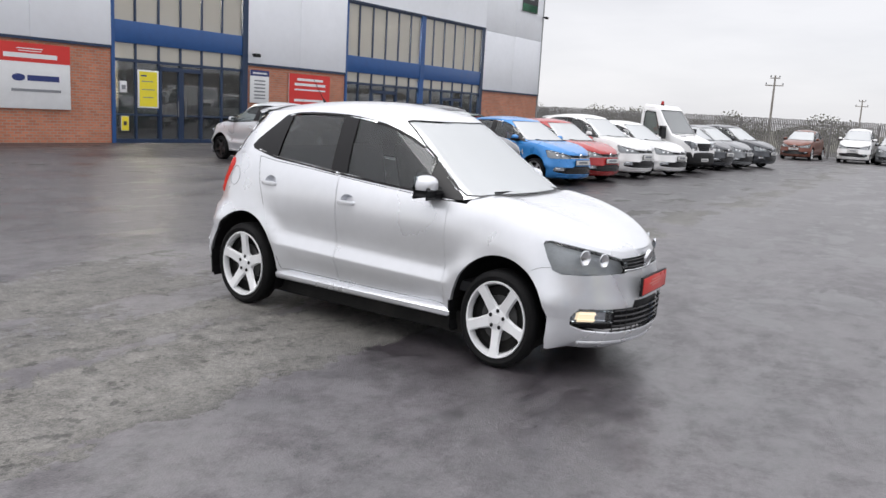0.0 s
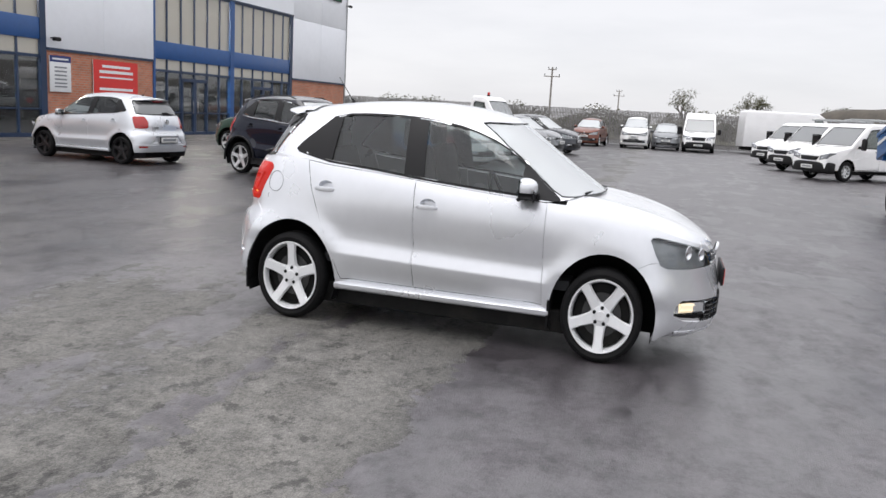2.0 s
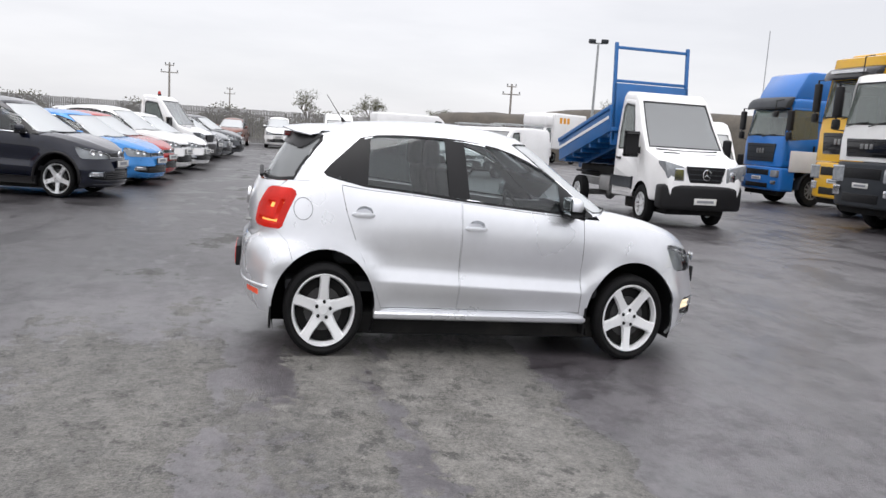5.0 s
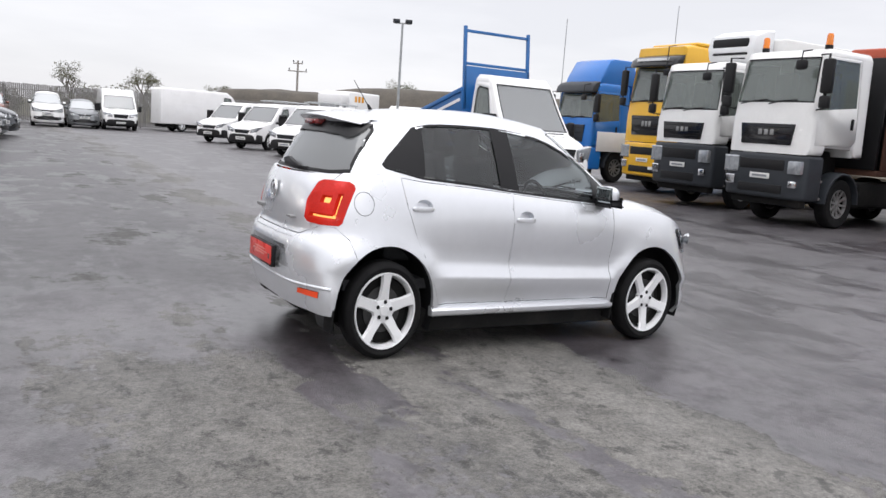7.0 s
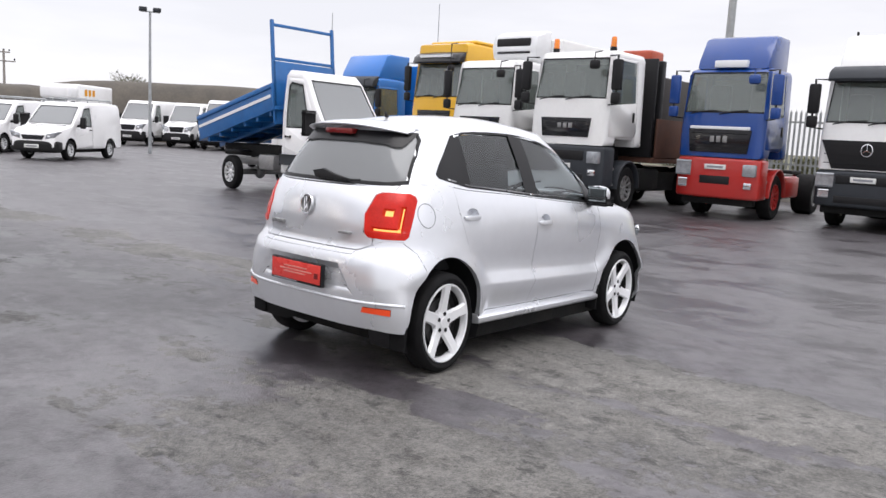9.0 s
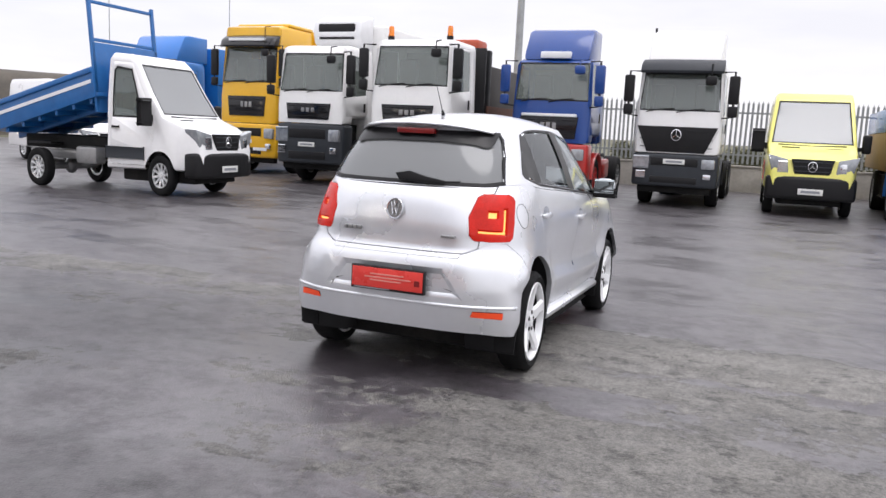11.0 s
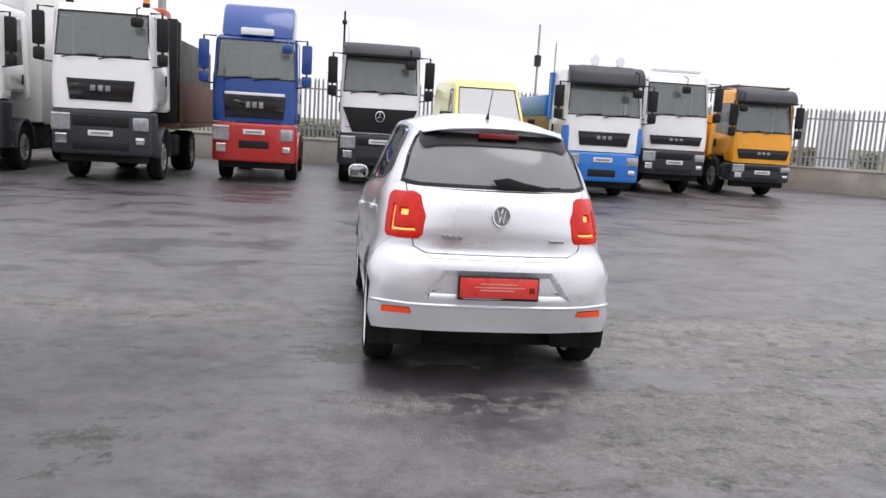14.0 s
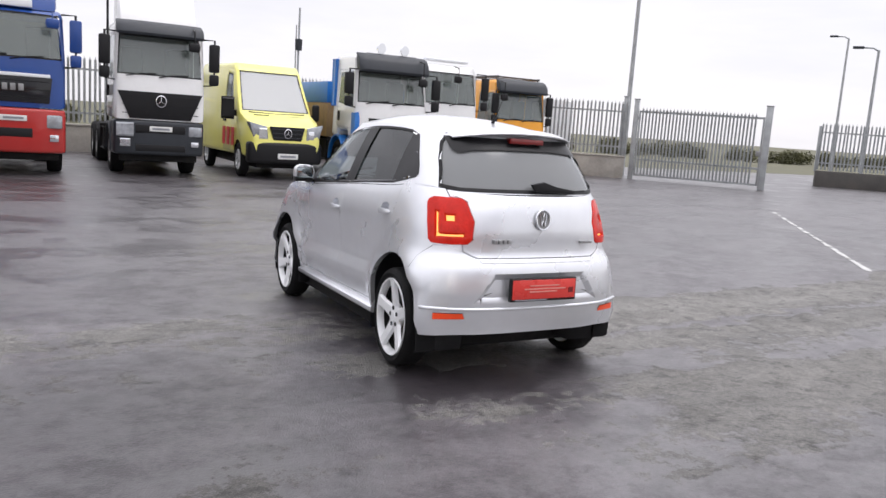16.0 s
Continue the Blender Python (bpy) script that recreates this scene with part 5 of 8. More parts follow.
INSIDE = simple("showroom_wall", (0.70, 0.63, 0.50), 0.8, 0, 0.2, 0.8)
INFLOOR = simple("showroom_floor", (0.22, 0.20, 0.18), 0.35, 0, 0.15, 2)
STRIPLIGHT = glow("strip_light", (1.0, 0.93, 0.80), 85.0)

FACADE = pose(-19.9, 17.5, 0, 0, 0, 85.71)
building = thing("showroom_building", "grey clad car showroom with brick base and blue framed glazing", "building", FACADE)


def panel(name, u0, u1, z0, z1, d0, d1, material, parent, r=0.0, label=""):
    bm = bmesh.new()
    box(bm, u0, u1, d0, d1, z0, z1, r)
    return part(name, bm, material, parent, label)


TOP = 9.6
for name, u0, u1, z1 in (("brick_wall", -22.0, -5.87, 3.17), ("brick_wall", -0.08, 5.45, 3.06), ("brick_wall", 16.55, 22.75, 2.93)):
    panel(name, u0, u1, -0.1, z1, 0.0, 0.3, BRICK, building, label="red brick base wall")
    panel("drip_trim", u0, u1, z1 - 0.02, z1 + 0.07, -0.07, 0.3, FRAMEDARK, building)
for u0, u1, z0 in ((-22.0, -5.87, 3.24), (-0.08, 5.45, 3.13), (16.55, 22.75, 3.0)):
    n_p = max(1, round((u1 - u0) / 2.75))
    w = (u1 - u0) / n_p
    for i in range(n_p):
        zz0 = z0
        while zz0 < TOP - 0.1:
            zz1 = min(TOP, zz0 + 3.2)
            panel("cladding_panel", u0 + w * i + 0.004, u0 + w * (i + 1) - 0.004, zz0 + 0.004, zz1 - 0.004, -0.055, 0.0, CLAD, building, 0.006)
            zz0 = zz1
    panel("upper_wall", u0, u1, z0, TOP, 0.004, 0.3, CLAD, building)
for u0, u1 in ((-5.87, -0.08), (5.45, 16.55)):
    panel("cladding_panel", u0, u1, 6.33, TOP, -0.055, 0.3, CLAD, building)
    panel("drip_trim", u0, u1, 6.26, 6.33, -0.08, 0.3, FRAMEDARK, building)
panel("corner_trim", 22.75, 22.83, 0, TOP, -0.08, 0.3, GALV, building)
panel("gable_wall", 22.45, 22.75, 0, TOP, 0.3, 24.0, CLAD, building)
panel("gable_wall", -22.0, -21.7, 0, TOP, 0.3, 24.0, CLAD, building)
panel("rear_wall", -22.0, 22.75, 0, TOP, 24.0, 24.3, CLAD, building)
panel("roof", -22.1, 22.85, TOP, TOP + 0.25, -0.12, 24.4, GALV, building)
panel("showroom_floor", -21.7, 22.4, -0.02, 0.03, 0.3, 9.0, INFLOOR, building)
panel("inner_wall", -21.7, 22.4, 0, TOP - 0.1, 9.0, 9.1, INSIDE, building)
panel("inner_ceiling", -21.7, 22.4, 6.6, 6.7, 0.3, 9.0, INSIDE, building)
for u in (-4.4, -2.2, 6.6, 8.4, 11.5, 13.8):
    panel("strip_lamp", u - 0.7, u + 0.7, 5.9, 5.96, 2.5, 2.75, STRIPLIGHT, building)
    panel("strip_lamp", u - 0.7, u + 0.7, 5.9, 5.96, 5.5, 5.75, STRIPLIGHT, building)


def glazed_bay(u0, u1, mull, band, transom, doors, mid=()):
    bay = new("glazed_bay"); bay.parent = building
    us = [u0] + list(mull) + [u1]
    # heavy frame at the sides and the solid band
    panel("side_column", u0, u0 + 0.13, 0, 6.26, -0.05, 0.22, FRAMEBLUE, bay)
    panel("side_column", u1 - 0.26, u1, 0, 6.26, -0.05, 0.22, FRAMEDARK, bay)
    panel("band_panel", u0 + 0.13, u1 - 0.26, band[0], band[1], -0.03, 0.15, FRAMEBLUE, bay, 0.01)
    for u in mid:
        panel("middle_column", u - 0.16, u + 0.16, 0, 6.26, -0.06, 0.22, FRAMEBLUE, bay)
    for u in mull:
        panel("mullion", u - 0.035, u + 0.035, band[1], 6.26, 0.0, 0.12, FRAMEDARK, bay)
        lo = 0.0
        for d0, d1, dt in doors:
            if d0 + 0.01 < u < d1 - 0.01:
                lo = dt
        panel("mullion", u - 0.035, u + 0.035, lo, band[0], 0.0, 0.12, FRAMEDARK, bay)
    panel("transom", u0 + 0.13, u1 - 0.26, transom - 0.05, transom + 0.05, -0.005, 0.13, FRAMEDARK, bay)
    panel("head_rail", u0 + 0.13, u1 - 0.26, 6.18, 6.26, -0.005, 0.13, FRAMEDARK, bay)
    panel("bottom_rail", u0 + 0.13, u1 - 0.26, 0.0, 0.14, -0.005, 0.13, FRAMEDARK, bay)
    panel("low_rail", u0 + 0.13, u1 - 0.26, 0.95, 1.0, 0.0, 0.11, FRAMEDARK, bay)
    for a, b in zip(us, us[1:]):
        for z0, z1, g in ((0.14, transom, PANE), (transom, band[0], UPPERPANE), (band[1], 6.2, UPPERPANE)):
            p = panel("pane", a + 0.03, b - 0.03, z0, z1, 0.055, 0.065, g, bay)
            p.visible_shadow = False
    for d0, d1, dt in doors:
        panel("door_head", d0, d1, dt - 0.12, dt + 0.02, -0.03, 0.15, FRAMEDARK, bay)
        for a in (d0, d1 - 0.09):
            panel("door_jamb", a, a + 0.09, 0.02, dt, -0.03, 0.15, FRAMEDARK, bay)
        c = (d0 + d1) / 2
        panel("door_stile", c - 0.10, c + 0.10, 0.02, dt - 0.1, -0.02, 0.14, FRAMEDARK, bay)
        for sd in (-1, 1):
            bm = bmesh.new()
            rod(bm, (c + sd * 0.16, -0.06, 0.95), (c + sd * 0.16, -0.06, 1.5), 0.015, 8)
            part("door_handle", bm, STEEL, bay)


glazed_bay(-5.87, -0.08, (-4.93, -4.02, -3.12, -2.2, -1.28), (3.38, 4.12), 2.81, ((-4.02, -2.2, 2.66),))
glazed_bay(5.45, 16.55, tuple(5.45 + 0.925 * i for i in range(1, 12)), (3.2, 3.93), 2.72, ((7.3, 9.15, 2.45), (12.85, 14.7, 2.35)), mid=(11.0,))

# things behind the glass
for u, d, c in ((-1.6, 1.6, SIGNRED), (-5.2, 1.2, GREYPLASTIC), (7.0, 1.5, SIGNRED), (10.2, 2.2, GREYM), (13.4, 1.8, INK)):
    cnt = thing("display_counter", "rounded display counter inside the showroom", "counter", FACADE @ pose(u, d, 0.03))
    bm = bmesh.new(); box(bm, -0.45, 0.45, -0.35, 0.35, 0, 1.15, 0.08, 3); part("counter_body", bm, c, cnt)
    bm = bmesh.new(); box(bm, -0.52, 0.52, -0.42, 0.42, 1.15, 1.2, 0.015, 2); part("counter_top", bm, SIGNWHITE, cnt)
for u, mt in ((-4.6, REDP), (-1.0, GREYM), (8.2, GREYM), (12.0, REDP), (15.0, GREYP)):
    dc = thing("showroom_car", "glossy car on display inside the showroom", "car", FACADE @ pose(u, 5.0, 0.03))
    bm = bmesh.new()
    slab(bm, [(-2.0, 0.25), (2.0, 0.25), (2.05, 0.62), (1.6, 0.82), (0.9, 0.95), (0.3, 1.42), (-1.0, 1.45), (-1.75, 1.05), (-2.05, 0.9)], 1, -0.82, 0.82, 0.06)
    part("body", bm, mt, dc)
    for x in (-1.25, 1.25):
        bm = bmesh.new(); lathe(bm, [(0.05, -0.85), (0.3, -0.85), (0.3, 0.85), (0.05, 0.85)], 20, Matrix.Translation((x, 0, 0.3))); part("wheel_pair", bm, RUBBER, dc)


def sign(name, label, u0, u1, z0, z1, fields, marks, d=-0.05):
    """A flat board with colour fields and bars for its print; u, z from the board's lower corner."""
    t = thing(name, label, "sign", FACADE @ pose(u0, d, z0))
    bm = bmesh.new(); box(bm, 0, u1 - u0, -0.02, 0.02, 0, z1 - z0, 0.004); part("board", bm, SIGNWHITE, t)
    for k, (a, b, c, e, mt) in enumerate(fields):
        bm = bmesh.new(); box(bm, a, b, -0.0245, -0.02, c, e); part("colour_field", bm, mt, t)
    for a, b, c, e, mt in marks:
        bm = bmesh.new(); box(bm, a, b, -0.029, -0.0245, c, e); part("print_bar", bm, mt, t)
    return t


sg = sign("dealer_sign", "white and red dealer board with blue oval emblem on brick wall", -9.75, -7.33, 1.06, 3.04, ((0, 2.42, 1.41, 1.98, SIGNRED),),
     ((0.75, 1.55, 1.80, 1.83, SIGNWHITE), (0.8, 1.5, 1.73, 1.755, SIGNWHITE), (0.35, 2.0, 1.53, 1.67, SIGNWHITE), (1.05, 2.05, 0.85, 1.02, SIGNBLUE), (0.55, 2.1, 0.52, 0.60, GREYINK)), d=-0.06)
bm = bmesh.new()
lathe(bm, [(0.001, -0.032), (0.2, -0.032), (0.2, -0.02)], 24, Matrix.Translation((0.78, 0, 0.94)) @ Matrix.Diagonal((1, 1, 0.55, 1)))
part("oval_emblem", bm, SIGNBLUE, sg)
sign("opening_sign", "white notice board with dark blue heading on brick wall", 0.02, 0.98, 1.60, 2.88, ((0, 0.96, 1.05, 1.28, SIGNBLUE),),
     tuple((0.2, 0.76, z, z + 0.055, GREYINK) for z in (0.16, 0.28, 0.42, 0.56, 0.70, 0.84)) + ((0.12, 0.84, 1.13, 1.19, SIGNWHITE),), d=-0.06)
sign("red_sign", "red banner with white print on brick wall", 2.07, 4.45, 1.45, 2.88, ((0, 2.38, 0, 1.43, SIGNRED),),
     ((0.45, 1.95, 1.16, 1.26, SIGNWHITE), (0.3, 2.1, 0.95, 1.06, SIGNWHITE), (0.3, 2.1, 0.76, 0.82, SIGNWHITE), (0.3, 2.1, 0.30, 0.40, SIGNWHITE)), d=-0.06)
sign("yellow_poster", "yellow poster on the showroom glass", -4.88, -4.06, 1.22, 2.52, ((0.06, 0.76, 0.05, 1.25, SIGNYELLOW),),
     ((0.12, 0.34, 1.08, 1.13, SIGNBLUE), (0.14, 0.60, 0.9, 0.93, GREYINK), (0.14, 0.66, 0.62, 0.65, GREYINK), (0.2, 0.60, 0.35, 0.38, GREYINK)), d=0.0)
sign("defibrillator_sign", "small yellow cabinet sign low on the glass", -5.52, -5.24, 0.42, 0.92, ((0.01, 0.27, 0.01, 0.49, SIGNYELLOW),), ((0.08, 0.2, 0.18, 0.32, INK),), d=0.0)
sign("paper_notice", "white paper notice on the glass", -5.55, -5.3, 1.72, 2.1, (), ((0.05, 0.2, 0.1, 0.25, GREYINK),), d=0.0)
sign("green_sign", "dark green square brand board high on the cladding", 20.1, 21.9, 7.72, 9.0, ((0, 1.8, 0, 1.28, INK), (0.04, 1.76, 0.03, 0.45, simple("sign_green", (0.02, 0.20, 0.09), 0.4))), ((0.5, 1.3, 0.72, 0.86, SIGNWHITE),), d=-0.12)
for u, z in ((0.12, 3.42), (22.7, 7.6)):
    cb = thing("wall_camera", "black dome camera on a wall bracket", "camera", FACADE @ pose(u, -0.06, z))
    bm = bmesh.new(); rod(bm, (0, 0, 0.05), (0, -0.22, 0.05), 0.025, 8); part("bracket", bm, GREYPLASTIC, cb)
    bm = bmesh.new(); box(bm, -0.13, 0.17, -0.34, -0.16, -0.06, 0.08, 0.05, 3); part("housing", bm, BLACKPLASTIC, cb)

# ---- vans ----
def shaped(bm, zb, zt, tumble, nose_x, nose_pull, tail_x=None):
    for v in bm.verts:
        if v.co.z > zb:
            v.co.y *= 1 - tumble * ((v.co.z - zb) / (zt - zb)) ** 1.4
        if v.co.x > nose_x:
            v.co.y *= 1 - nose_pull * ((v.co.x - nose_x) / (0.05 - nose_x)) ** 2


def panel_body(prof, w, r, zb, zt, tumble, nose_x, pull):
    bm = bmesh.new()
    slab(bm, prof, 1, -w, w, r)
    cuts = [i * w / 4 for i in range(-3, 4)]
    for y in cuts:
        bmesh.ops.bisect_plane(bm, geom=list(bm.verts) + list(bm.edges) + list(bm.faces), plane_co=(0, y, 0), plane_no=(0, 1, 0))
    for x in (nose_x * 0.3, nose_x * 0.6):
        bmesh.ops.bisect_plane(bm, geom=list(bm.verts) + list(bm.edges) + list(bm.faces), plane_co=(x, 0, 0), plane_no=(1, 0, 0))
    for k in (0.33, 0.66):
        bmesh.ops.bisect_plane(bm, geom=list(bm.verts) + list(bm.edges) + list(bm.faces), plane_co=(0, 0, zb + (zt - zb) * k), plane_no=(0, 0, 1))
    shaped(bm, zb, zt, tumble, nose_x, pull)
    bm.normal_update()
    return bm


def arch_holes(bm, xs, r, hub, ymin):
    for cx in xs:
        for sd in (1, -1):
            ring = [(cx + r * math.cos(a), sd, hub + r * math.sin(a)) for a in [2 * math.pi * i / 24 for i in range(24)]]
            f = cut_out(bm, ring, (0, 1, 0), lambda c, n: c.y * sd > ymin)
            bmesh.ops.delete(bm, geom=f, context="FACES")


def number_plate(root, x, z, w=0.52, h=0.11, y=0.0):
    bm = bmesh.new(); box(bm, x, x + 0.012, y - w / 2, y + w / 2, z, z + h, 0.003)
    p = part("number_plate", bm, PLATEWHITE, root)
    bm = bmesh.new(); box(bm, x + 0.011, x + 0.015, y - w * 0.38, y + w * 0.38, z + h * 0.3, z + h * 0.7)
    part("plate_bar", bm, GREYINK, p)


def star_badge(root, x, z, r, ring=True):
    bm = bmesh.new()
    mm = Matrix.Translation((x, 0, z)) @ Matrix.Rotation(radians(-90), 4, "Z")
    lathe(bm, [(r, 0), (r, 0.02), (r * 0.86, 0.025), (r * 0.84, 0.0)], 24, mm)
    b = part("round_badge", bm, CHROME, root)
    bm = bmesh.new()
    for a in (90, 210, 330):
        rod(bm, mm @ Vector((0, 0.012, 0)), mm @ Vector((r * 0.9 * math.cos(radians(a)), 0.012, r * 0.9 * math.sin(radians(a)))), r * 0.10, 6, r * 0.05)
    part("badge_bars", bm, CHROME, b)


def van_front(root, s, paint_mat, black=BLACKPLASTIC):
    """Bumper, grille, lamps, plate and wipers at the nose of a van."""
    w, hz = s["w"], s["lamp_z"]
    bm = bmesh.new()
    box(bm, -0.42, 0.05, -w * 0.97, w * 0.97, s["bump"][0], s["bump"][1], 0.07, 3)
    bmesh.ops.translate(bm, vec=(0.03, 0, 0), verts=bm.verts)
    sliced(bm, w * 0.97)
    for v in bm.verts:
        if v.co.x > -0.3:
            v.co.x -= 0.14 * (abs(v.co.y) / w) ** 3
    part("front_bumper", bm, black, root)
    gz0, gz1, gw = s["grille"]
    bm = bmesh.new()
    slab(bm, [(-gw, gz1), (gw, gz1), (gw * 0.8, gz0), (-gw * 0.8, gz0)], 0, s["nose"] - 0.06, s["nose"] + 0.02, 0.015)
    gr = part("grille", bm, BLACKPLASTIC, root)
    for i in range(3):
        bm = bmesh.new(); z = gz0 + (gz1 - gz0) * (i + 0.7) / 3.4
        box(bm, s["nose"] + 0.015, s["nose"] + 0.03, -gw * 0.88, gw * 0.88, z, z + 0.018, 0.004); part("grille_slat", bm, GREYPLASTIC, gr)
    for sd in (1, -1):
        bm = bmesh.new()
        slab(bm, [(sd * gw * 1.06, hz[0]), (sd * w * 0.86, hz[0] + 0.05), (sd * w * 0.97, hz[1]), (sd * (gw * 1.06 + 0.05), hz[1] - 0.08)], 0, s["nose"] - 0.30, s["nose"] + 0.015, 0.02)
        for v in bm.verts:
            v.co.x -= 0.16 * max(0, abs(v.co.y) - gw) ** 1.5
        hl = part("headlight", bm, HEADLAMP, root)
        bm = bmesh.new(); box(bm, s["nose"] - 0.20, s["nose"] + 0.012, sd * (gw * 1.22), sd * w * 0.72, hz[0] + 0.07, hz[1] - 0.13, 0.02); part("reflector", bm, CHROME, hl)
    number_plate(root, 0.082, s["bump"][0] + 0.10)
    bm = bmesh.new()
    bx, bz = s["ws"][0]
    pipe(bm, [(bx + 0.03, -w * 0.75, bz + 0.0), (bx + 0.05, 0.0, bz - 0.02), (bx + 0.03, w * 0.75, bz)], 0.016, 6)
    part("wiper", bm, BLACKPLASTIC, root)
    for sd in (1, -1):
        bm = bmesh.new(); box(bm, bx + 0.10, bx + 0.22, sd * w * 0.28, sd * w * 0.66, bz - 0.08, bz - 0.05, 0.01); part("bonnet_vent", bm, BLACKPLASTIC, root)
        bm = bmesh.new()
        mx, mz = s["mirror"]
        box(bm, mx - 0.05, mx + 0.07, sd * (w + 0.10), sd * (w + 0.30), mz, mz + 0.36, 0.05, 3)
        mi = part("wing_mirror", bm, BLACKPLASTIC, root)
        bm = bmesh.new(); box(bm, mx - 0.03, mx + 0.03, sd * (w * 0.9), sd * (w + 0.14), mz + 0.04, mz + 0.12, 0.02, 2); part("mirror_arm", bm, BLACKPLASTIC, mi)


def van(root, s, paint_mat, wheel_mat=ALLOY, badge=True):
    w = s["w"]
    bm = panel_body(s["prof"], w, s.get("round", 0.08), s["belt"], s["top"], s.get("tumble", 0.10), s.get("nose_x", -0.8), 0.14)
    arch_holes(bm, s["wheels"], s["wheel_r"] + 0.07, s["wheel_r"], w * 0.6)
    (ax, az), (bx, bz) = s["ws"]
    wins = {}
    f = cut_out(bm, [(1, y, z) for y, z in ((-w * 0.90, az + 0.03), (w * 0.90, az + 0.03), (w * 0.80, bz - 0.04), (-w * 0.80, bz - 0.04))], (1, 0, 0), lambda c, n: n.x > 0.25 and c.z > az)
    wins["windscreen"] = take(bm, f)
    for sd in (1, -1):
        f = cut_out(bm, [(x, sd, z) for x, z in s["door_glass"]], (0, 1, 0), lambda c, n: abs(n.y) > 0.5 and c.y * sd > 0)
        wins["door_window", sd] = take(bm, f)
    doors = {}
    for sd in (1, -1):
        f = cut_out(bm, [(x, sd, z) for x, z in s["door"]], (0, 1, 0), lambda c, n: abs(n.y) > 0.5 and c.y * sd > 0)
        doors[sd] = take(bm, f)
    body = part("body", bm, paint_mat, root)
    for sd in (1, -1):
        d = part("door", gap(flipped(doors[sd], lambda c: Vector((0, c.y, 0))), 0.006, 0.015), paint_mat, root)
        hx, hz = s["handle"]
        b2 = bmesh.new(); box(b2, hx - 0.09, hx + 0.09, sd * (w - 0.005), sd * (w + 0.02), hz, hz + 0.03, 0.008); part("door_handle", b2, BLACKPLASTIC, d)
    for k, g in wins.items():
        if not len(g.faces):
            g.free(); continue
        flipped(g, lambda c: Vector((c.x + 2, c.y, 0.3)) if k == "windscreen" else Vector((0, c.y, 0)))
        ring = bmesh.ops.inset_region(g, faces=list(g.faces), thickness=0.03, use_even_offset=True, use_boundary=True)["faces"]
        part("window_seal", take(g, ring), BLACKPLASTIC, root)
        o = part("windscreen" if k == "windscreen" else "door_window", push(g, -0.01), VANGLASS if k == "windscreen" else CABGLASS, root)
        o.visible_shadow = False
    van_front(root, s, paint_mat)
    if badge:
        star_badge(root, s["nose"] + 0.03, (s["grille"][0] + s["grille"][1]) / 2 + 0.01, 0.10)
    for cx in s["wheels"]:
        for sd in (1, -1):
            wheel_parts(root, cx, sd * (w - 0.14), s["wheel_r"], s["wheel_r"] * 0.62, s.get("spokes", 8), wheel_mat, sd, 0.22)
            b2 = bmesh.new(); box(b2, cx - 0.40, cx + 0.40, sd * (w - 0.42), sd * (w - 0.36), 0.3, 0.95); part("arch_liner", b2, BLACKPLASTIC, root)
    # dark cabin
    b2 = bmesh.new(); box(b2, ax - 1.3, ax - 0.9, -w * 0.8, w * 0.8, 0.6, bz - 0.25, 0.06, 2); part("bench_seat", b2, FABRIC, root)
    b2 = bmesh.new(); box(b2, ax - 0.62, ax - 0.1, -w * 0.88, w * 0.88, 0.6, az + 0.02, 0.05, 2); part("dashboard", b2, BLACKPLASTIC, root)
    b2 = bmesh.new(); box(b2, ax - 1.5, ax - 1.45, -w * 0.80, w * 0.85, 0.5, bz - 0.05); part("bulkhead", b2, GREYPLASTIC, root)
    b2 = bmesh.new(); box(b2, s["prof"][-1][0] + 0.2, -0.3, -w * 0.7, w * 0.7, 0.22, 0.42, 0.03); part("floor_pan", b2, CHASSIS, root)
    return root


SPRINTER_CAB = dict(w=0.98, prof=[(0.0, 0.45), (0.02, 0.80), (-0.07, 1.06), (-0.40, 1.20), (-0.92, 1.34), (-1.30, 1.76), (-1.66, 2.22), (-1.86, 2.36), (-2.36, 2.39), (-2.47, 2.29), (-2.49, 0.42)],
    belt=1.15, top=2.39, tumble=0.13, nose_x=-0.9, ws=((-0.92, 1.34), (-1.68, 2.24)), wheels=(-1.02,), wheel_r=0.345, lamp_z=(0.77, 1.15), bump=(0.33, 0.76), grille=(0.79, 1.08, 0.45), nose=0.0,
    door_glass=[(-1.22, 1.30), (-1.44, 1.32), (-1.80, 2.11), (-2.22, 2.16), (-2.30, 2.09), (-2.30, 1.30)], door=[(-1.24, 0.50), (-1.20, 0.9), (-1.12, 1.24), (-1.80, 2.22), (-2.34, 2.25), (-2.37, 0.50)], handle=(-2.20, 1.12), mirror=(-1.22, 1.22), spokes=10)
SPRINTER_VAN = dict(SPRINTER_CAB, prof=SPRINTER_CAB["prof"][:8] + [(-5.1, 2.41), (-5.22, 2.30), (-5.24, 0.42)], wheels=(-1.02, -4.25))
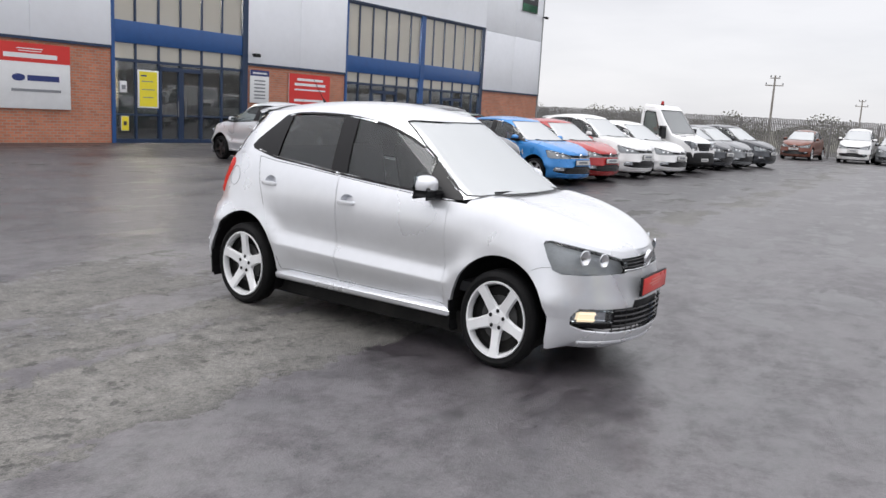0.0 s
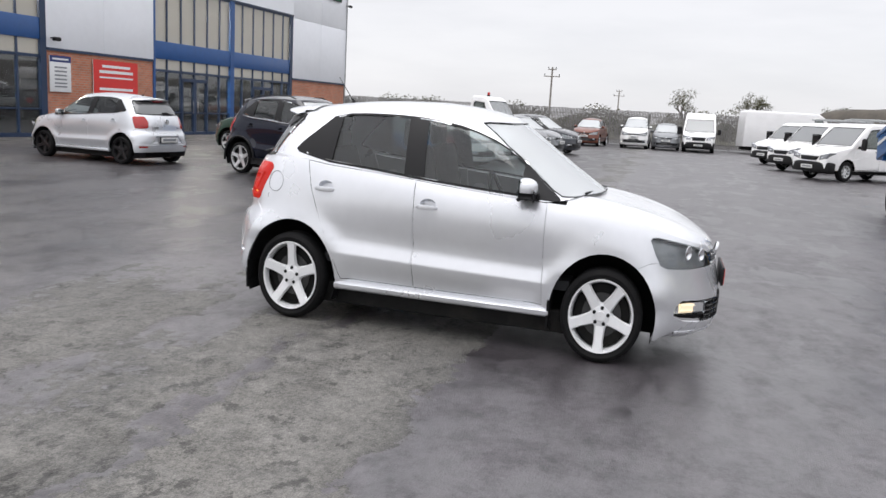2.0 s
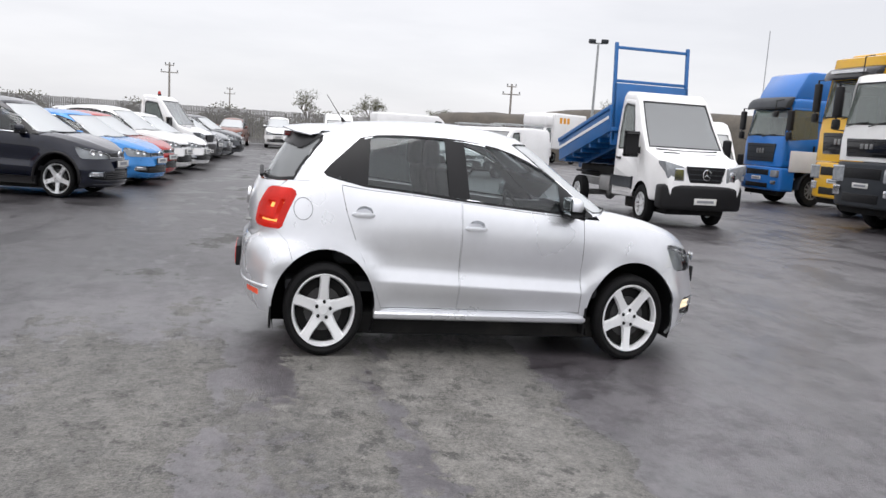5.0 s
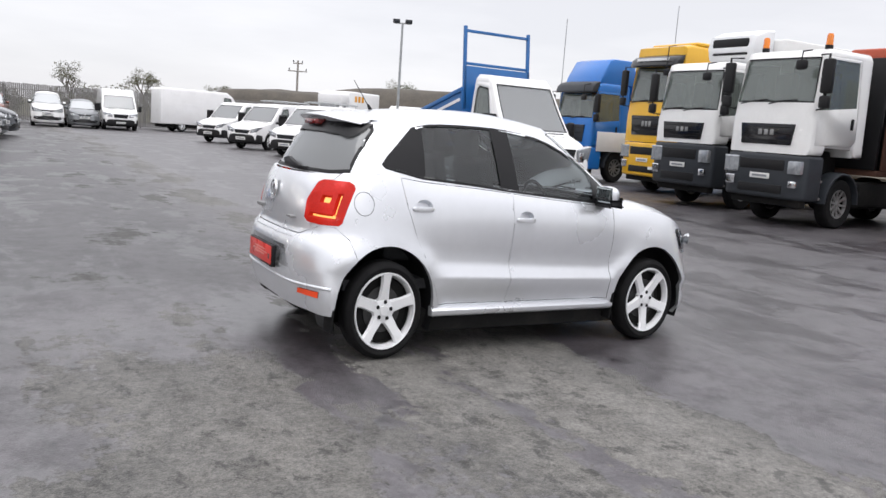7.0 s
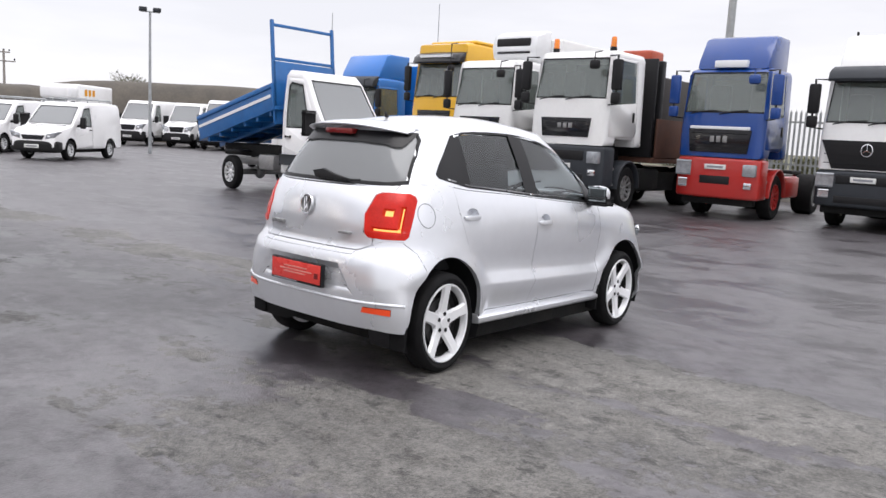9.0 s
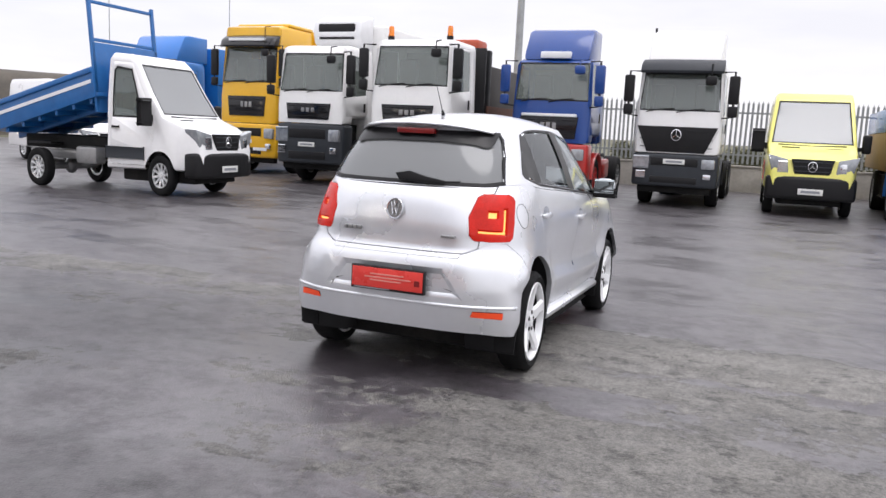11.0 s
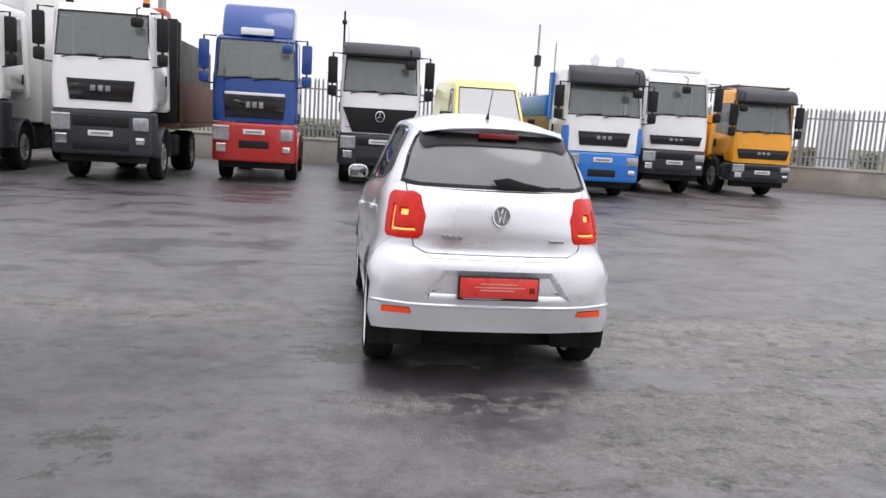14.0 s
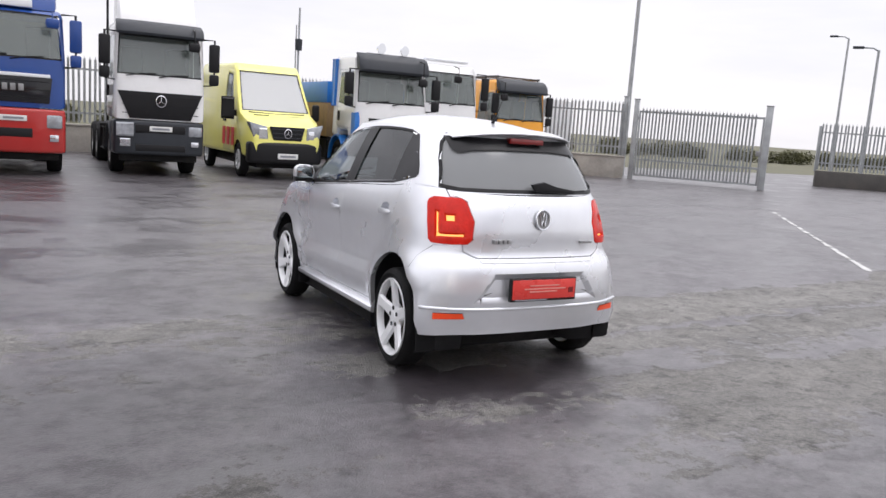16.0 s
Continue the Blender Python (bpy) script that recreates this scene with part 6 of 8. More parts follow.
CADDY = dict(w=0.89, prof=[(0.0, 0.32), (0.03, 0.60), (-0.06, 0.80), (-0.35, 0.93), (-0.95, 1.06), (-1.35, 1.42), (-1.66, 1.68), (-1.90, 1.78), (-3.2, 1.82), (-4.25, 1.80), (-4.36, 1.68), (-4.40, 0.35)],
    belt=0.95, top=1.82, tumble=0.13, nose_x=-0.8, ws=((-0.95, 1.06), (-1.70, 1.70)), wheels=(-0.86, -3.54), wheel_r=0.31, lamp_z=(0.62, 0.86), bump=(0.26, 0.58), grille=(0.60, 0.74, 0.42), nose=0.01,
    door_glass=[(-1.20, 1.03), (-1.40, 1.08), (-1.80, 1.60), (-2.18, 1.64), (-2.22, 1.03)], door=[(-1.14, 0.36), (-1.10, 0.98), (-1.74, 1.66), (-2.26, 1.70), (-2.30, 0.36)], handle=(-2.12, 0.92), mirror=(-1.28, 0.98), round=0.07)
TRANSIT = dict(w=1.0, prof=[(0.0, 0.38), (0.03, 0.72), (-0.05, 1.02), (-0.42, 1.16), (-0.88, 1.28), (-1.30, 1.72), (-1.70, 2.18), (-2.1, 2.42), (-2.6, 2.50), (-5.3, 2.50), (-5.45, 2.35), (-5.5, 0.4)],
    belt=1.1, top=2.5, tumble=0.12, nose_x=-0.8, ws=((-0.88, 1.28), (-1.66, 2.12)), wheels=(-0.98, -4.3), wheel_r=0.34, lamp_z=(0.74, 1.06), bump=(0.30, 0.66), grille=(0.68, 0.96, 0.42), nose=0.0,
    door_glass=[(-1.20, 1.26), (-1.40, 1.28), (-1.80, 1.94), (-2.35, 1.98), (-2.4, 1.26)], door=[(-1.2, 0.45), (-1.15, 1.2), (-1.8, 2.04), (-2.46, 2.08), (-2.5, 0.45)], handle=(-2.3, 1.08), mirror=(-1.25, 1.15))


def placed(name, label, category, x, y, heading, group="", z=None, tall=TALL):
    """A thing whose x axis points along heading (degrees) with its origin at x, y on the ground."""
    return thing(name, label, category, pose(x, y, ground_z(x, y) if z is None else z, 0, 0, heading), group, (1, 1, tall))


# white tipper with its blue body raised
tip = placed("tipper_truck", "white tipper truck with its blue body tilted up on wet asphalt", "truck", 7.3, 8.4, -88.0, z=0.0, tall=1.20)
tip.matrix_basis = tip.matrix_basis @ Matrix.Diagonal((0.92, 1, 1, 1))
van(tip, SPRINTER_CAB, WHITEP)
for sd in (1, -1):
    bm = bmesh.new(); box(bm, -5.35, -2.5, sd * 0.42 - 0.05, sd * 0.42 + 0.05, 0.50, 0.66, 0.01); part("chassis_rail", bm, STEEL, tip)
    wheel_parts(tip, -4.60, sd * 0.84, 0.345, 0.21, 10, ALLOY, sd, 0.22)
    bm = bmesh.new(); box(bm, -2.47, -1.42, sd * 0.955, sd * 1.0, 0.60, 0.80, 0.015); part("door_rubbing_strip", bm, GREYPLASTIC, tip)
    bm = bmesh.new(); box(bm, -4.95, -4.25, sd * 0.72 - 0.14, sd * 0.72 + 0.2, 0.76, 0.80, 0.01); part("mudguard", bm, BLACKPLASTIC, tip)
bm = bmesh.new(); rod(bm, (-4.60, -0.8, 0.345), (-4.60, 0.8, 0.345), 0.06, 10); ball(bm, (-4.6, 0, 0.345), 0.15, 12); part("rear_axle", bm, STEEL, tip)
bm = bmesh.new(); box(bm, -3.55, -2.95, -0.82, -0.52, 0.45, 0.75, 0.04); part("battery_box", bm, STEEL, tip)
bm = bmesh.new(); box(bm, -3.6, -2.9, 0.5, 0.8, 0.42, 0.78, 0.08, 3); part("fuel_tank", bm, BLACKPLASTIC, tip)
bm = bmesh.new(); rod(bm, (-3.5, 0, 0.6), (-3.0, 0, 1.35), 0.08, 12); rod(bm, (-3.2, 0, 1.0), (-2.9, 0, 1.5), 0.05, 12); part("ram", bm, STEEL, tip)
# tilted bed: hinge at the tail
bed_m = Matrix.Translation((-5.72, 0, 0.96)) @ Matrix.Rotation(radians(-12.5), 4, "Y")


def bed_part(name, boxes, material, label=""):
    bm = bmesh.new()
    for b in boxes:
        box(bm, *b)
    bmesh.ops.transform(bm, matrix=bed_m, verts=bm.verts)
    return part(name, bm, material, tip, label)


bed_part("bed_floor", [(-0.1, 3.12, -1.0, 1.0, 0.0, 0.07, 0.01)], TIPBLUE)
for sd in (1, -1):
    bed_part("side_board", [(-0.1, 3.08, sd * 1.0 - 0.025, sd * 1.0 + 0.025, 0.0, 0.52, 0.01)], TIPBLUE, "blue steel side board")
    bed_part("side_rib", [(-0.1, 3.08, sd * 1.04 - 0.02, sd * 1.04 + 0.02, 0.42, 0.50, 0.01)], TIPBLUE)
    bed_part("side_stripe", [(-0.05, 3.02, sd * 1.035 - 0.004, sd * 1.035 + 0.004, 0.25, 0.31, 0.0)], SIGNWHITE, "pale worn stripe")
    bed_part("bed_rail", [(-0.05, 3.05, sd * 0.42 - 0.05, sd * 0.42 + 0.05, -0.14, 0.0, 0.01)], TIPBLUE)
bed_part("tail_board", [(-0.14, -0.09, -1.0, 1.0, 0.0, 0.50, 0.01)], TIPBLUE)
for i in range(6):
    bed_part("cross_member", [(0.2 + 0.53 * i, 0.28 + 0.53 * i, -0.98, 0.98, -0.08, 0.0, 0.0)], TIPBLUE)
hb = Matrix.Translation((-2.74, 0, 1.44)) @ Matrix.Rotation(radians(-7), 4, "Y") @ Matrix.Translation((0, 0, -1.44))
bm = bmesh.new(); box(bm, -0.04, 0.02, -0.98, 0.98, 1.36, 2.56, 0.01)
part("headboard", bm, TIPBLUE, tip).matrix_basis = hb
bm = bmesh.new(); box(bm, -2.6, -0.1, -0.5, 0.5, 0.68, 0.92, 0.02)
part("sub_frame", bm, CHASSIS, tip).matrix_basis = Matrix.Translation((-2.86, 0, 0))
for sd in (1, -1):
    bm = bmesh.new(); box(bm, -0.05, 0.02, sd * 0.93 - 0.04, sd * 0.93 + 0.04, 1.44, 3.34, 0.008); part("headboard_post", bm, TIPBLUE, tip).matrix_basis = hb
for z in (3.22, 2.58):
    bm = bmesh.new(); box(bm, -0.035, 0.005, -0.93, 0.93, z, z + 0.055, 0.006); part("headboard_bar", bm, TIPBLUE, tip).matrix_basis = hb

# pale yellow van among the lorries
am = placed("yellow_van", "pale yellow panel van with black bumper and red flank marks", "van", 13.4, -2.95, 180 + 2, tall=1.22)
van(am, SPRINTER_VAN, PALEYELLOW)
for sd in (1, -1):
    for i in range(3):
        bm = bmesh.new(); box(bm, -1.55 - 0.42 * i, -1.30 - 0.42 * i, sd * 0.985 - 0.004, sd * 0.985 + 0.004, 0.62, 1.0); part("flank_mark", bm, SIGNRED, am)

# small white delivery vans in a row
for k, (x, y, h) in enumerate(((6.35, 24.3, 215), (6.0, 29.2, 215), (5.85, 34.6, 215))):
    c = placed("delivery_van", "small white delivery van with black bumper", "van", x, y, h, "row of white vans", tall=1.14)
    van(c, CADDY, WHITEP, badge=False)
    if k < 2:
        for sd in (1, -1):
            bm = bmesh.new(); pipe(bm, [(-2.0, sd * 0.62, 1.90), (-4.1, sd * 0.62, 1.90)], 0.022, 6); part("roof_rail", bm, GALV, c)
        for x in (-2.3, -3.1, -3.9):
            bm = bmesh.new(); pipe(bm, [(x, -0.68, 1.80), (x, -0.66, 1.92), (x, 0.66, 1.92), (x, 0.68, 1.80)], 0.02, 6); part("roof_bar", bm, GALV, c)

# ---- lorries ----
def lorry(root, s):
    """A forward-control lorry; x = 0 is its front, heights are of the front's features."""
    w, cl = s["w"], s.get("cl", 1.75)
    bb, bt, gb, gt, wsb, wst, top = (v / s["tall"] for v in s["z"])
    cab, low = s["cab"], s["low"]
    # cab shell above the bumper
    prof = [(0.0, bt), (0.0, gt), (-0.05, wsb), (-0.20, wst), (-0.30, top - 0.05), (-0.50, top), (-cl + 0.1, top), (-cl, top - 0.1), (-cl, bt), (-cl + 0.35, bt), (-cl + 0.40, bt + 0.14), (-0.62, bt + 0.14), (-0.55, bt)]
    bm = bmesh.new()
    slab(bm, prof, 1, -w, w, 0.08)
    sliced(bm, w)
    for v in bm.verts:
        if v.co.x > -0.25:
            v.co.x -= 0.10 * (abs(v.co.y) / w) ** 4
        if v.co.z > wsb:
            v.co.y *= 1 - 0.05 * (v.co.z - wsb) / (top - wsb)
    bm.normal_update()
    f = cut_out(bm, [(1, y, z) for y, z in ((-w * 0.93, wsb), (w * 0.93, wsb), (w * 0.88, wst), (-w * 0.88, wst))], (1, 0, 0), lambda c, n: n.x > 0.5)
    ws = take(bm, f)
    sides = {}
    for sd in (1, -1):
        f = cut_out(bm, [(x, sd, z) for x, z in ((-0.26, wsb - 0.12), (-0.36, wst - 0.03), (-cl + 0.48, wst - 0.03), (-cl + 0.42, wsb - 0.02))], (0, 1, 0), lambda c, n: abs(n.y) > 0.6 and c.y * sd > 0)
        sides[sd] = take(bm, f)
        f = cut_out(bm, [(x, sd, z) for x, z in ((-0.22, bt + 0.18), (-0.22, wsb), (-0.33, wst + 0.03), (-cl + 0.42, wst + 0.03), (-cl + 0.34, bt + 0.3), (-cl + 0.5, bt + 0.18))], (0, 1, 0), lambda c, n: abs(n.y) > 0.6 and c.y * sd > 0)
        sides["door", sd] = take(bm, f)
    part("cab", bm, cab, root, sharp=50)
    for sd in (1, -1):
        d = part("cab_door", gap(flipped(sides["door", sd], lambda c: Vector((0, c.y, 0))), 0.006, 0.015), cab, root)
        b2 = bmesh.new(); box(b2, -cl + 0.5, -cl + 0.58, sd * (w - 0.004), sd * (w + 0.02), wsb - 0.42, wsb - 0.22, 0.01); part("door_handle", b2, BLACKPLASTIC, d)
        g = flipped(sides[sd], lambda c: Vector((0, c.y, 0)))
        if len(g.faces):
            part("side_window", push(g, -0.008), CABGLASS, root).visible_shadow = False
    flipped(ws, lambda c: Vector((1, 0, 0.2)))
    ring = bmesh.ops.inset_region(ws, faces=list(ws.faces), thickness=0.03, use_even_offset=True, use_boundary=True)["faces"]
    part("window_seal", take(ws, ring), BLACKPLASTIC, root)
    part("windscreen", push(ws, -0.01), CABGLASS, root).visible_shadow = False
    # cabin
    for y in (-w * 0.5, w * 0.5):
        b2 = bmesh.new(); box(b2, -1.25, -1.0, y - 0.24, y + 0.24, bt + 0.4, wsb + (wst - wsb) * 0.75, 0.06, 2); part("cab_seat", b2, FABRIC, root)
    b2 = bmesh.new(); box(b2, -cl + 0.02, -cl + 0.06, -w * 0.92, w * 0.92, bt + 0.2, top - 0.15); part("cab_rear_lining", b2, PALEFABRIC, root)
    b2 = bmesh.new(); box(b2, -0.6, -0.12, -w * 0.92, w * 0.92, bt + 0.2, wsb + 0.03, 0.06, 2); part("dashboard", b2, BLACKPLASTIC, root)
    # lower front: bumper with openings, lamps
    b2 = bmesh.new(); box(b2, -0.62, 0.045, -w * 1.0, w * 1.0, bb, bt - 0.015, 0.06, 3)
    sliced(b2, w)
    for v in b2.verts:
        if v.co.x > -0.3:
            v.co.x -= 0.16 * (abs(v.co.y) / w) ** 4
    part("bumper", b2, low, root)
    h = bt - bb
    for z0, z1, k in s.get("slots", ((0.10, 0.30, 0.55), (0.62, 0.86, 0.55))):
        b2 = bmesh.new(); box(b2, 0.0, 0.052, -w * k, w * k, bb + h * z0, bb + h * z1, 0.02); part("bumper_opening", b2, BLACKPLASTIC, root)
    for sd in (1, -1):
        b2 = bmesh.new(); box(b2, -0.13, 0.03, sd * w * 0.62, sd * w * 0.93, bb + h * 0.56, bb + h * 0.86, 0.03, 2); hl = part("headlight", b2, HEADLAMP, root)
        b2 = bmesh.new(); box(b2, -0.1, 0.0, sd * w * 0.66, sd * w * 0.90, bb + h * 0.60, bb + h * 0.82, 0.02); part("reflector", b2, CHROME, hl)
        if s.get("fogs", True):
            b2 = bmesh.new(); box(b2, -0.1, 0.035, sd * w * 0.68, sd * w * 0.86, bb + h * 0.26, bb + h * 0.42, 0.02); part("fog_lamp", b2, CHROME, root)
    number_plate(root, 0.055, bb + h * s.get("plate", 0.42), 0.5, 0.10)
    # grille panel with print bars
    b2 = bmesh.new()
    gw = s.get("gw", 0.66)
    tp = s.get("taper", 0.92)
    slab(b2, [(-w * gw, gt), (w * gw, gt), (w * gw * tp, gb), (-w * gw * tp, gb)], 0, -0.05, 0.018, 0.012)
    gr = part("grille", b2, s.get("grille", GLOSSBLACK), root)
    for i in range(3):
        z = gb + (gt - gb) * (i + 0.6) / 3.2
        b2 = bmesh.new(); box(b2, 0.016, 0.026, -w * gw * 0.9, w * gw * 0.9, z, z + 0.015); part("grille_slat", b2, BLACKPLASTIC, gr)
    if s.get("star"):
        star_badge(root, 0.03, gt - 0.17, 0.12)
    else:
        for k in range(3):
            b2 = bmesh.new(); y = (k - 1) * 0.15
            box(b2, 0.02, 0.032, y - 0.05, y + 0.05, gb + (gt - gb) * 0.45, gb + (gt - gb) * 0.72, 0.004); part("badge_bar", b2, s.get("badge", STEEL), gr)
    if s.get("brow"):
        b2 = bmesh.new(); box(b2, 0.0, 0.04, -w * gw * 0.95, w * gw * 0.95, gt, gt + 0.06, 0.01); part("grille_strip", b2, SIGNWHITE, root)
    if s.get("corner"):
        for sd in (1, -1):
            b2 = bmesh.new(); slab(b2, [(sd * w * 0.74, bt - 0.02), (sd * w * 1.0, bt - 0.02), (sd * w * 1.0, gt + 0.1), (sd * w * 0.9, gt + 0.12)], 0, -0.35, -0.06, 0.02); part("corner_panel", b2, s["corner"], root)
    # visor, wipers
    if s.get("visor"):
        vt = s.get("visor_top", top + 0.03)
        b2 = bmesh.new(); slab(b2, [(-0.12, wst + 0.04), (0.10, wst - 0.02), (0.125, wst + 0.03), (0.07, wst + (vt - wst) * 0.55), (-0.06, vt - 0.05), (-0.22, vt)], 1, -w * 0.95, w * 0.95, 0.025)
        sliced(b2, w)
        for v in b2.verts:
            v.co.x -= 0.14 * (abs(v.co.y) / w) ** 3
        part("sun_visor", b2, s["visor"], root)
    b2 = bmesh.new()
    for y0, y1 in ((-w * 0.75, -w * 0.1), (-w * 0.05, w * 0.6)):
        pipe(b2, [(0.0, y0, wsb - 0.03), (-0.03, (y0 + y1) / 2, wsb + 0.03), (-0.03, y1, wsb + 0.05)], 0.013, 6)
    part("wiper", b2, BLACKPLASTIC, root)
    # mirrors on arms
    for sd in (1, -1):
        yo = sd * (w + s.get("reach", 0.20))
        b2 = bmesh.new(); pipe(b2, [(-0.16, sd * w * 0.93, wst + 0.02), (-0.05, yo, wst + 0.02), (-0.05, yo, wsb - 0.1), (-0.16, sd * w * 0.97, wsb - 0.12)], 0.018, 6)
        arm = part("mirror_arm", b2, BLACKPLASTIC, root)
        b2 = bmesh.new(); box(b2, -0.13, 0.0, yo - 0.12, yo + 0.12, wsb + 0.16, wst - 0.06, 0.04, 2); part("mirror", b2, s.get("mirror", BLACKPLASTIC), arm)
        b2 = bmesh.new(); box(b2, -0.12, 0.0, yo - 0.11, yo + 0.11, wsb - 0.10, wsb + 0.12, 0.04, 2); part("wide_angle_mirror", b2, s.get("mirror", BLACKPLASTIC), arm)
    b2 = bmesh.new(); pipe(b2, [(-0.1, w * s.get("kerb", -0.6), top - 0.05), (0.18, w * s.get("kerb", -0.6), top - 0.10), (0.20, w * s.get("kerb", -0.6), wst - 0.12)], 0.014, 6); box(b2, 0.12, 0.22, w * s.get("kerb", -0.6) - 0.13, w * s.get("kerb", -0.6) + 0.13, wst - 0.26, wst - 0.08, 0.05, 2)
    part("kerb_mirror", b2, s.get("mirror", BLACKPLASTIC), root)
    # steps, arches, wheels, chassis
    ax = s.get("axle", -1.35)
    r = 0.46
    for sd in (1, -1):
        for z in (bb + 0.02, bb + 0.34):
            b2 = bmesh.new(); box(b2, -0.66, -0.30, sd * w * 0.90, sd * w * 0.985, z, z + 0.05, 0.01); part("step", b2, STEEL, root)
        b2 = bmesh.new()
        arc = [(ax + (r + 0.12) * math.cos(a), r + (r + 0.12) * math.sin(a)) for a in [math.pi * i / 10 for i in range(11)]]
        inner = [(ax + (r + 0.08) * math.cos(a), r + (r + 0.08) * math.sin(a)) for a in [math.pi * (10 - i) / 10 for i in range(11)]]
        slab(b2, arc + inner, 1, sd * (w * 0.66), sd * (w * 1.02), 0.01); part("wheel_arch", b2, s.get("arch", GREYPLASTIC), root)
        wheel_parts(root, ax, sd * (w - 0.18), r, 0.27, 10, s.get("wheel", STEEL), sd, 0.30)
        for rx in s.get("rear", (-5.0,)):
            wheel_parts(root, rx, sd * (w - 0.30), r, 0.27, 10, STEEL, sd, 0.50)
        b2 = bmesh.new(); box(b2, s.get("len", -6.5), -0.5, sd * 0.40 - 0.06, sd * 0.40 + 0.06, 0.62, 0.86, 0.01); part("chassis_rail", b2, s.get("frame", CHASSIS), root)
        b2 = bmesh.new(); box(b2, -3.1, -2.05, sd * w * 0.62, sd * w * 0.96, 0.42, 0.88, 0.06, 2); part("side_tank", b2, s.get("tank", CHASSIS), root)
    # dark box added below the bumper to darken the space under the cab
    b2 = bmesh.new(); box(b2, -0.40, -0.18, -w * 0.86, w * 0.86, bb - 0.14, bb + 0.06, 0.03); part("front_light_block", b2, CHASSIS, root)
    # wide boxes added to block light under the lorry; a drive line if open
    b2 = bmesh.new(); box(b2, -2.2, -1.75, -w * 0.9, w * 0.9, 0.40, 0.62, 0.04); box(b2, s.get("len", -6.5), -2.2, *((-0.36, 0.36, 0.42, 0.62) if s.get("open") else (-w * 0.72, w * 0.72, 0.36, 0.80)), 0.03); part("drive_line_block", b2, CHASSIS, root)
    b2 = bmesh.new(); rod(b2, (ax, -w + 0.2, r), (ax, w - 0.2, r), 0.07, 8); part("front_axle", b2, CHASSIS, root)
    b2 = bmesh.new(); box(b2, -1.8, -0.35, -0.5, 0.5, 0.42, bt + 0.1, 0.05); part("engine", b2, CHASSIS, root)
    return top


def boxes_part(name, root, items, material, label=""):
    bm = bmesh.new()
    for b in items:
        box(bm, *b)
    return part(name, bm, material, root, label)


def spoiler(root, w, top, height, material, depth=1.3):
    bm = bmesh.new()
    slab(bm, [(-0.35, top - 0.02), (-0.42, top + height * 0.25), (-0.75, top + height * 0.92), (-0.95, top + height), (-depth - 0.35, top + height), (-depth - 0.35, top - 0.02)], 1, -w, w, 0.08)
    part("roof_spoiler", bm, material, root)


def beacon(root, x, y, z):
    bm = bmesh.new(); lathe(bm, [(0.001, 0.22), (0.05, 0.22), (0.065, 0.19), (0.07, 0.05), (0.075, 0.0)], 14, Matrix.Translation((x, y, z)) @ Matrix.Rotation(radians(90), 4, "X"))
    b = part("beacon", bm, AMBER, root, "amber beacon")
    bm = bmesh.new(); rod(bm, (x, y, z - 0.06), (x, y, z + 0.02), 0.08, 12); part("beacon_base", bm, BLACKPLASTIC, b)


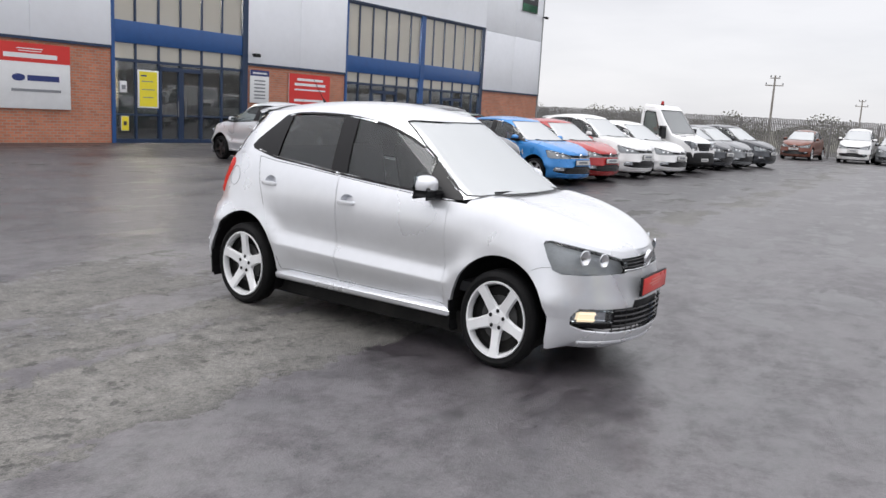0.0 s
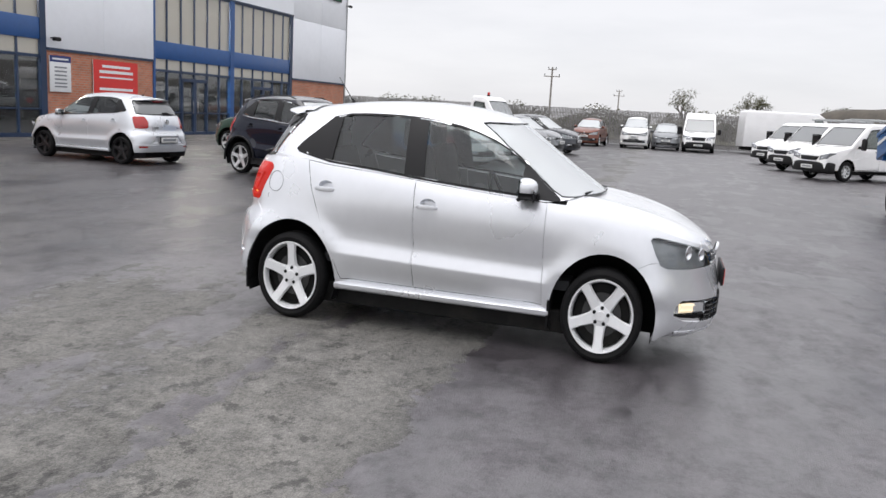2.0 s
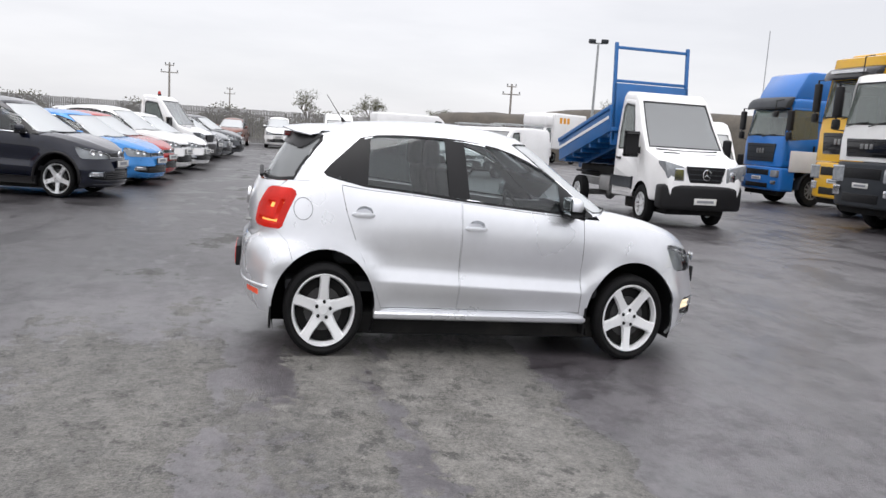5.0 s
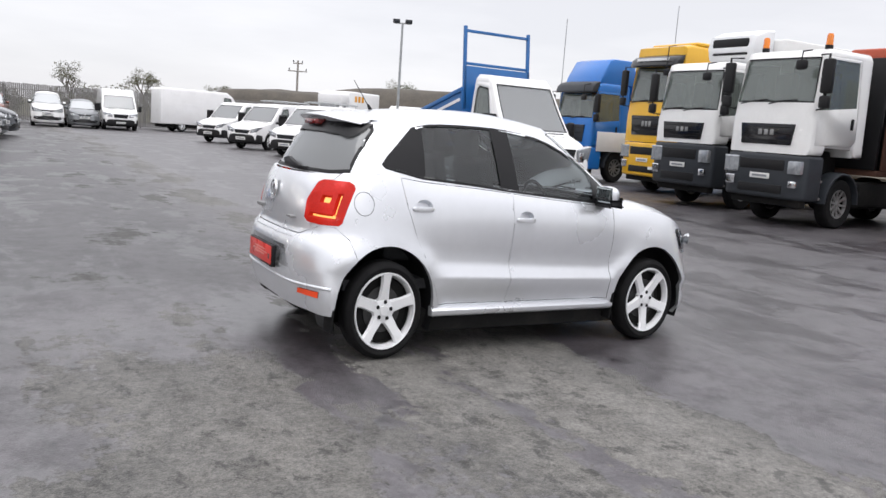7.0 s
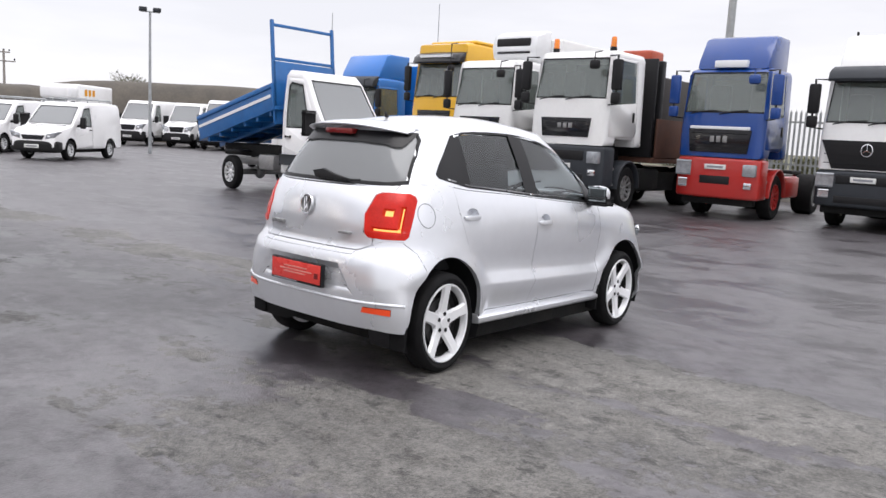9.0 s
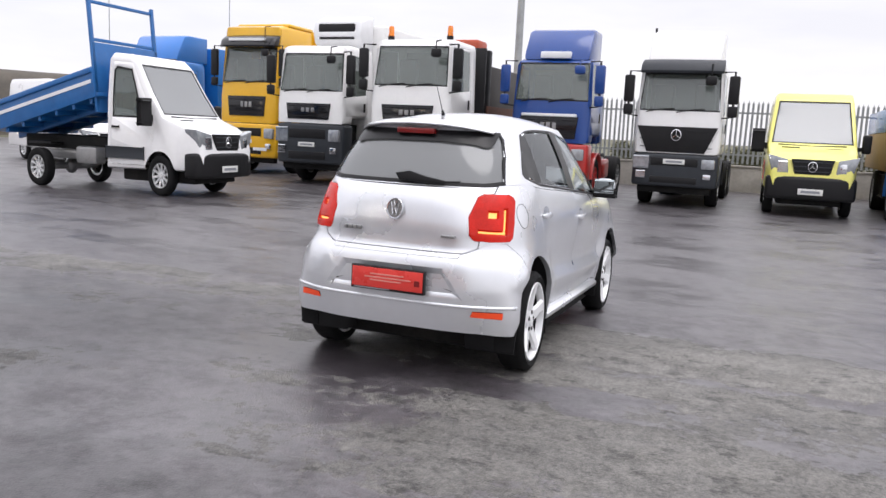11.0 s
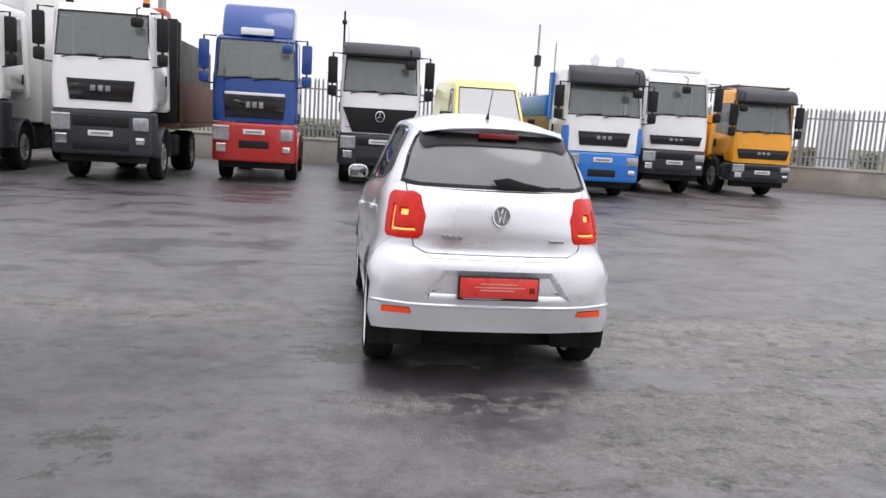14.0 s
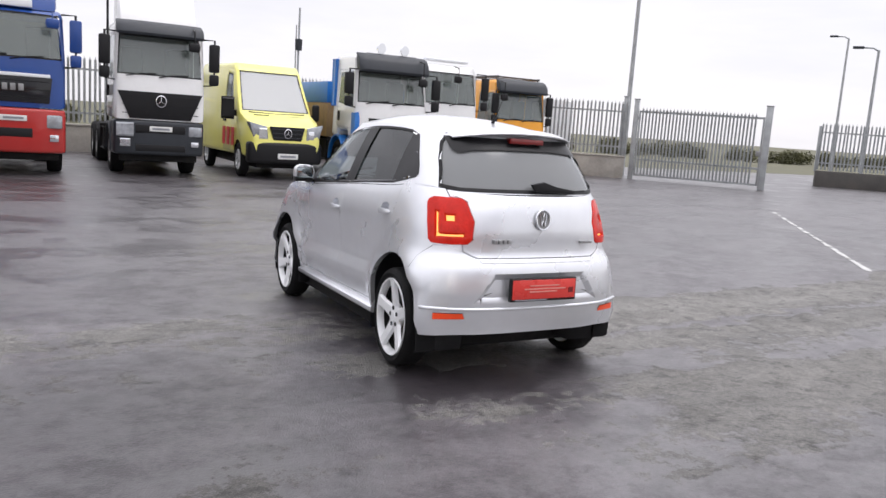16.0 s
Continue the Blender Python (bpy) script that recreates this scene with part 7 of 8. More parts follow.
T = 1.16
LORRIES = [
    # name, label, x, y, heading, spec
    ("white_fridge", "white lorry cab with a rounded fridge unit above it", 11.95, 9.40, 180, dict(w=1.03, z=(0.55, 1.62, 1.72, 2.14, 2.46, 3.46, 3.68), cab=TRUCKWHITE, low=GREYPLASTIC, kerb=0.75)),
    ("white_flatbed", "white lorry with two amber beacons and a dark flatbed", 10.95, 6.02, 180, dict(w=1.03, z=(0.58, 1.53, 1.71, 2.15, 2.60, 3.54, 3.72), cab=TRUCKWHITE, low=GREYPLASTIC, kerb=0.75, cl=1.9)),
    ("yellow_lorry", "yellow high-roof lorry with dark visor and yellow bumper", 14.1, 12.98, 180, dict(w=1.05, z=(0.50, 1.55, 1.76, 2.36, 2.78, 3.84, 4.50), cab=TRUCKYELLOW, low=TRUCKYELLOW, visor=GLOSSBLACK, visor_top=3.62, kerb=0.75, cl=2.1)),
    ("blue_red_lorry", "blue lorry cab over a red bumper with roof spoiler", 12.85, 3.07, 180, dict(w=0.99, z=(0.48, 1.42, 1.52, 2.05, 2.43, 3.36, 3.47), cab=TRUCKBLUE, low=TRUCKRED, frame=TRUCKRED, arch=TRUCKRED, mirror=TRUCKBLUE, brow=True, gw=0.74, plate=0.70, slots=((0.34, 0.55, 0.36),), wheel=TRUCKRED, open=True, tank=TRUCKRED, rear=(-4.6,), len=-5.6, kerb=0.75)),
    ("white_black_lorry", "white lorry cab with dark grille, visor and grey bumper", 13.4, 0.07, 180, dict(w=1.0, z=(0.50, 1.30, 1.32, 1.93, 2.30, 3.20, 3.48), cab=TRUCKWHITE, low=GREYPLASTIC, star=True, visor=GREYPLASTIC, gw=0.93, taper=0.72, grille=BLACKPLASTIC, rear=(-5.0, -6.3), len=-7.4, plate=0.68, kerb=0.7)),
    ("white_blue_lorry", "white lorry with light blue bumper, dark visor and roof spotlights", 12.95, -5.60, 180, dict(w=1.03, z=(0.42, 1.18, 1.33, 1.68, 2.07, 2.86, 3.28), cab=TRUCKWHITE, low=SKYBLUE, visor=GREYPLASTIC, corner=SKYBLUE, arch=SKYBLUE, plate=0.66, slots=((0.16, 0.42, 0.36),), kerb=0.7)),
    ("white_grey_lorry", "white lorry with grey bumper and a roof light bar", 15.1, -8.45, 180, dict(w=0.98, z=(0.58, 1.30, 1.44, 1.69, 2.25, 3.18, 3.42), cab=TRUCKWHITE, low=GREYPLASTIC, gw=0.8, kerb=0.1)),
    ("orange_lorry", "orange lorry with a dark visor and roof ladder frame", 15.95, -11.62, 180, dict(w=0.98, z=(0.46, 1.02, 1.15, 1.44, 1.93, 2.82, 3.20), cab=ORANGE, low=GREYPLASTIC, visor=GREYPLASTIC, gw=0.84, kerb=-0.9, reach=0.08)),
    ("blue_lorry", "light blue lorry with cream panels and a blue roof spoiler", 14.8, 17.6, 180, dict(w=1.1, z=(0.45, 1.25, 1.40, 2.00, 2.25, 3.15, 3.50), cab=SKYBLUE, low=SKYBLUE, visor=GREYPLASTIC, gw=0.7, grille=GREYPLASTIC, kerb=0.75)),
]
yard = {}
for key, label, x, y, hd, s in LORRIES:
    s["tall"] = T
    o = placed("lorry", label, "lorry", x, y, hd, tall=T)
    s["roof_z"] = lorry(o, s)
    yard[key] = (o, s)

# what the lorries carry
o, s = yard["white_fridge"]
tz = s["roof_z"]
boxes_part("cargo_box", o, [(-8.0, -2.15, -1.12, 1.12, 0.95, tz + 0.62, 0.05)], TRUCKWHITE, "white insulated box body")
bm = bmesh.new()
slab(bm, [(-2.15, tz - 0.05), (-1.75, tz - 0.02), (-1.45, tz + 0.14), (-1.36, tz + 0.40), (-1.45, tz + 0.66), (-1.85, tz + 0.80), (-2.15, tz + 0.82)], 1, -0.78, 0.78, 0.10)
fr = part("fridge_unit", bm, SIGNWHITE, o, "rounded white fridge unit")
boxes_part("fridge_grille", fr, [(-1.42, -1.345, -0.58, 0.58, tz + 0.40, tz + 0.60, 0.04)], BLACKPLASTIC)
boxes_part("fridge_slot", fr, [(-1.42, -1.36, -0.55, 0.55, tz + 0.24, tz + 0.29, 0.01)], BLACKPLASTIC)
o, s = yard["white_flatbed"]
tz = s["roof_z"]
beacon(o, -0.6, 0.78, tz + 0.06); beacon(o, -0.6, -0.78, tz + 0.06)
boxes_part("flat_bed", o, [(-7.5, -2.3, -1.15, 1.15, 1.0, 1.12, 0.02)], RUST)
boxes_part("headboard", o, [(-2.35, -2.25, -1.1, 1.1, 1.12, tz + 0.0, 0.02)], BLACKPLASTIC)
boxes_part("bed_side", o, [(-7.5, -2.4, -1.17, -1.12, 1.12, 1.95, 0.01)], RUST, "brown rusty drop side")
boxes_part("bed_side", o, [(-7.5, -2.4, 1.12, 1.17, 1.12, 1.95, 0.01)], RUST)
boxes_part("bed_load", o, [(-7.4, -2.6, -1.08, 1.08, 1.12, tz - 0.35, 0.06)], simple("dark_tarpaulin", (0.035, 0.030, 0.027), 0.6, 0, 0.3, 2.0, 0.4, 12), "dark tarpaulin over the load")
boxes_part("crane_head", o, [(-3.3, -2.6, -0.1, 0.75, tz - 0.1, tz + 0.22, 0.06)], simple("orange_red_steel", (0.42, 0.07, 0.03), 0.5), "orange-red crane head above the cab")
boxes_part("lime_panel", o, [(-2.80, -2.62, 0.50, 0.86, 1.2, tz - 0.05, 0.01)], simple("lime_panel", (0.30, 0.36, 0.05), 0.5), "lime yellow panel behind the cab")
boxes_part("crane_post", o, [(-2.78, -2.55, 0.88, 1.10, 1.12, tz - 0.02, 0.04)], BLACKPLASTIC)
bm = bmesh.new()
pipe(bm, [(-2.6, -0.9, 1.1), (-2.7, -0.95, 2.7), (-3.3, -0.9, 2.95), (-4.3, -0.8, 2.1)], 0.10, 8); box(bm, -2.85, -2.45, -1.1, -0.7, 1.0, 1.9, 0.04)
part("loader_crane", bm, BLACKPLASTIC, o, "folded black loader crane")
o, s = yard["yellow_lorry"]
boxes_part("visor_print", o, [(0.095, 0.105, -0.6, 0.75, 3.45, 3.52)], SIGNWHITE)
boxes_part("cargo_box", o, [(-9.0, -2.4, -1.12, 1.12, 0.95, s["roof_z"] + 0.05, 0.05)], TRUCKYELLOW, "yellow box body")
boxes_part("roof_fairing", o, [(-2.2, -0.8, -0.98, 0.98, s["roof_z"] - 0.02, s["roof_z"] + 0.10, 0.08, 3)], TRUCKYELLOW)
boxes_part("bumper_stripe", o, [(0.05, 0.06, 0.30, 0.8, 0.62, 0.70)], SIGNWHITE)
o, s = yard["blue_red_lorry"]
spoiler(o, 0.84, s["roof_z"], 0.66, TRUCKBLUE)
boxes_part("roof_sign", o, [(-0.42, -0.26, -0.38, 0.38, s["roof_z"] + 0.0, s["roof_z"] + 0.14, 0.02)], SIGNWHITE)
boxes_part("fifth_wheel", o, [(-4.9, -4.1, -0.45, 0.45, 0.86, 0.98, 0.05)], CHASSIS)
boxes_part("catwalk", o, [(-3.0, -1.9, -0.8, 0.8, 0.86, 0.92)], STEEL)
o, s = yard["white_black_lorry"]
spoiler(o, 0.85, s["roof_z"], 0.66, TRUCKWHITE)
bm = bmesh.new()
pipe(bm, [(-1.95, -0.95, 0.9), (-1.95, -0.95, 3.85)], 0.028, 8); ball(bm, (-1.95, -0.95, 3.6), 0.07, 8)
part("work_lamp_mast", bm, BLACKPLASTIC, o)
o, s = yard["white_blue_lorry"]
tz = s["roof_z"]
for y in (-0.33, 0.33):
    bm = bmesh.new(); lathe(bm, [(0.001, 0.05), (0.11, 0.05), (0.12, 0.02), (0.10, -0.06), (0.03, -0.1)], 18, Matrix.Translation((-0.25, y, tz + 0.15)) @ Matrix.Rotation(radians(-90), 4, "Z"))
    part("roof_spotlight", bm, CHROME, o)
bm = bmesh.new(); pipe(bm, [(-0.3, -0.7, tz + 0.03), (-0.3, 0.7, tz + 0.03)], 0.02, 6); part("lamp_bar", bm, STEEL, o)
for sd in (1, -1):
    boxes_part("side_deflector", o, [(-1.72, -1.5, sd * 1.0, sd * 1.06, 1.7, tz - 0.1, 0.02)], SKYBLUE)
boxes_part("body_panel", o, [(-7.0, -2.1, -1.05, 1.10, 0.95, 1.75, 0.02)], TIMBER, "tan timber side boards")
boxes_part("body_top", o, [(-7.0, -2.1, -1.06, 1.11, 1.75, 2.25, 0.02)], SKYBLUE)
o, s = yard["white_grey_lorry"]
tz = s["roof_z"]
boxes_part("light_bar", o, [(-0.62, -0.38, -0.72, 0.72, tz + 0.06, tz + 0.14, 0.03)], SIGNWHITE)
boxes_part("cargo_body", o, [(-7.0, -2.1, -1.1, 1.1, 0.95, 2.0, 0.04)], TRUCKWHITE)
for sd in (1, -1):
    boxes_part("side_deflector", o, [(-1.70, -1.5, sd * 0.95, sd * 1.02, 1.6, tz - 0.2, 0.02)], SKYBLUE)
o, s = yard["orange_lorry"]
tz = s["roof_z"]
bm = bmesh.new()
for y in (-0.8, 0.8):
    pipe(bm, [(-0.4, y, tz + 0.09), (-5.0, y, tz + 0.09)], 0.035, 6)
for x in (-0.5, -1.3, -2.2, -3.4, -4.6):
    pipe(bm, [(x, -0.8, tz + 0.09), (x, 0.8, tz + 0.09)], 0.025, 6); rod(bm, (x, -0.8, tz - 0.3), (x, -0.8, tz + 0.10), 0.022, 6); rod(bm, (x, 0.8, tz - 0.3), (x, 0.8, tz + 0.10), 0.022, 6)
part("ladder_frame", bm, DARKSTEEL, o, "dark steel roof frame")
boxes_part("tool_body", o, [(-6.0, -2.1, -1.05, 1.05, 0.95, 2.1, 0.03)], ORANGE)
o, s = yard["blue_lorry"]
spoiler(o, 1.0, s["roof_z"], 0.75, SKYBLUE, 1.6)
boxes_part("cream_panel", o, [(-1.9, -0.35, 1.09, 1.13, 0.95, 1.55, 0.02)], SIGNWHITE, "cream lower side panel")
boxes_part("cargo_box", o, [(-8.5, -2.3, -1.15, 1.15, 0.95, s["roof_z"] + 0.5, 0.05)], SKYBLUE)

# ---- parked cars ----
def parked(label, x, y, heading, paint_mat, sx=1.0, sy=1.0, sz=1.0, rim=ALLOY, spokes=5, group=""):
    c = thing("parked_car", label, "car", pose(x, y, ground_z(x, y), 0, 0, heading), group, (sx, sy, 1.14 * sz))
    hatchback(c, paint_mat, rim_mat=rim, spokes=spokes)
    return c


def window_strip(root):
    """A bright strip along the foot of the side windows."""
    for sd in (1, -1):
        bm = bmesh.new()
        pts = [(0.70, 0.952), (0.23, 0.968), (-0.21, 0.996), (-0.56, 1.024), (-0.96, 1.049), (-1.15, 1.085)]
        pipe(bm, [(x, sd * 0.792, q) for x, q in pts], 0.008, 6)
        part("window_strip", bm, CHROME, root, "bright strip under the side windows")


def cladding(root):
    """Black plastic lips round the wheel openings and along the sills."""
    for sd in (1, -1):
        for cx in HATCH["axles"]:
            bm = bmesh.new()
            pipe(bm, [(cx + 0.395 * math.cos(a), sd * 0.835, 0.295 + 0.395 * math.sin(a)) for a in [math.pi * (i / 14 * 1.1 - 0.05) for i in range(15)]], 0.022, 6)
            part("arch_lip", bm, BLACKPLASTIC, root)
        bm = bmesh.new(); box(bm, -0.88, 0.86, sd * 0.80, sd * 0.845, 0.20, 0.31, 0.012); part("sill_cladding", bm, BLACKPLASTIC, root)
        bm = bmesh.new(); pipe(bm, [(0.05, sd * 0.56, 1.43), (-0.1, sd * 0.565, 1.475), (-0.9, sd * 0.565, 1.46), (-1.1, sd * 0.555, 1.41)], 0.012, 6); part("roof_rail", bm, GLOSSBLACK, root)


ROW = "row of parked cars"
parked("silver hatchback with black wheels parked before the showroom", -12.2, 10.95, 170.6, ASTRA, 1.09, 1.06, 0.99, DARKALLOY)
suv = parked("dark blue-black SUV with silver wheels and a chrome window strip", -6.5, 10.68, -12.0, BLACKP, 1.09, 1.06, 1.08, ALLOY)
window_strip(suv); cladding(suv)
parked("dark green car parked beside the showroom", -10.8, 17.3, 175.0, GREENP, 1.05, 1.05, 1.02)
for lab, x, y, col, sx, sz, rim in (
        ("bright blue car in the parked row", -4.05, 13.4, BLUEP, 1.08, 0.97, ALLOY),
        ("red car in the parked row", -3.95, 15.4, REDP, 1.05, 0.97, DARKALLOY),
        ("white SUV in the parked row", -3.85, 17.9, WHITEP, 1.1, 1.08, DARKALLOY),
        ("white car beside the white cab truck", -3.4, 20.2, WHITEP, 1.06, 1.0, ALLOY),
        ("dark grey car in the parked row", -3.3, 26.6, GREYP, 1.05, 1.02, ALLOY),
        ("mid grey car in the parked row", -3.0, 28.8, GREYM, 1.05, 1.0, ALLOY),
        ("dark car at the far end of the parked row", -2.6, 31.5, GREYP, 1.08, 1.04, ALLOY)):
    parked(lab, x - 2.03, y + 0.54, -15, col, sx, 1.05, sz, rim, group=ROW)
for lab, x, y, h, col, sx, sz in (
        ("brown-red car parked before the far fence", -3.5, 47.0, -96, MAROON, 1.05, 1.04),
        ("white SUV parked before the far fence", -0.6, 47.5, -92, WHITEP, 1.05, 1.18),
        ("grey car parked before the far fence", 1.3, 47.8, -90, GREYM, 1.0, 1.0)):
    parked(lab, x, y, h, col, sx, 1.05, sz, group="cars along the far fence")

# white cab with a beacon and a low bed in the row, vans further off
w = placed("pickup_truck", "white cab truck with red-orange beacon and low bed", "truck", -3.5, 23.4, -15, tall=0.98)
w.matrix_basis = w.matrix_basis @ Matrix.Diagonal((0.88, 0.92, 1, 1))
van(w, SPRINTER_CAB, WHITEP, badge=False)
for sd in (1, -1):
    bm = bmesh.new(); box(bm, -5.35, -2.5, sd * 0.42 - 0.05, sd * 0.42 + 0.05, 0.50, 0.66, 0.01); part("chassis_rail", bm, STEEL, w)
    wheel_parts(w, -4.55, sd * 0.84, 0.345, 0.21, 10, ALLOY, sd, 0.22)
    bm = bmesh.new(); box(bm, -5.6, -2.85, sd * 1.0 - 0.02, sd * 1.0 + 0.02, 0.85, 1.2, 0.008); part("side_board", bm, GALV, w)
bm = bmesh.new(); box(bm, -5.6, -2.85, -1.0, 1.0, 0.78, 0.85, 0.008); part("bed_floor", bm, GALV, w)
bm = bmesh.new(); lathe(bm, [(0.07, 0), (0.07, 0.05)], 14, Matrix.Translation((-2.1, 0, 2.37)) @ Matrix.Rotation(radians(90), 4, "X"))
bk = part("beacon_base", bm, BLACKPLASTIC, w)
bm = bmesh.new(); lathe(bm, [(0.065, 0.05), (0.06, 0.14), (0.03, 0.17), (0.001, 0.175)], 14, Matrix.Translation((-2.1, 0, 2.37)) @ Matrix.Rotation(radians(90), 4, "X"))
part("beacon_dome", bm, REDLENS, bk, "red-orange beacon")
LONGVAN = dict(SPRINTER_VAN, prof=SPRINTER_CAB["prof"][:7] + [(-2.05, 2.46), (-6.5, 2.48), (-6.62, 2.38), (-6.64, 0.42)], wheels=(-1.02, -5.2), top=2.48)
for lab, spec, x, y, h, t in (
        ("long white panel van standing alone on the yard", LONGVAN, 12.5, 51.2, 10, 1.14),
        ("white van with black grille facing the camera by the far fence", TRANSIT, 3.25, 45.6, -92, 0.98),
        ("white panel van beside the lorries", TRANSIT, 12.55, 16.8, -108, 1.06),
        ("white panel van behind the delivery vans", SPRINTER_VAN, 18.3, 40.5, 215, 1.13),
        ("white panel van with black bumper near the tipper truck", SPRINTER_VAN, 20.8, 35.6, 218, 1.22),
        ("white panel van behind the delivery vans", SPRINTER_VAN, 20.3, 38.6, 215, 1.13)):
    v = placed("panel_van", lab, "van", x, y, h, "white vans", tall=t)
    van(v, spec, WHITEP, badge=False)
hi = placed("box_van", "tall white box van with orange marks, behind smaller vans", "van", 15.2, 45.0, 215, tall=1.14)
van(hi, SPRINTER_CAB, WHITEP, badge=False)
bm = bmesh.new(); box(bm, -6.4, -2.45, -1.1, 1.1, 0.9, 3.05, 0.10, 3); part("cargo_box", bm, WHITEP, hi)
bm = bmesh.new(); box(bm, -2.5, -1.5, -1.0, 1.0, 2.2, 2.95, 0.2, 3); part("air_deflector", bm, WHITEP, hi)
for i in range(3):
    bm = bmesh.new(); box(bm, -3.3 - 0.45 * i, -3.0 - 0.45 * i, 1.095, 1.106, 2.45, 2.80); part("side_mark", bm, ORANGE, hi, "orange mark")
for sd in (1, -1):
    wheel_parts(hi, -5.2, sd * 0.84, 0.345, 0.21, 10, ALLOY, sd, 0.22)

# ---- fences, walls and the gate ----
CONCRETE = simple("weathered_concrete", (0.30, 0.28, 0.25), 0.85, 0, 0.3, 1.6, 0.4, 30, 0, 0.45)
DARKFENCE = simple("dull_grey_steel", (0.20, 0.195, 0.19), 0.7, 0.2, 0.3, 1.5, 0.2, 30, 0, 0.3)


def pale_mesh(name, h, w, material):
    """One W-shaped pale with a three-pointed head, foot at the origin."""
    bm = bmesh.new()
    xs = (-w / 2, -w * 0.28, 0, w * 0.28, w / 2)
    dy = (0.0, 0.018, 0.004, 0.018, 0.0)
    tops = (h - 0.02, h - 0.07, h + 0.05, h - 0.07, h - 0.02)
    for off in (0.0, 0.006):
        lo = [bm.verts.new((x, y + off, 0)) for x, y in zip(xs, dy)]
        hi_ = [bm.verts.new((x, y + off, t)) for x, y, t in zip(xs, dy, tops)]
        for i in range(4):
            bm.faces.new((lo[i], lo[i + 1], hi_[i + 1], hi_[i]))
    bmesh.ops.recalc_face_normals(bm, faces=bm.faces)
    me = bpy.data.meshes.new(name); bm.to_mesh(me); bm.free()
    me.materials.append(material)
    return me


def wall_run(name, label, a, b, h, t, material, cap=0.0):
    a, b = Vector(a), Vector(b)
    L = (b - a).length
    ob = setting(new(name), label, "wall")
    ob.matrix_basis = pose(a.x, a.y, 0, 0, 0, math.degrees(math.atan2(b.y - a.y, b.x - a.x)))
    bm = bmesh.new(); box(bm, 0, L, -t / 2, t / 2, -0.2, h, 0.012)
    part("wall_base", bm, material, ob)
    if cap:
        bm = bmesh.new(); box(bm, -0.01, L + 0.01, -t / 2 - 0.03, t / 2 + 0.03, h, h + cap, 0.01); part("coping", bm, material, ob)
    return ob


def fence_run(label, a, b, z0, h, material, pale, pitch=0.155, post=0.10, group="", joined=False):
    """Palisade panels between two points: posts, two rails and their pales."""
    a, b = Vector(a), Vector(b)
    L = (b - a).length
    ob = thing("palisade_fence", label, "fence", pose(a.x, a.y, z0, 0, 0, math.degrees(math.atan2(b.y - a.y, b.x - a.x))), group)
    n = max(1, round(L / 2.75))
    for i in range(n + 1):
        bm = bmesh.new(); box(bm, L * i / n - post / 2, L * i / n + post / 2, 0.03, 0.03 + post, -z0 if z0 < 0.1 else -0.05, h - 0.12, 0.006)
        part("post", bm, material, ob)
    for z in (0.32, h - 0.42):
        bm = bmesh.new(); box(bm, 0, L, 0.012, 0.05, z, z + 0.06); part("rail", bm, material, ob)
    m = int(L / pitch)
    if joined:
        bm = bmesh.new()
        for i in range(m):
            x = pitch * (i + 0.5)
            vs = box(bm, x - 0.04, x + 0.04, -0.015, 0.012, 0.06, h + random.uniform(-0.03, 0.02))
        tagged(part("paling", bm, material, ob), "row of close steel pales", kind="stuff")
    else:
        for i in range(m):
            p = new("pale", pale)
            p.parent = ob
            p.matrix_basis = Matrix.Translation((pitch * (i + 0.5), 0, 0.05 + random.uniform(-0.008, 0.008))) @ Matrix.Rotation(random.uniform(-0.012, 0.012), 4, "Y")
    return ob


random.seed(11)
PALE = pale_mesh("pale", 2.05, 0.075, GALV)
line = [(26.5, 22), (23.8, 13), (22.2, 5), (22.0, -2.5), (23.4, -9), (22.8, -13), (18.5, -18.3)]
for i, (p, q) in enumerate(zip(line, line[1:])):
    wall_run("wall_%d" % (i + 1), "low stained concrete wall under the palisade", (*p, 0), (*q, 0), 0.82, 0.24, CONCRETE, 0.06)
    fence_run("galvanised palisade fence on a low concrete wall", (*p, 0), (*q, 0), 0.88, 2.12, GALV, PALE, group="yard boundary fence")
for p, q in (((-75, 40), (-25, 50)), ((-25, 50), (0, 53.5)), ((0, 53.5), (25, 52.5))):
    fence_run("dark close-paled steel fence along the far side of the yard", (*p, 0), (*q, 0), 0, 2.45, DARKFENCE, None, 0.11, group="far fence", joined=True)
# second fence past the gate, on a dark low wall
for i, (p, q) in enumerate((((17.7, -28.8), (13.4, -33.5)), ((13.4, -33.5), (4.0, -44.0)))):
    wall_run("wall_%d" % (i + 7), "dark wet low wall beyond the gate", (*p, 0), (*q, 0), 0.72, 0.3, simple("dark_wet_wall", (0.06, 0.055, 0.05), 0.7, 0, 0.4, 2.0, 0.5, 25, 0, 0.4) if i == 0 else bpy.data.materials["dark_wet_wall"], 0.0)
    fence_run("grey palisade fence on a dark low wall", (*p, 0), (*q, 0), 0.72, 2.1, GALV, PALE, group="road fence")

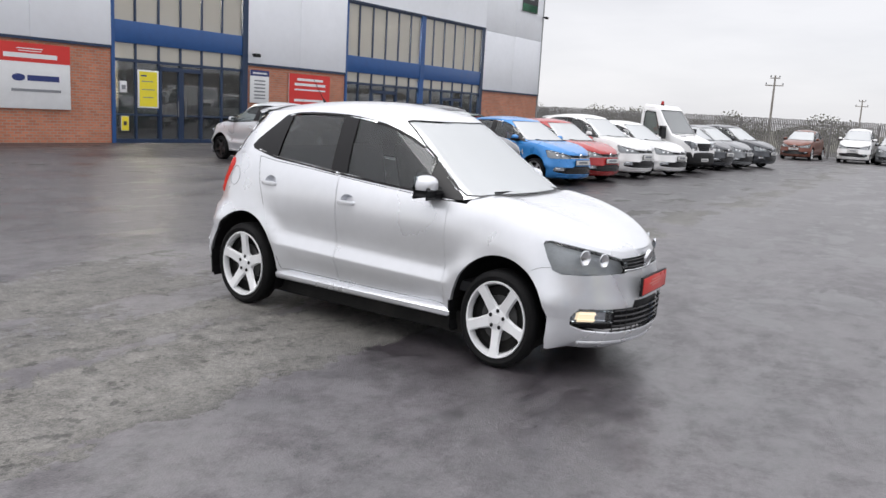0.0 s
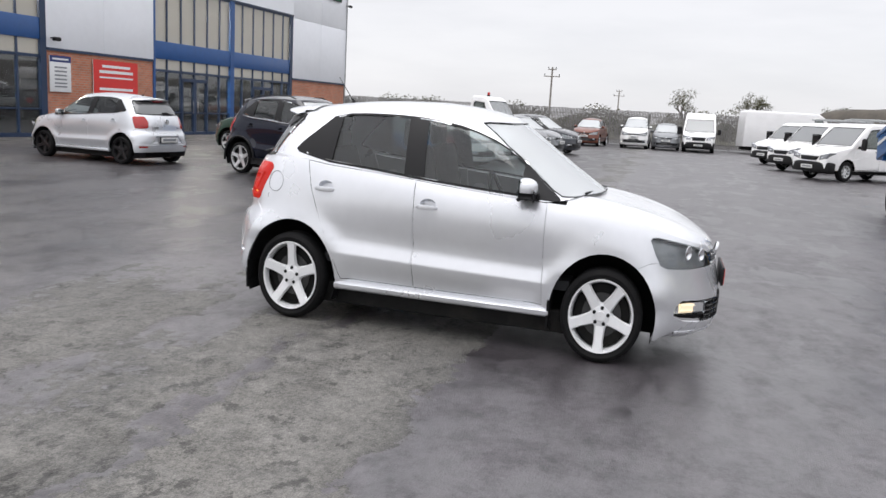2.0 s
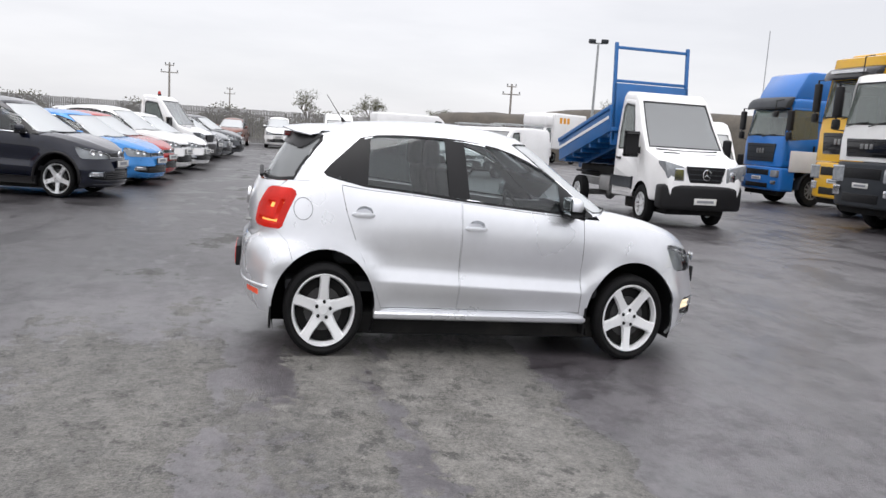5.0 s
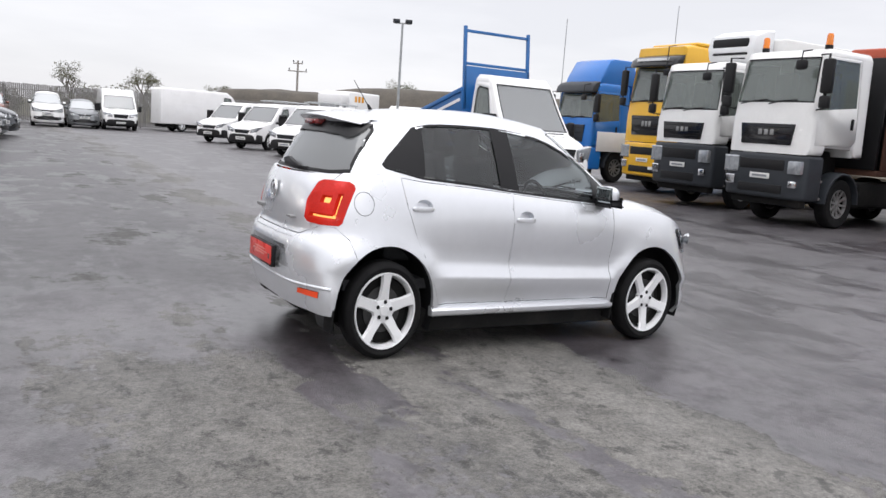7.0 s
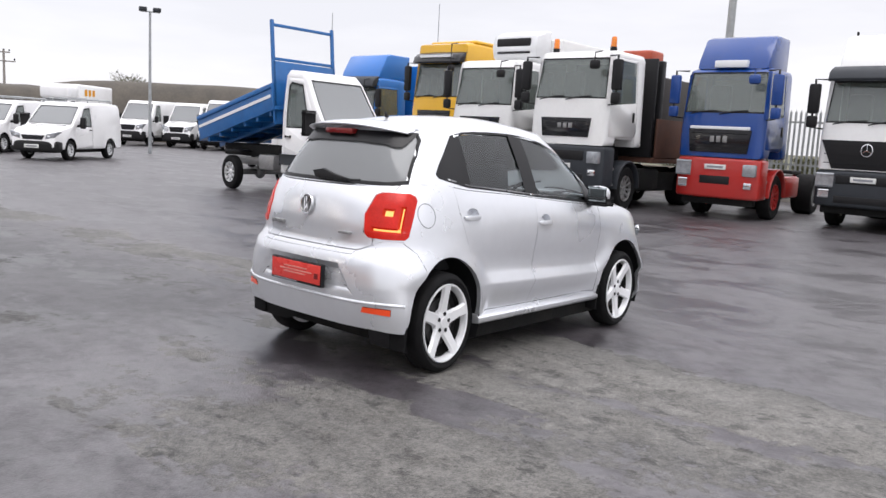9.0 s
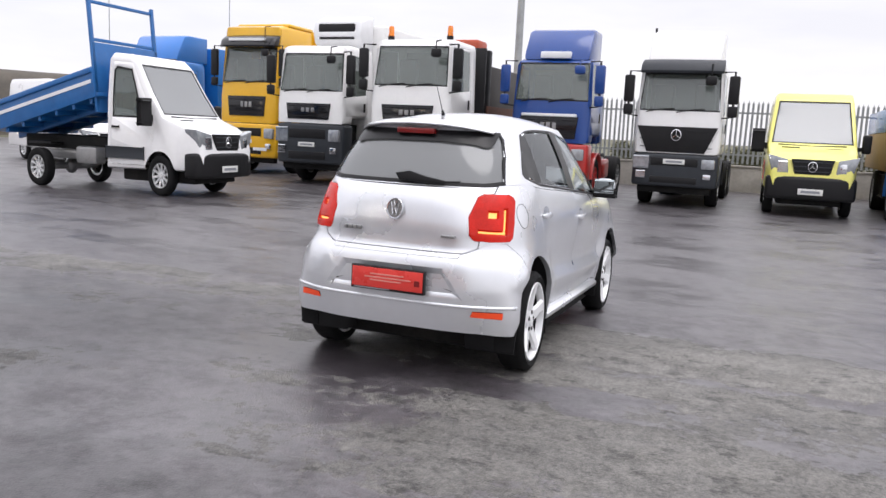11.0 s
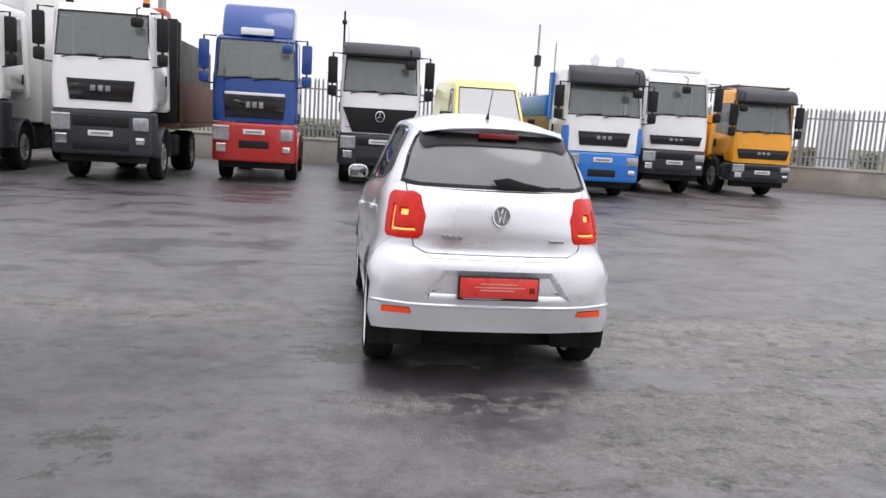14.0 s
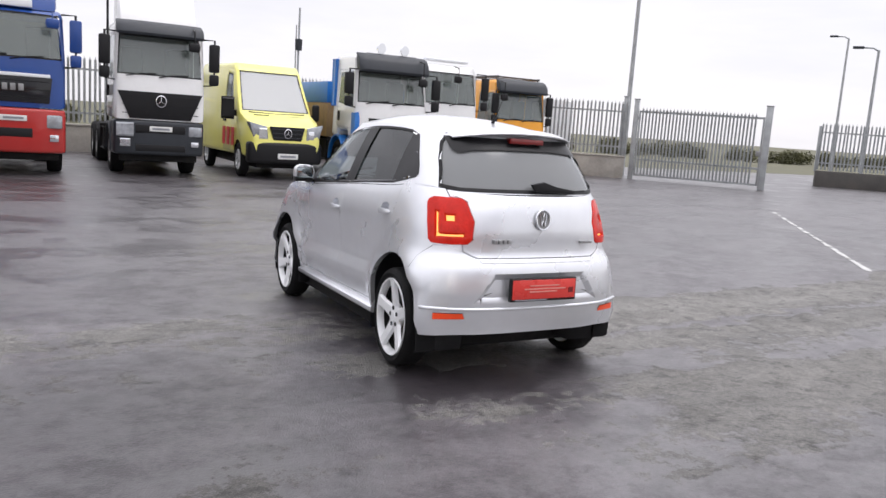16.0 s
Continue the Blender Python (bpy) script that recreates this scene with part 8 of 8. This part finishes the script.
# open gate leaf
ga, gb = Vector((18.4, -18.6, 0)), Vector((14.55, -21.6, 0))
GL = (gb - ga).length
gate = thing("metal_gate", "open galvanised palisade gate leaf between square posts", "gate", pose(ga.x, ga.y, 0, 0, 0, math.degrees(math.atan2(gb.y - ga.y, gb.x - ga.x))))
for x, h, wd in ((-0.42, 3.2, 0.09), (0.0, 3.12, 0.09), (GL, 3.1, 0.12)):
    bm = bmesh.new(); box(bm, x - wd, x + wd, -wd, wd, 0, h, 0.012); box(bm, x - wd - 0.015, x + wd + 0.015, -wd - 0.015, wd + 0.015, h, h + 0.03, 0.005)
    part("gate_post", bm, GALV, gate)
for z in (0.14, 0.75, 2.62):
    bm = bmesh.new(); box(bm, 0.12, GL - 0.14, -0.03, 0.03, z, z + 0.08, 0.006); part("gate_rail", bm, GALV, gate)
for x in (0.12, GL - 0.20):
    bm = bmesh.new(); box(bm, x, x + 0.07, -0.03, 0.03, 0.14, 2.7, 0.006); part("gate_stile", bm, GALV, gate)
GPALE = pale_mesh("gate_pale", 2.6, 0.07, GALV)
for i in range(int((GL - 0.5) / 0.13)):
    p = new("pale", GPALE); p.parent = gate
    p.matrix_basis = Matrix.Translation((0.27 + 0.13 * i, -0.05, 0.2))
bm = bmesh.new(); box(bm, GL - 0.32, GL - 0.10, -0.08, -0.02, 1.25, 1.45, 0.01); part("latch", bm, STEEL, gate)
for z in (0.4, 2.4):
    bm = bmesh.new(); rod(bm, (0.09, 0, z - 0.06), (0.09, 0, z + 0.06), 0.03, 10); part("hinge", bm, STEEL, gate)

# white panel behind the boundary fence
bb_ = thing("site_hoarding", "plain off-white hoarding panel behind the fence", "hoarding", pose(26.0, -20.5, 0, 0, 0, -60))
bm = bmesh.new(); box(bm, -1.5, 1.5, -0.04, 0.04, 0.5, 3.15, 0.01); part("panel", bm, simple("off_white_board", (0.55, 0.56, 0.56), 0.6, 0, 0.12, 1.5, 0, 60, 0, 0.2), bb_)
for x in (-1.3, 1.3):
    bm = bmesh.new(); box(bm, x - 0.05, x + 0.05, 0.04, 0.14, 0, 3.1, 0.006); part("post", bm, GALV, bb_)

# ---- poles and lamps ----
POLEWOOD = simple("grey_pole_timber", (0.27, 0.25, 0.23), 0.85, 0, 0.3, 3, 0.3, 30)


def pole(name, label, category, x, y, h, r0, r1, material):
    ob = thing(name, label, category, pose(x, y, 0, 0, 0, math.degrees(math.atan2(y, x)) + 90))
    bm = bmesh.new(); rod(bm, (0, 0, -0.2), (0, 0, h), r0, 12, r1); part("pole", bm, material, ob)
    return ob


for x, y, h in ((-10.4, 74.5, 6.6), (-6.5, 118, 6.3), (19.7, 62, 6.3)):
    u = pole("power_pole", "weathered timber power pole with crossarms", "utility pole", x, y, h, 0.12, 0.08, POLEWOOD)
    for z, wd in ((h - 0.28, 0.42), (h - 0.95, 0.8)):
        bm = bmesh.new(); box(bm, -wd, wd, -0.05, 0.05, z, z + 0.09, 0.01); arm = part("crossarm", bm, POLEWOOD, u)
        for q in (-0.9, 0, 0.9):
            bm = bmesh.new(); lathe(bm, [(0.05, 0), (0.06, 0.08), (0.03, 0.16), (0.001, 0.17)], 10, Matrix.Translation((q * wd, 0, z + 0.13)) @ Matrix.Rotation(radians(90), 4, "X")); part("insulator", bm, GREYPLASTIC, arm)
fl = pole("floodlight_pole", "slender steel pole with two floodlights", "street lamp", 14.0, 30.3, 6.4, 0.08, 0.05, GALV)
bm = bmesh.new(); box(bm, -0.42, 0.42, -0.03, 0.03, 6.36, 6.42, 0.005); part("bracket", bm, GALV, fl)
for x in (-0.3, 0.3):
    bm = bmesh.new(); box(bm, x - 0.17, x + 0.17, -0.20, 0.12, 6.40, 6.58, 0.03, 2); hd = part("floodlight", bm, GREYPLASTIC, fl)
    bm = bmesh.new(); box(bm, x - 0.13, x + 0.13, -0.21, -0.19, 6.42, 6.56); part("lamp_glass", bm, CHROME, hd)
for x, y, h, r in ((17.6, 22.0, 6.4, 0.022), (20.5, 18.6, 7.0, 0.022), (24.2, 7.6, 11.0, 0.17), (19.95, -19.5, 9.4, 0.10), (22.3, -6.0, 5.4, 0.05), (36.8, -10.5, 6.4, 0.05)):
    q = pole("steel_pole", "plain grey steel pole behind the lorries", "pole", x, y, h, r, r * 0.7, GALV)
    if r == 0.05 and h < 6:
        bm = bmesh.new(); lathe(bm, [(0.001, 0), (0.12, 0.02), (0.13, 0.4), (0.001, 0.44)], 12, Matrix.Translation((0, 0, 3.9)) @ Matrix.Rotation(radians(90), 4, "X")); part("siren", bm, GREYPLASTIC, q)
for x, y, h in ((29.0, -45.5, 9.0), (19.0, -34.0, 6.6), (33, -58, 8.6)):
    q = pole("street_lamp", "grey steel street lamp by the road", "street lamp", x, y, h, 0.10, 0.06, GALV)
    bm = bmesh.new(); pipe(bm, [(0, 0, h - 0.05), (0.25, 0, h + 0.1), (0.7, 0, h + 0.12)], 0.04, 8); part("arm", bm, GALV, q)
    bm = bmesh.new(); box(bm, 0.65, 1.15, -0.12, 0.12, h + 0.06, h + 0.18, 0.03, 2); part("lantern", bm, GREYPLASTIC, q)

# ---- sheds and spoil beyond the fence ----
SHEDWALL = simple("dark_sheet_wall", (0.15, 0.145, 0.14), 0.8, 0, 0.25, 0.8, 0.2, 10, 0, 0.3)
ROOFGREY = simple("dark_fibre_roof", (0.09, 0.082, 0.075), 0.85, 0, 0.3, 0.8, 0.3, 12, 0, 0.3)


def shed(label, a, b, depth, eaves, ridge):
    a, b = Vector((*a, 0)), Vector((*b, 0))
    L = (b - a).length
    ob = thing("shed", label, "shed", pose(a.x, a.y, 0, 0, 0, math.degrees(math.atan2(b.y - a.y, b.x - a.x))))
    bm = bmesh.new(); slab(bm, [(0, 0), (depth, 0), (depth, eaves), (depth / 2, ridge - 0.06), (0, eaves)], 0, 0, L); part("wall", bm, SHEDWALL, ob)
    for s0, s1 in ((-0.3, depth / 2), (depth + 0.3, depth / 2)):
        bm = bmesh.new(); z0 = eaves - 0.15
        slab(bm, [(s0, z0), (s1, ridge), (s1, ridge + 0.1), (s0, z0 + 0.1)], 0, -0.3, L + 0.3); part("roof", bm, ROOFGREY, ob)
    return ob


shed("long low shed with a dark roof beyond the yard", (25.4, 58.5), (35.4, 52.4), 6, 2.9, 3.9)


def heap(label, x, y, rx, ry, h, seed, turn=-15, flat=3):
    """A rough mound with slumped sides."""
    random.seed(seed)
    bm = bmesh.new()
    n, m_ = 36, 12
    bumps = [(random.uniform(0, 6.28), random.uniform(0.2, 0.9), random.uniform(-0.14, 0.16)) for _ in range(26)]
    rings = []
    for j in range(m_ + 1):
        k = j / m_
        ring = []
        for i in range(n):
            a = 2 * math.pi * i / n
            z = h * (1 - k ** flat)
            for ba, bk_, bh in bumps:
                d2 = (k * math.cos(a) - bk_ * math.cos(ba)) ** 2 + (k * math.sin(a) - bk_ * math.sin(ba)) ** 2
                z += h * bh * math.exp(-d2 / 0.03) * (1 - k) * 3 / flat
            ring.append(bm.verts.new((rx * k * math.cos(a), ry * k * math.sin(a), max(z, -0.05))))
        rings.append(ring)
    for p, q in zip(rings, rings[1:]):
        for i in range(n):
            bm.faces.new((p[i], p[(i + 1) % n], q[(i + 1) % n], q[i]))
    bmesh.ops.remove_doubles(bm, verts=bm.verts, dist=0.001)
    flipped(bm, lambda c: Vector((0, 0, 1)))
    ob = part("spoil_heap", bm, EARTH, None, label)
    tagged(ob, label, "earth heap", kind="stuff")
    ob.matrix_basis = pose(x, y, 0, 0, 0, turn)
    return ob


EARTH = simple("grey_brown_earth", (0.085, 0.075, 0.062), 0.95, 0, 0.4, 0.9, 0.6, 8)
heap("grey-brown heap of earth and rubble beyond the yard", 18.5, 58.5, 8.5, 4.5, 3.5, 31, -25, 8)
heap("long dark brown spoil bank beyond the boundary fence", 34.0, 49.0, 20, 6, 4.3, 37, -32, 8)

# ---- hedges and trees ----
LEAF = simple("olive_leaves", (0.075, 0.075, 0.032), 0.8, 0, 0.5, 1.2)
BARK = simple("grey_bark", (0.10, 0.085, 0.07), 0.9, 0, 0.3, 4, 0.4, 20)


def leaf_cloud(verts, faces, c, r, n, size, flat=0.7):
    for _ in range(n):
        d = Vector((random.gauss(0, 1), random.gauss(0, 1), random.gauss(0, 1) * flat))
        d = d.normalized() * r * random.random() ** 0.45
        d.z *= flat
        p = c + d
        u = Vector((random.uniform(-1, 1), random.uniform(-1, 1), random.uniform(-1, 1))).normalized() * size * random.uniform(0.6, 1.4)
        v = u.cross(Vector((random.uniform(-1, 1), random.uniform(-1, 1), random.uniform(-1, 1)))).normalized() * size * 0.5
        k = len(verts)
        verts += [p - u, p + v, p + u, p - v]
        faces.append((k, k + 1, k + 2, k + 3))


def leaf_part(name, verts, faces, material, parent):
    me = bpy.data.meshes.new(name)
    me.from_pydata([tuple(v) for v in verts], [], faces)
    me.materials.append(material)
    ob = new(name, me)
    ob.parent = parent
    return ob


def tree(label, x, y, h, spread, leaves, seed):
    random.seed(seed)
    ob = thing("tree", label, "tree", pose(x, y, 0))
    bm = bmesh.new()
    tips = []

    def grow(p, d, length, r, level):
        q = p + d * length
        rod(bm, p, q, r, 7 if level == 0 else 5, r * 0.65)
        if level == 4:
            tips.append(q)
            return
        for _ in range(3 if level < 3 else 2):
            nd = (d + Vector((random.uniform(-1, 1), random.uniform(-1, 1), random.uniform(-0.25, 0.6))) * spread).normalized()
            grow(p + d * length * random.uniform(0.65, 1.0), nd, length * random.uniform(0.6, 0.85), r * 0.55, level + 1)

    grow(Vector((0, 0, -0.1)), Vector((random.uniform(-0.06, 0.06), random.uniform(-0.06, 0.06), 1)).normalized(), h * 0.36, h * 0.03, 0)
    part("trunk", bm, BARK, ob)
    vs, fs = [], []
    for t in tips:
        leaf_cloud(vs, fs, t, h * 0.09, leaves, h * 0.012)
    tagged(leaf_part("crown", vs, fs, LEAF, ob), "thin olive spring foliage")
    return ob


tree("small thinly leaved tree beyond the far fence", 2.8, 71.6, 4.8, 0.75, 26, 3)
tree("small rounded tree beyond the far fence", 8.7, 71.3, 5.0, 0.85, 36, 4)
tree("small thinly leaved tree beyond the sheds", 30.0, 62.5, 6.2, 0.8, 30, 5)
tree("small tree beyond the far fence", 17.0, 75.0, 4.6, 0.8, 28, 8)


def hedge(label, x0, y0, x1, y1, h, deep, n, seed, size=0.16):
    random.seed(seed)
    vs, fs = [], []
    L = math.hypot(x1 - x0, y1 - y0)
    k = int(L / 1.1)
    for i in range(k):
        t = (i + random.random()) / k
        hh = h * random.uniform(0.55, 1.1) * (1.12 if random.random() < 0.12 else 1)
        c = Vector((x0 + (x1 - x0) * t + random.uniform(-deep, deep), y0 + (y1 - y0) * t + random.uniform(-deep, deep), hh * 0.5))
        leaf_cloud(vs, fs, c, max(hh * 0.46, 0.9), n, size, 0.85)
    ob = tagged(leaf_part("hedge", vs, fs, LEAF, None), label, "hedge", kind="stuff")
    return ob


hedge("ragged olive hedge of scrub behind the far fence", -80, 62, -22, 68, 3.3, 2.0, 900, 21, 0.10)
hedge("ragged olive hedge of scrub behind the far fence", -24, 68, 26, 70, 3.3, 2.0, 900, 22, 0.10)
hedge("distant hedge along the fields", 60, -10, 40, -110, 1.3, 3, 420, 23, 0.13)
hedge("distant hedge along the fields", 45, -105, -20, -120, 1.4, 3, 420, 24, 0.13)
hedge("distant hedge beyond the boundary fence", 62, 40, 60, -12, 1.2, 3, 420, 25, 0.13)

# ---- road past the gate, painted line on the yard ----
WORNPAINT = simple("worn_white_paint", (0.46, 0.46, 0.45), 0.6, 0, 0.35, 5, 0.3, 60, 0, 0.75)
bm = bmesh.new()
random.seed(5)
a, b = Vector((7.7, -14.0, 0)), Vector((0.8, -7.6, 0))
d = (b - a).normalized(); s_ = d.cross(Vector((0, 0, 1)))
n_ = 60
prev = None
for i in range(n_ + 1):
    p = a + (b - a) * (i / n_)
    wl_, wr_ = 0.06 * random.uniform(0.35, 1.0), 0.06 * random.uniform(0.35, 1.0)
    cur = [bm.verts.new((p + s_ * wl_).to_tuple()[:2] + (ground_z(p.x, p.y) + 0.005,)), bm.verts.new((p - s_ * wr_).to_tuple()[:2] + (ground_z(p.x, p.y) + 0.005,))]
    if prev and random.random() > 0.3:
        bm.faces.new((prev[0], cur[0], cur[1], prev[1]))
    prev = cur
flipped(bm, lambda c: Vector((0, 0, 1)))
setting(part("painted_line", bm, WORNPAINT), "worn broken white painted line on the wet asphalt", "road marking")
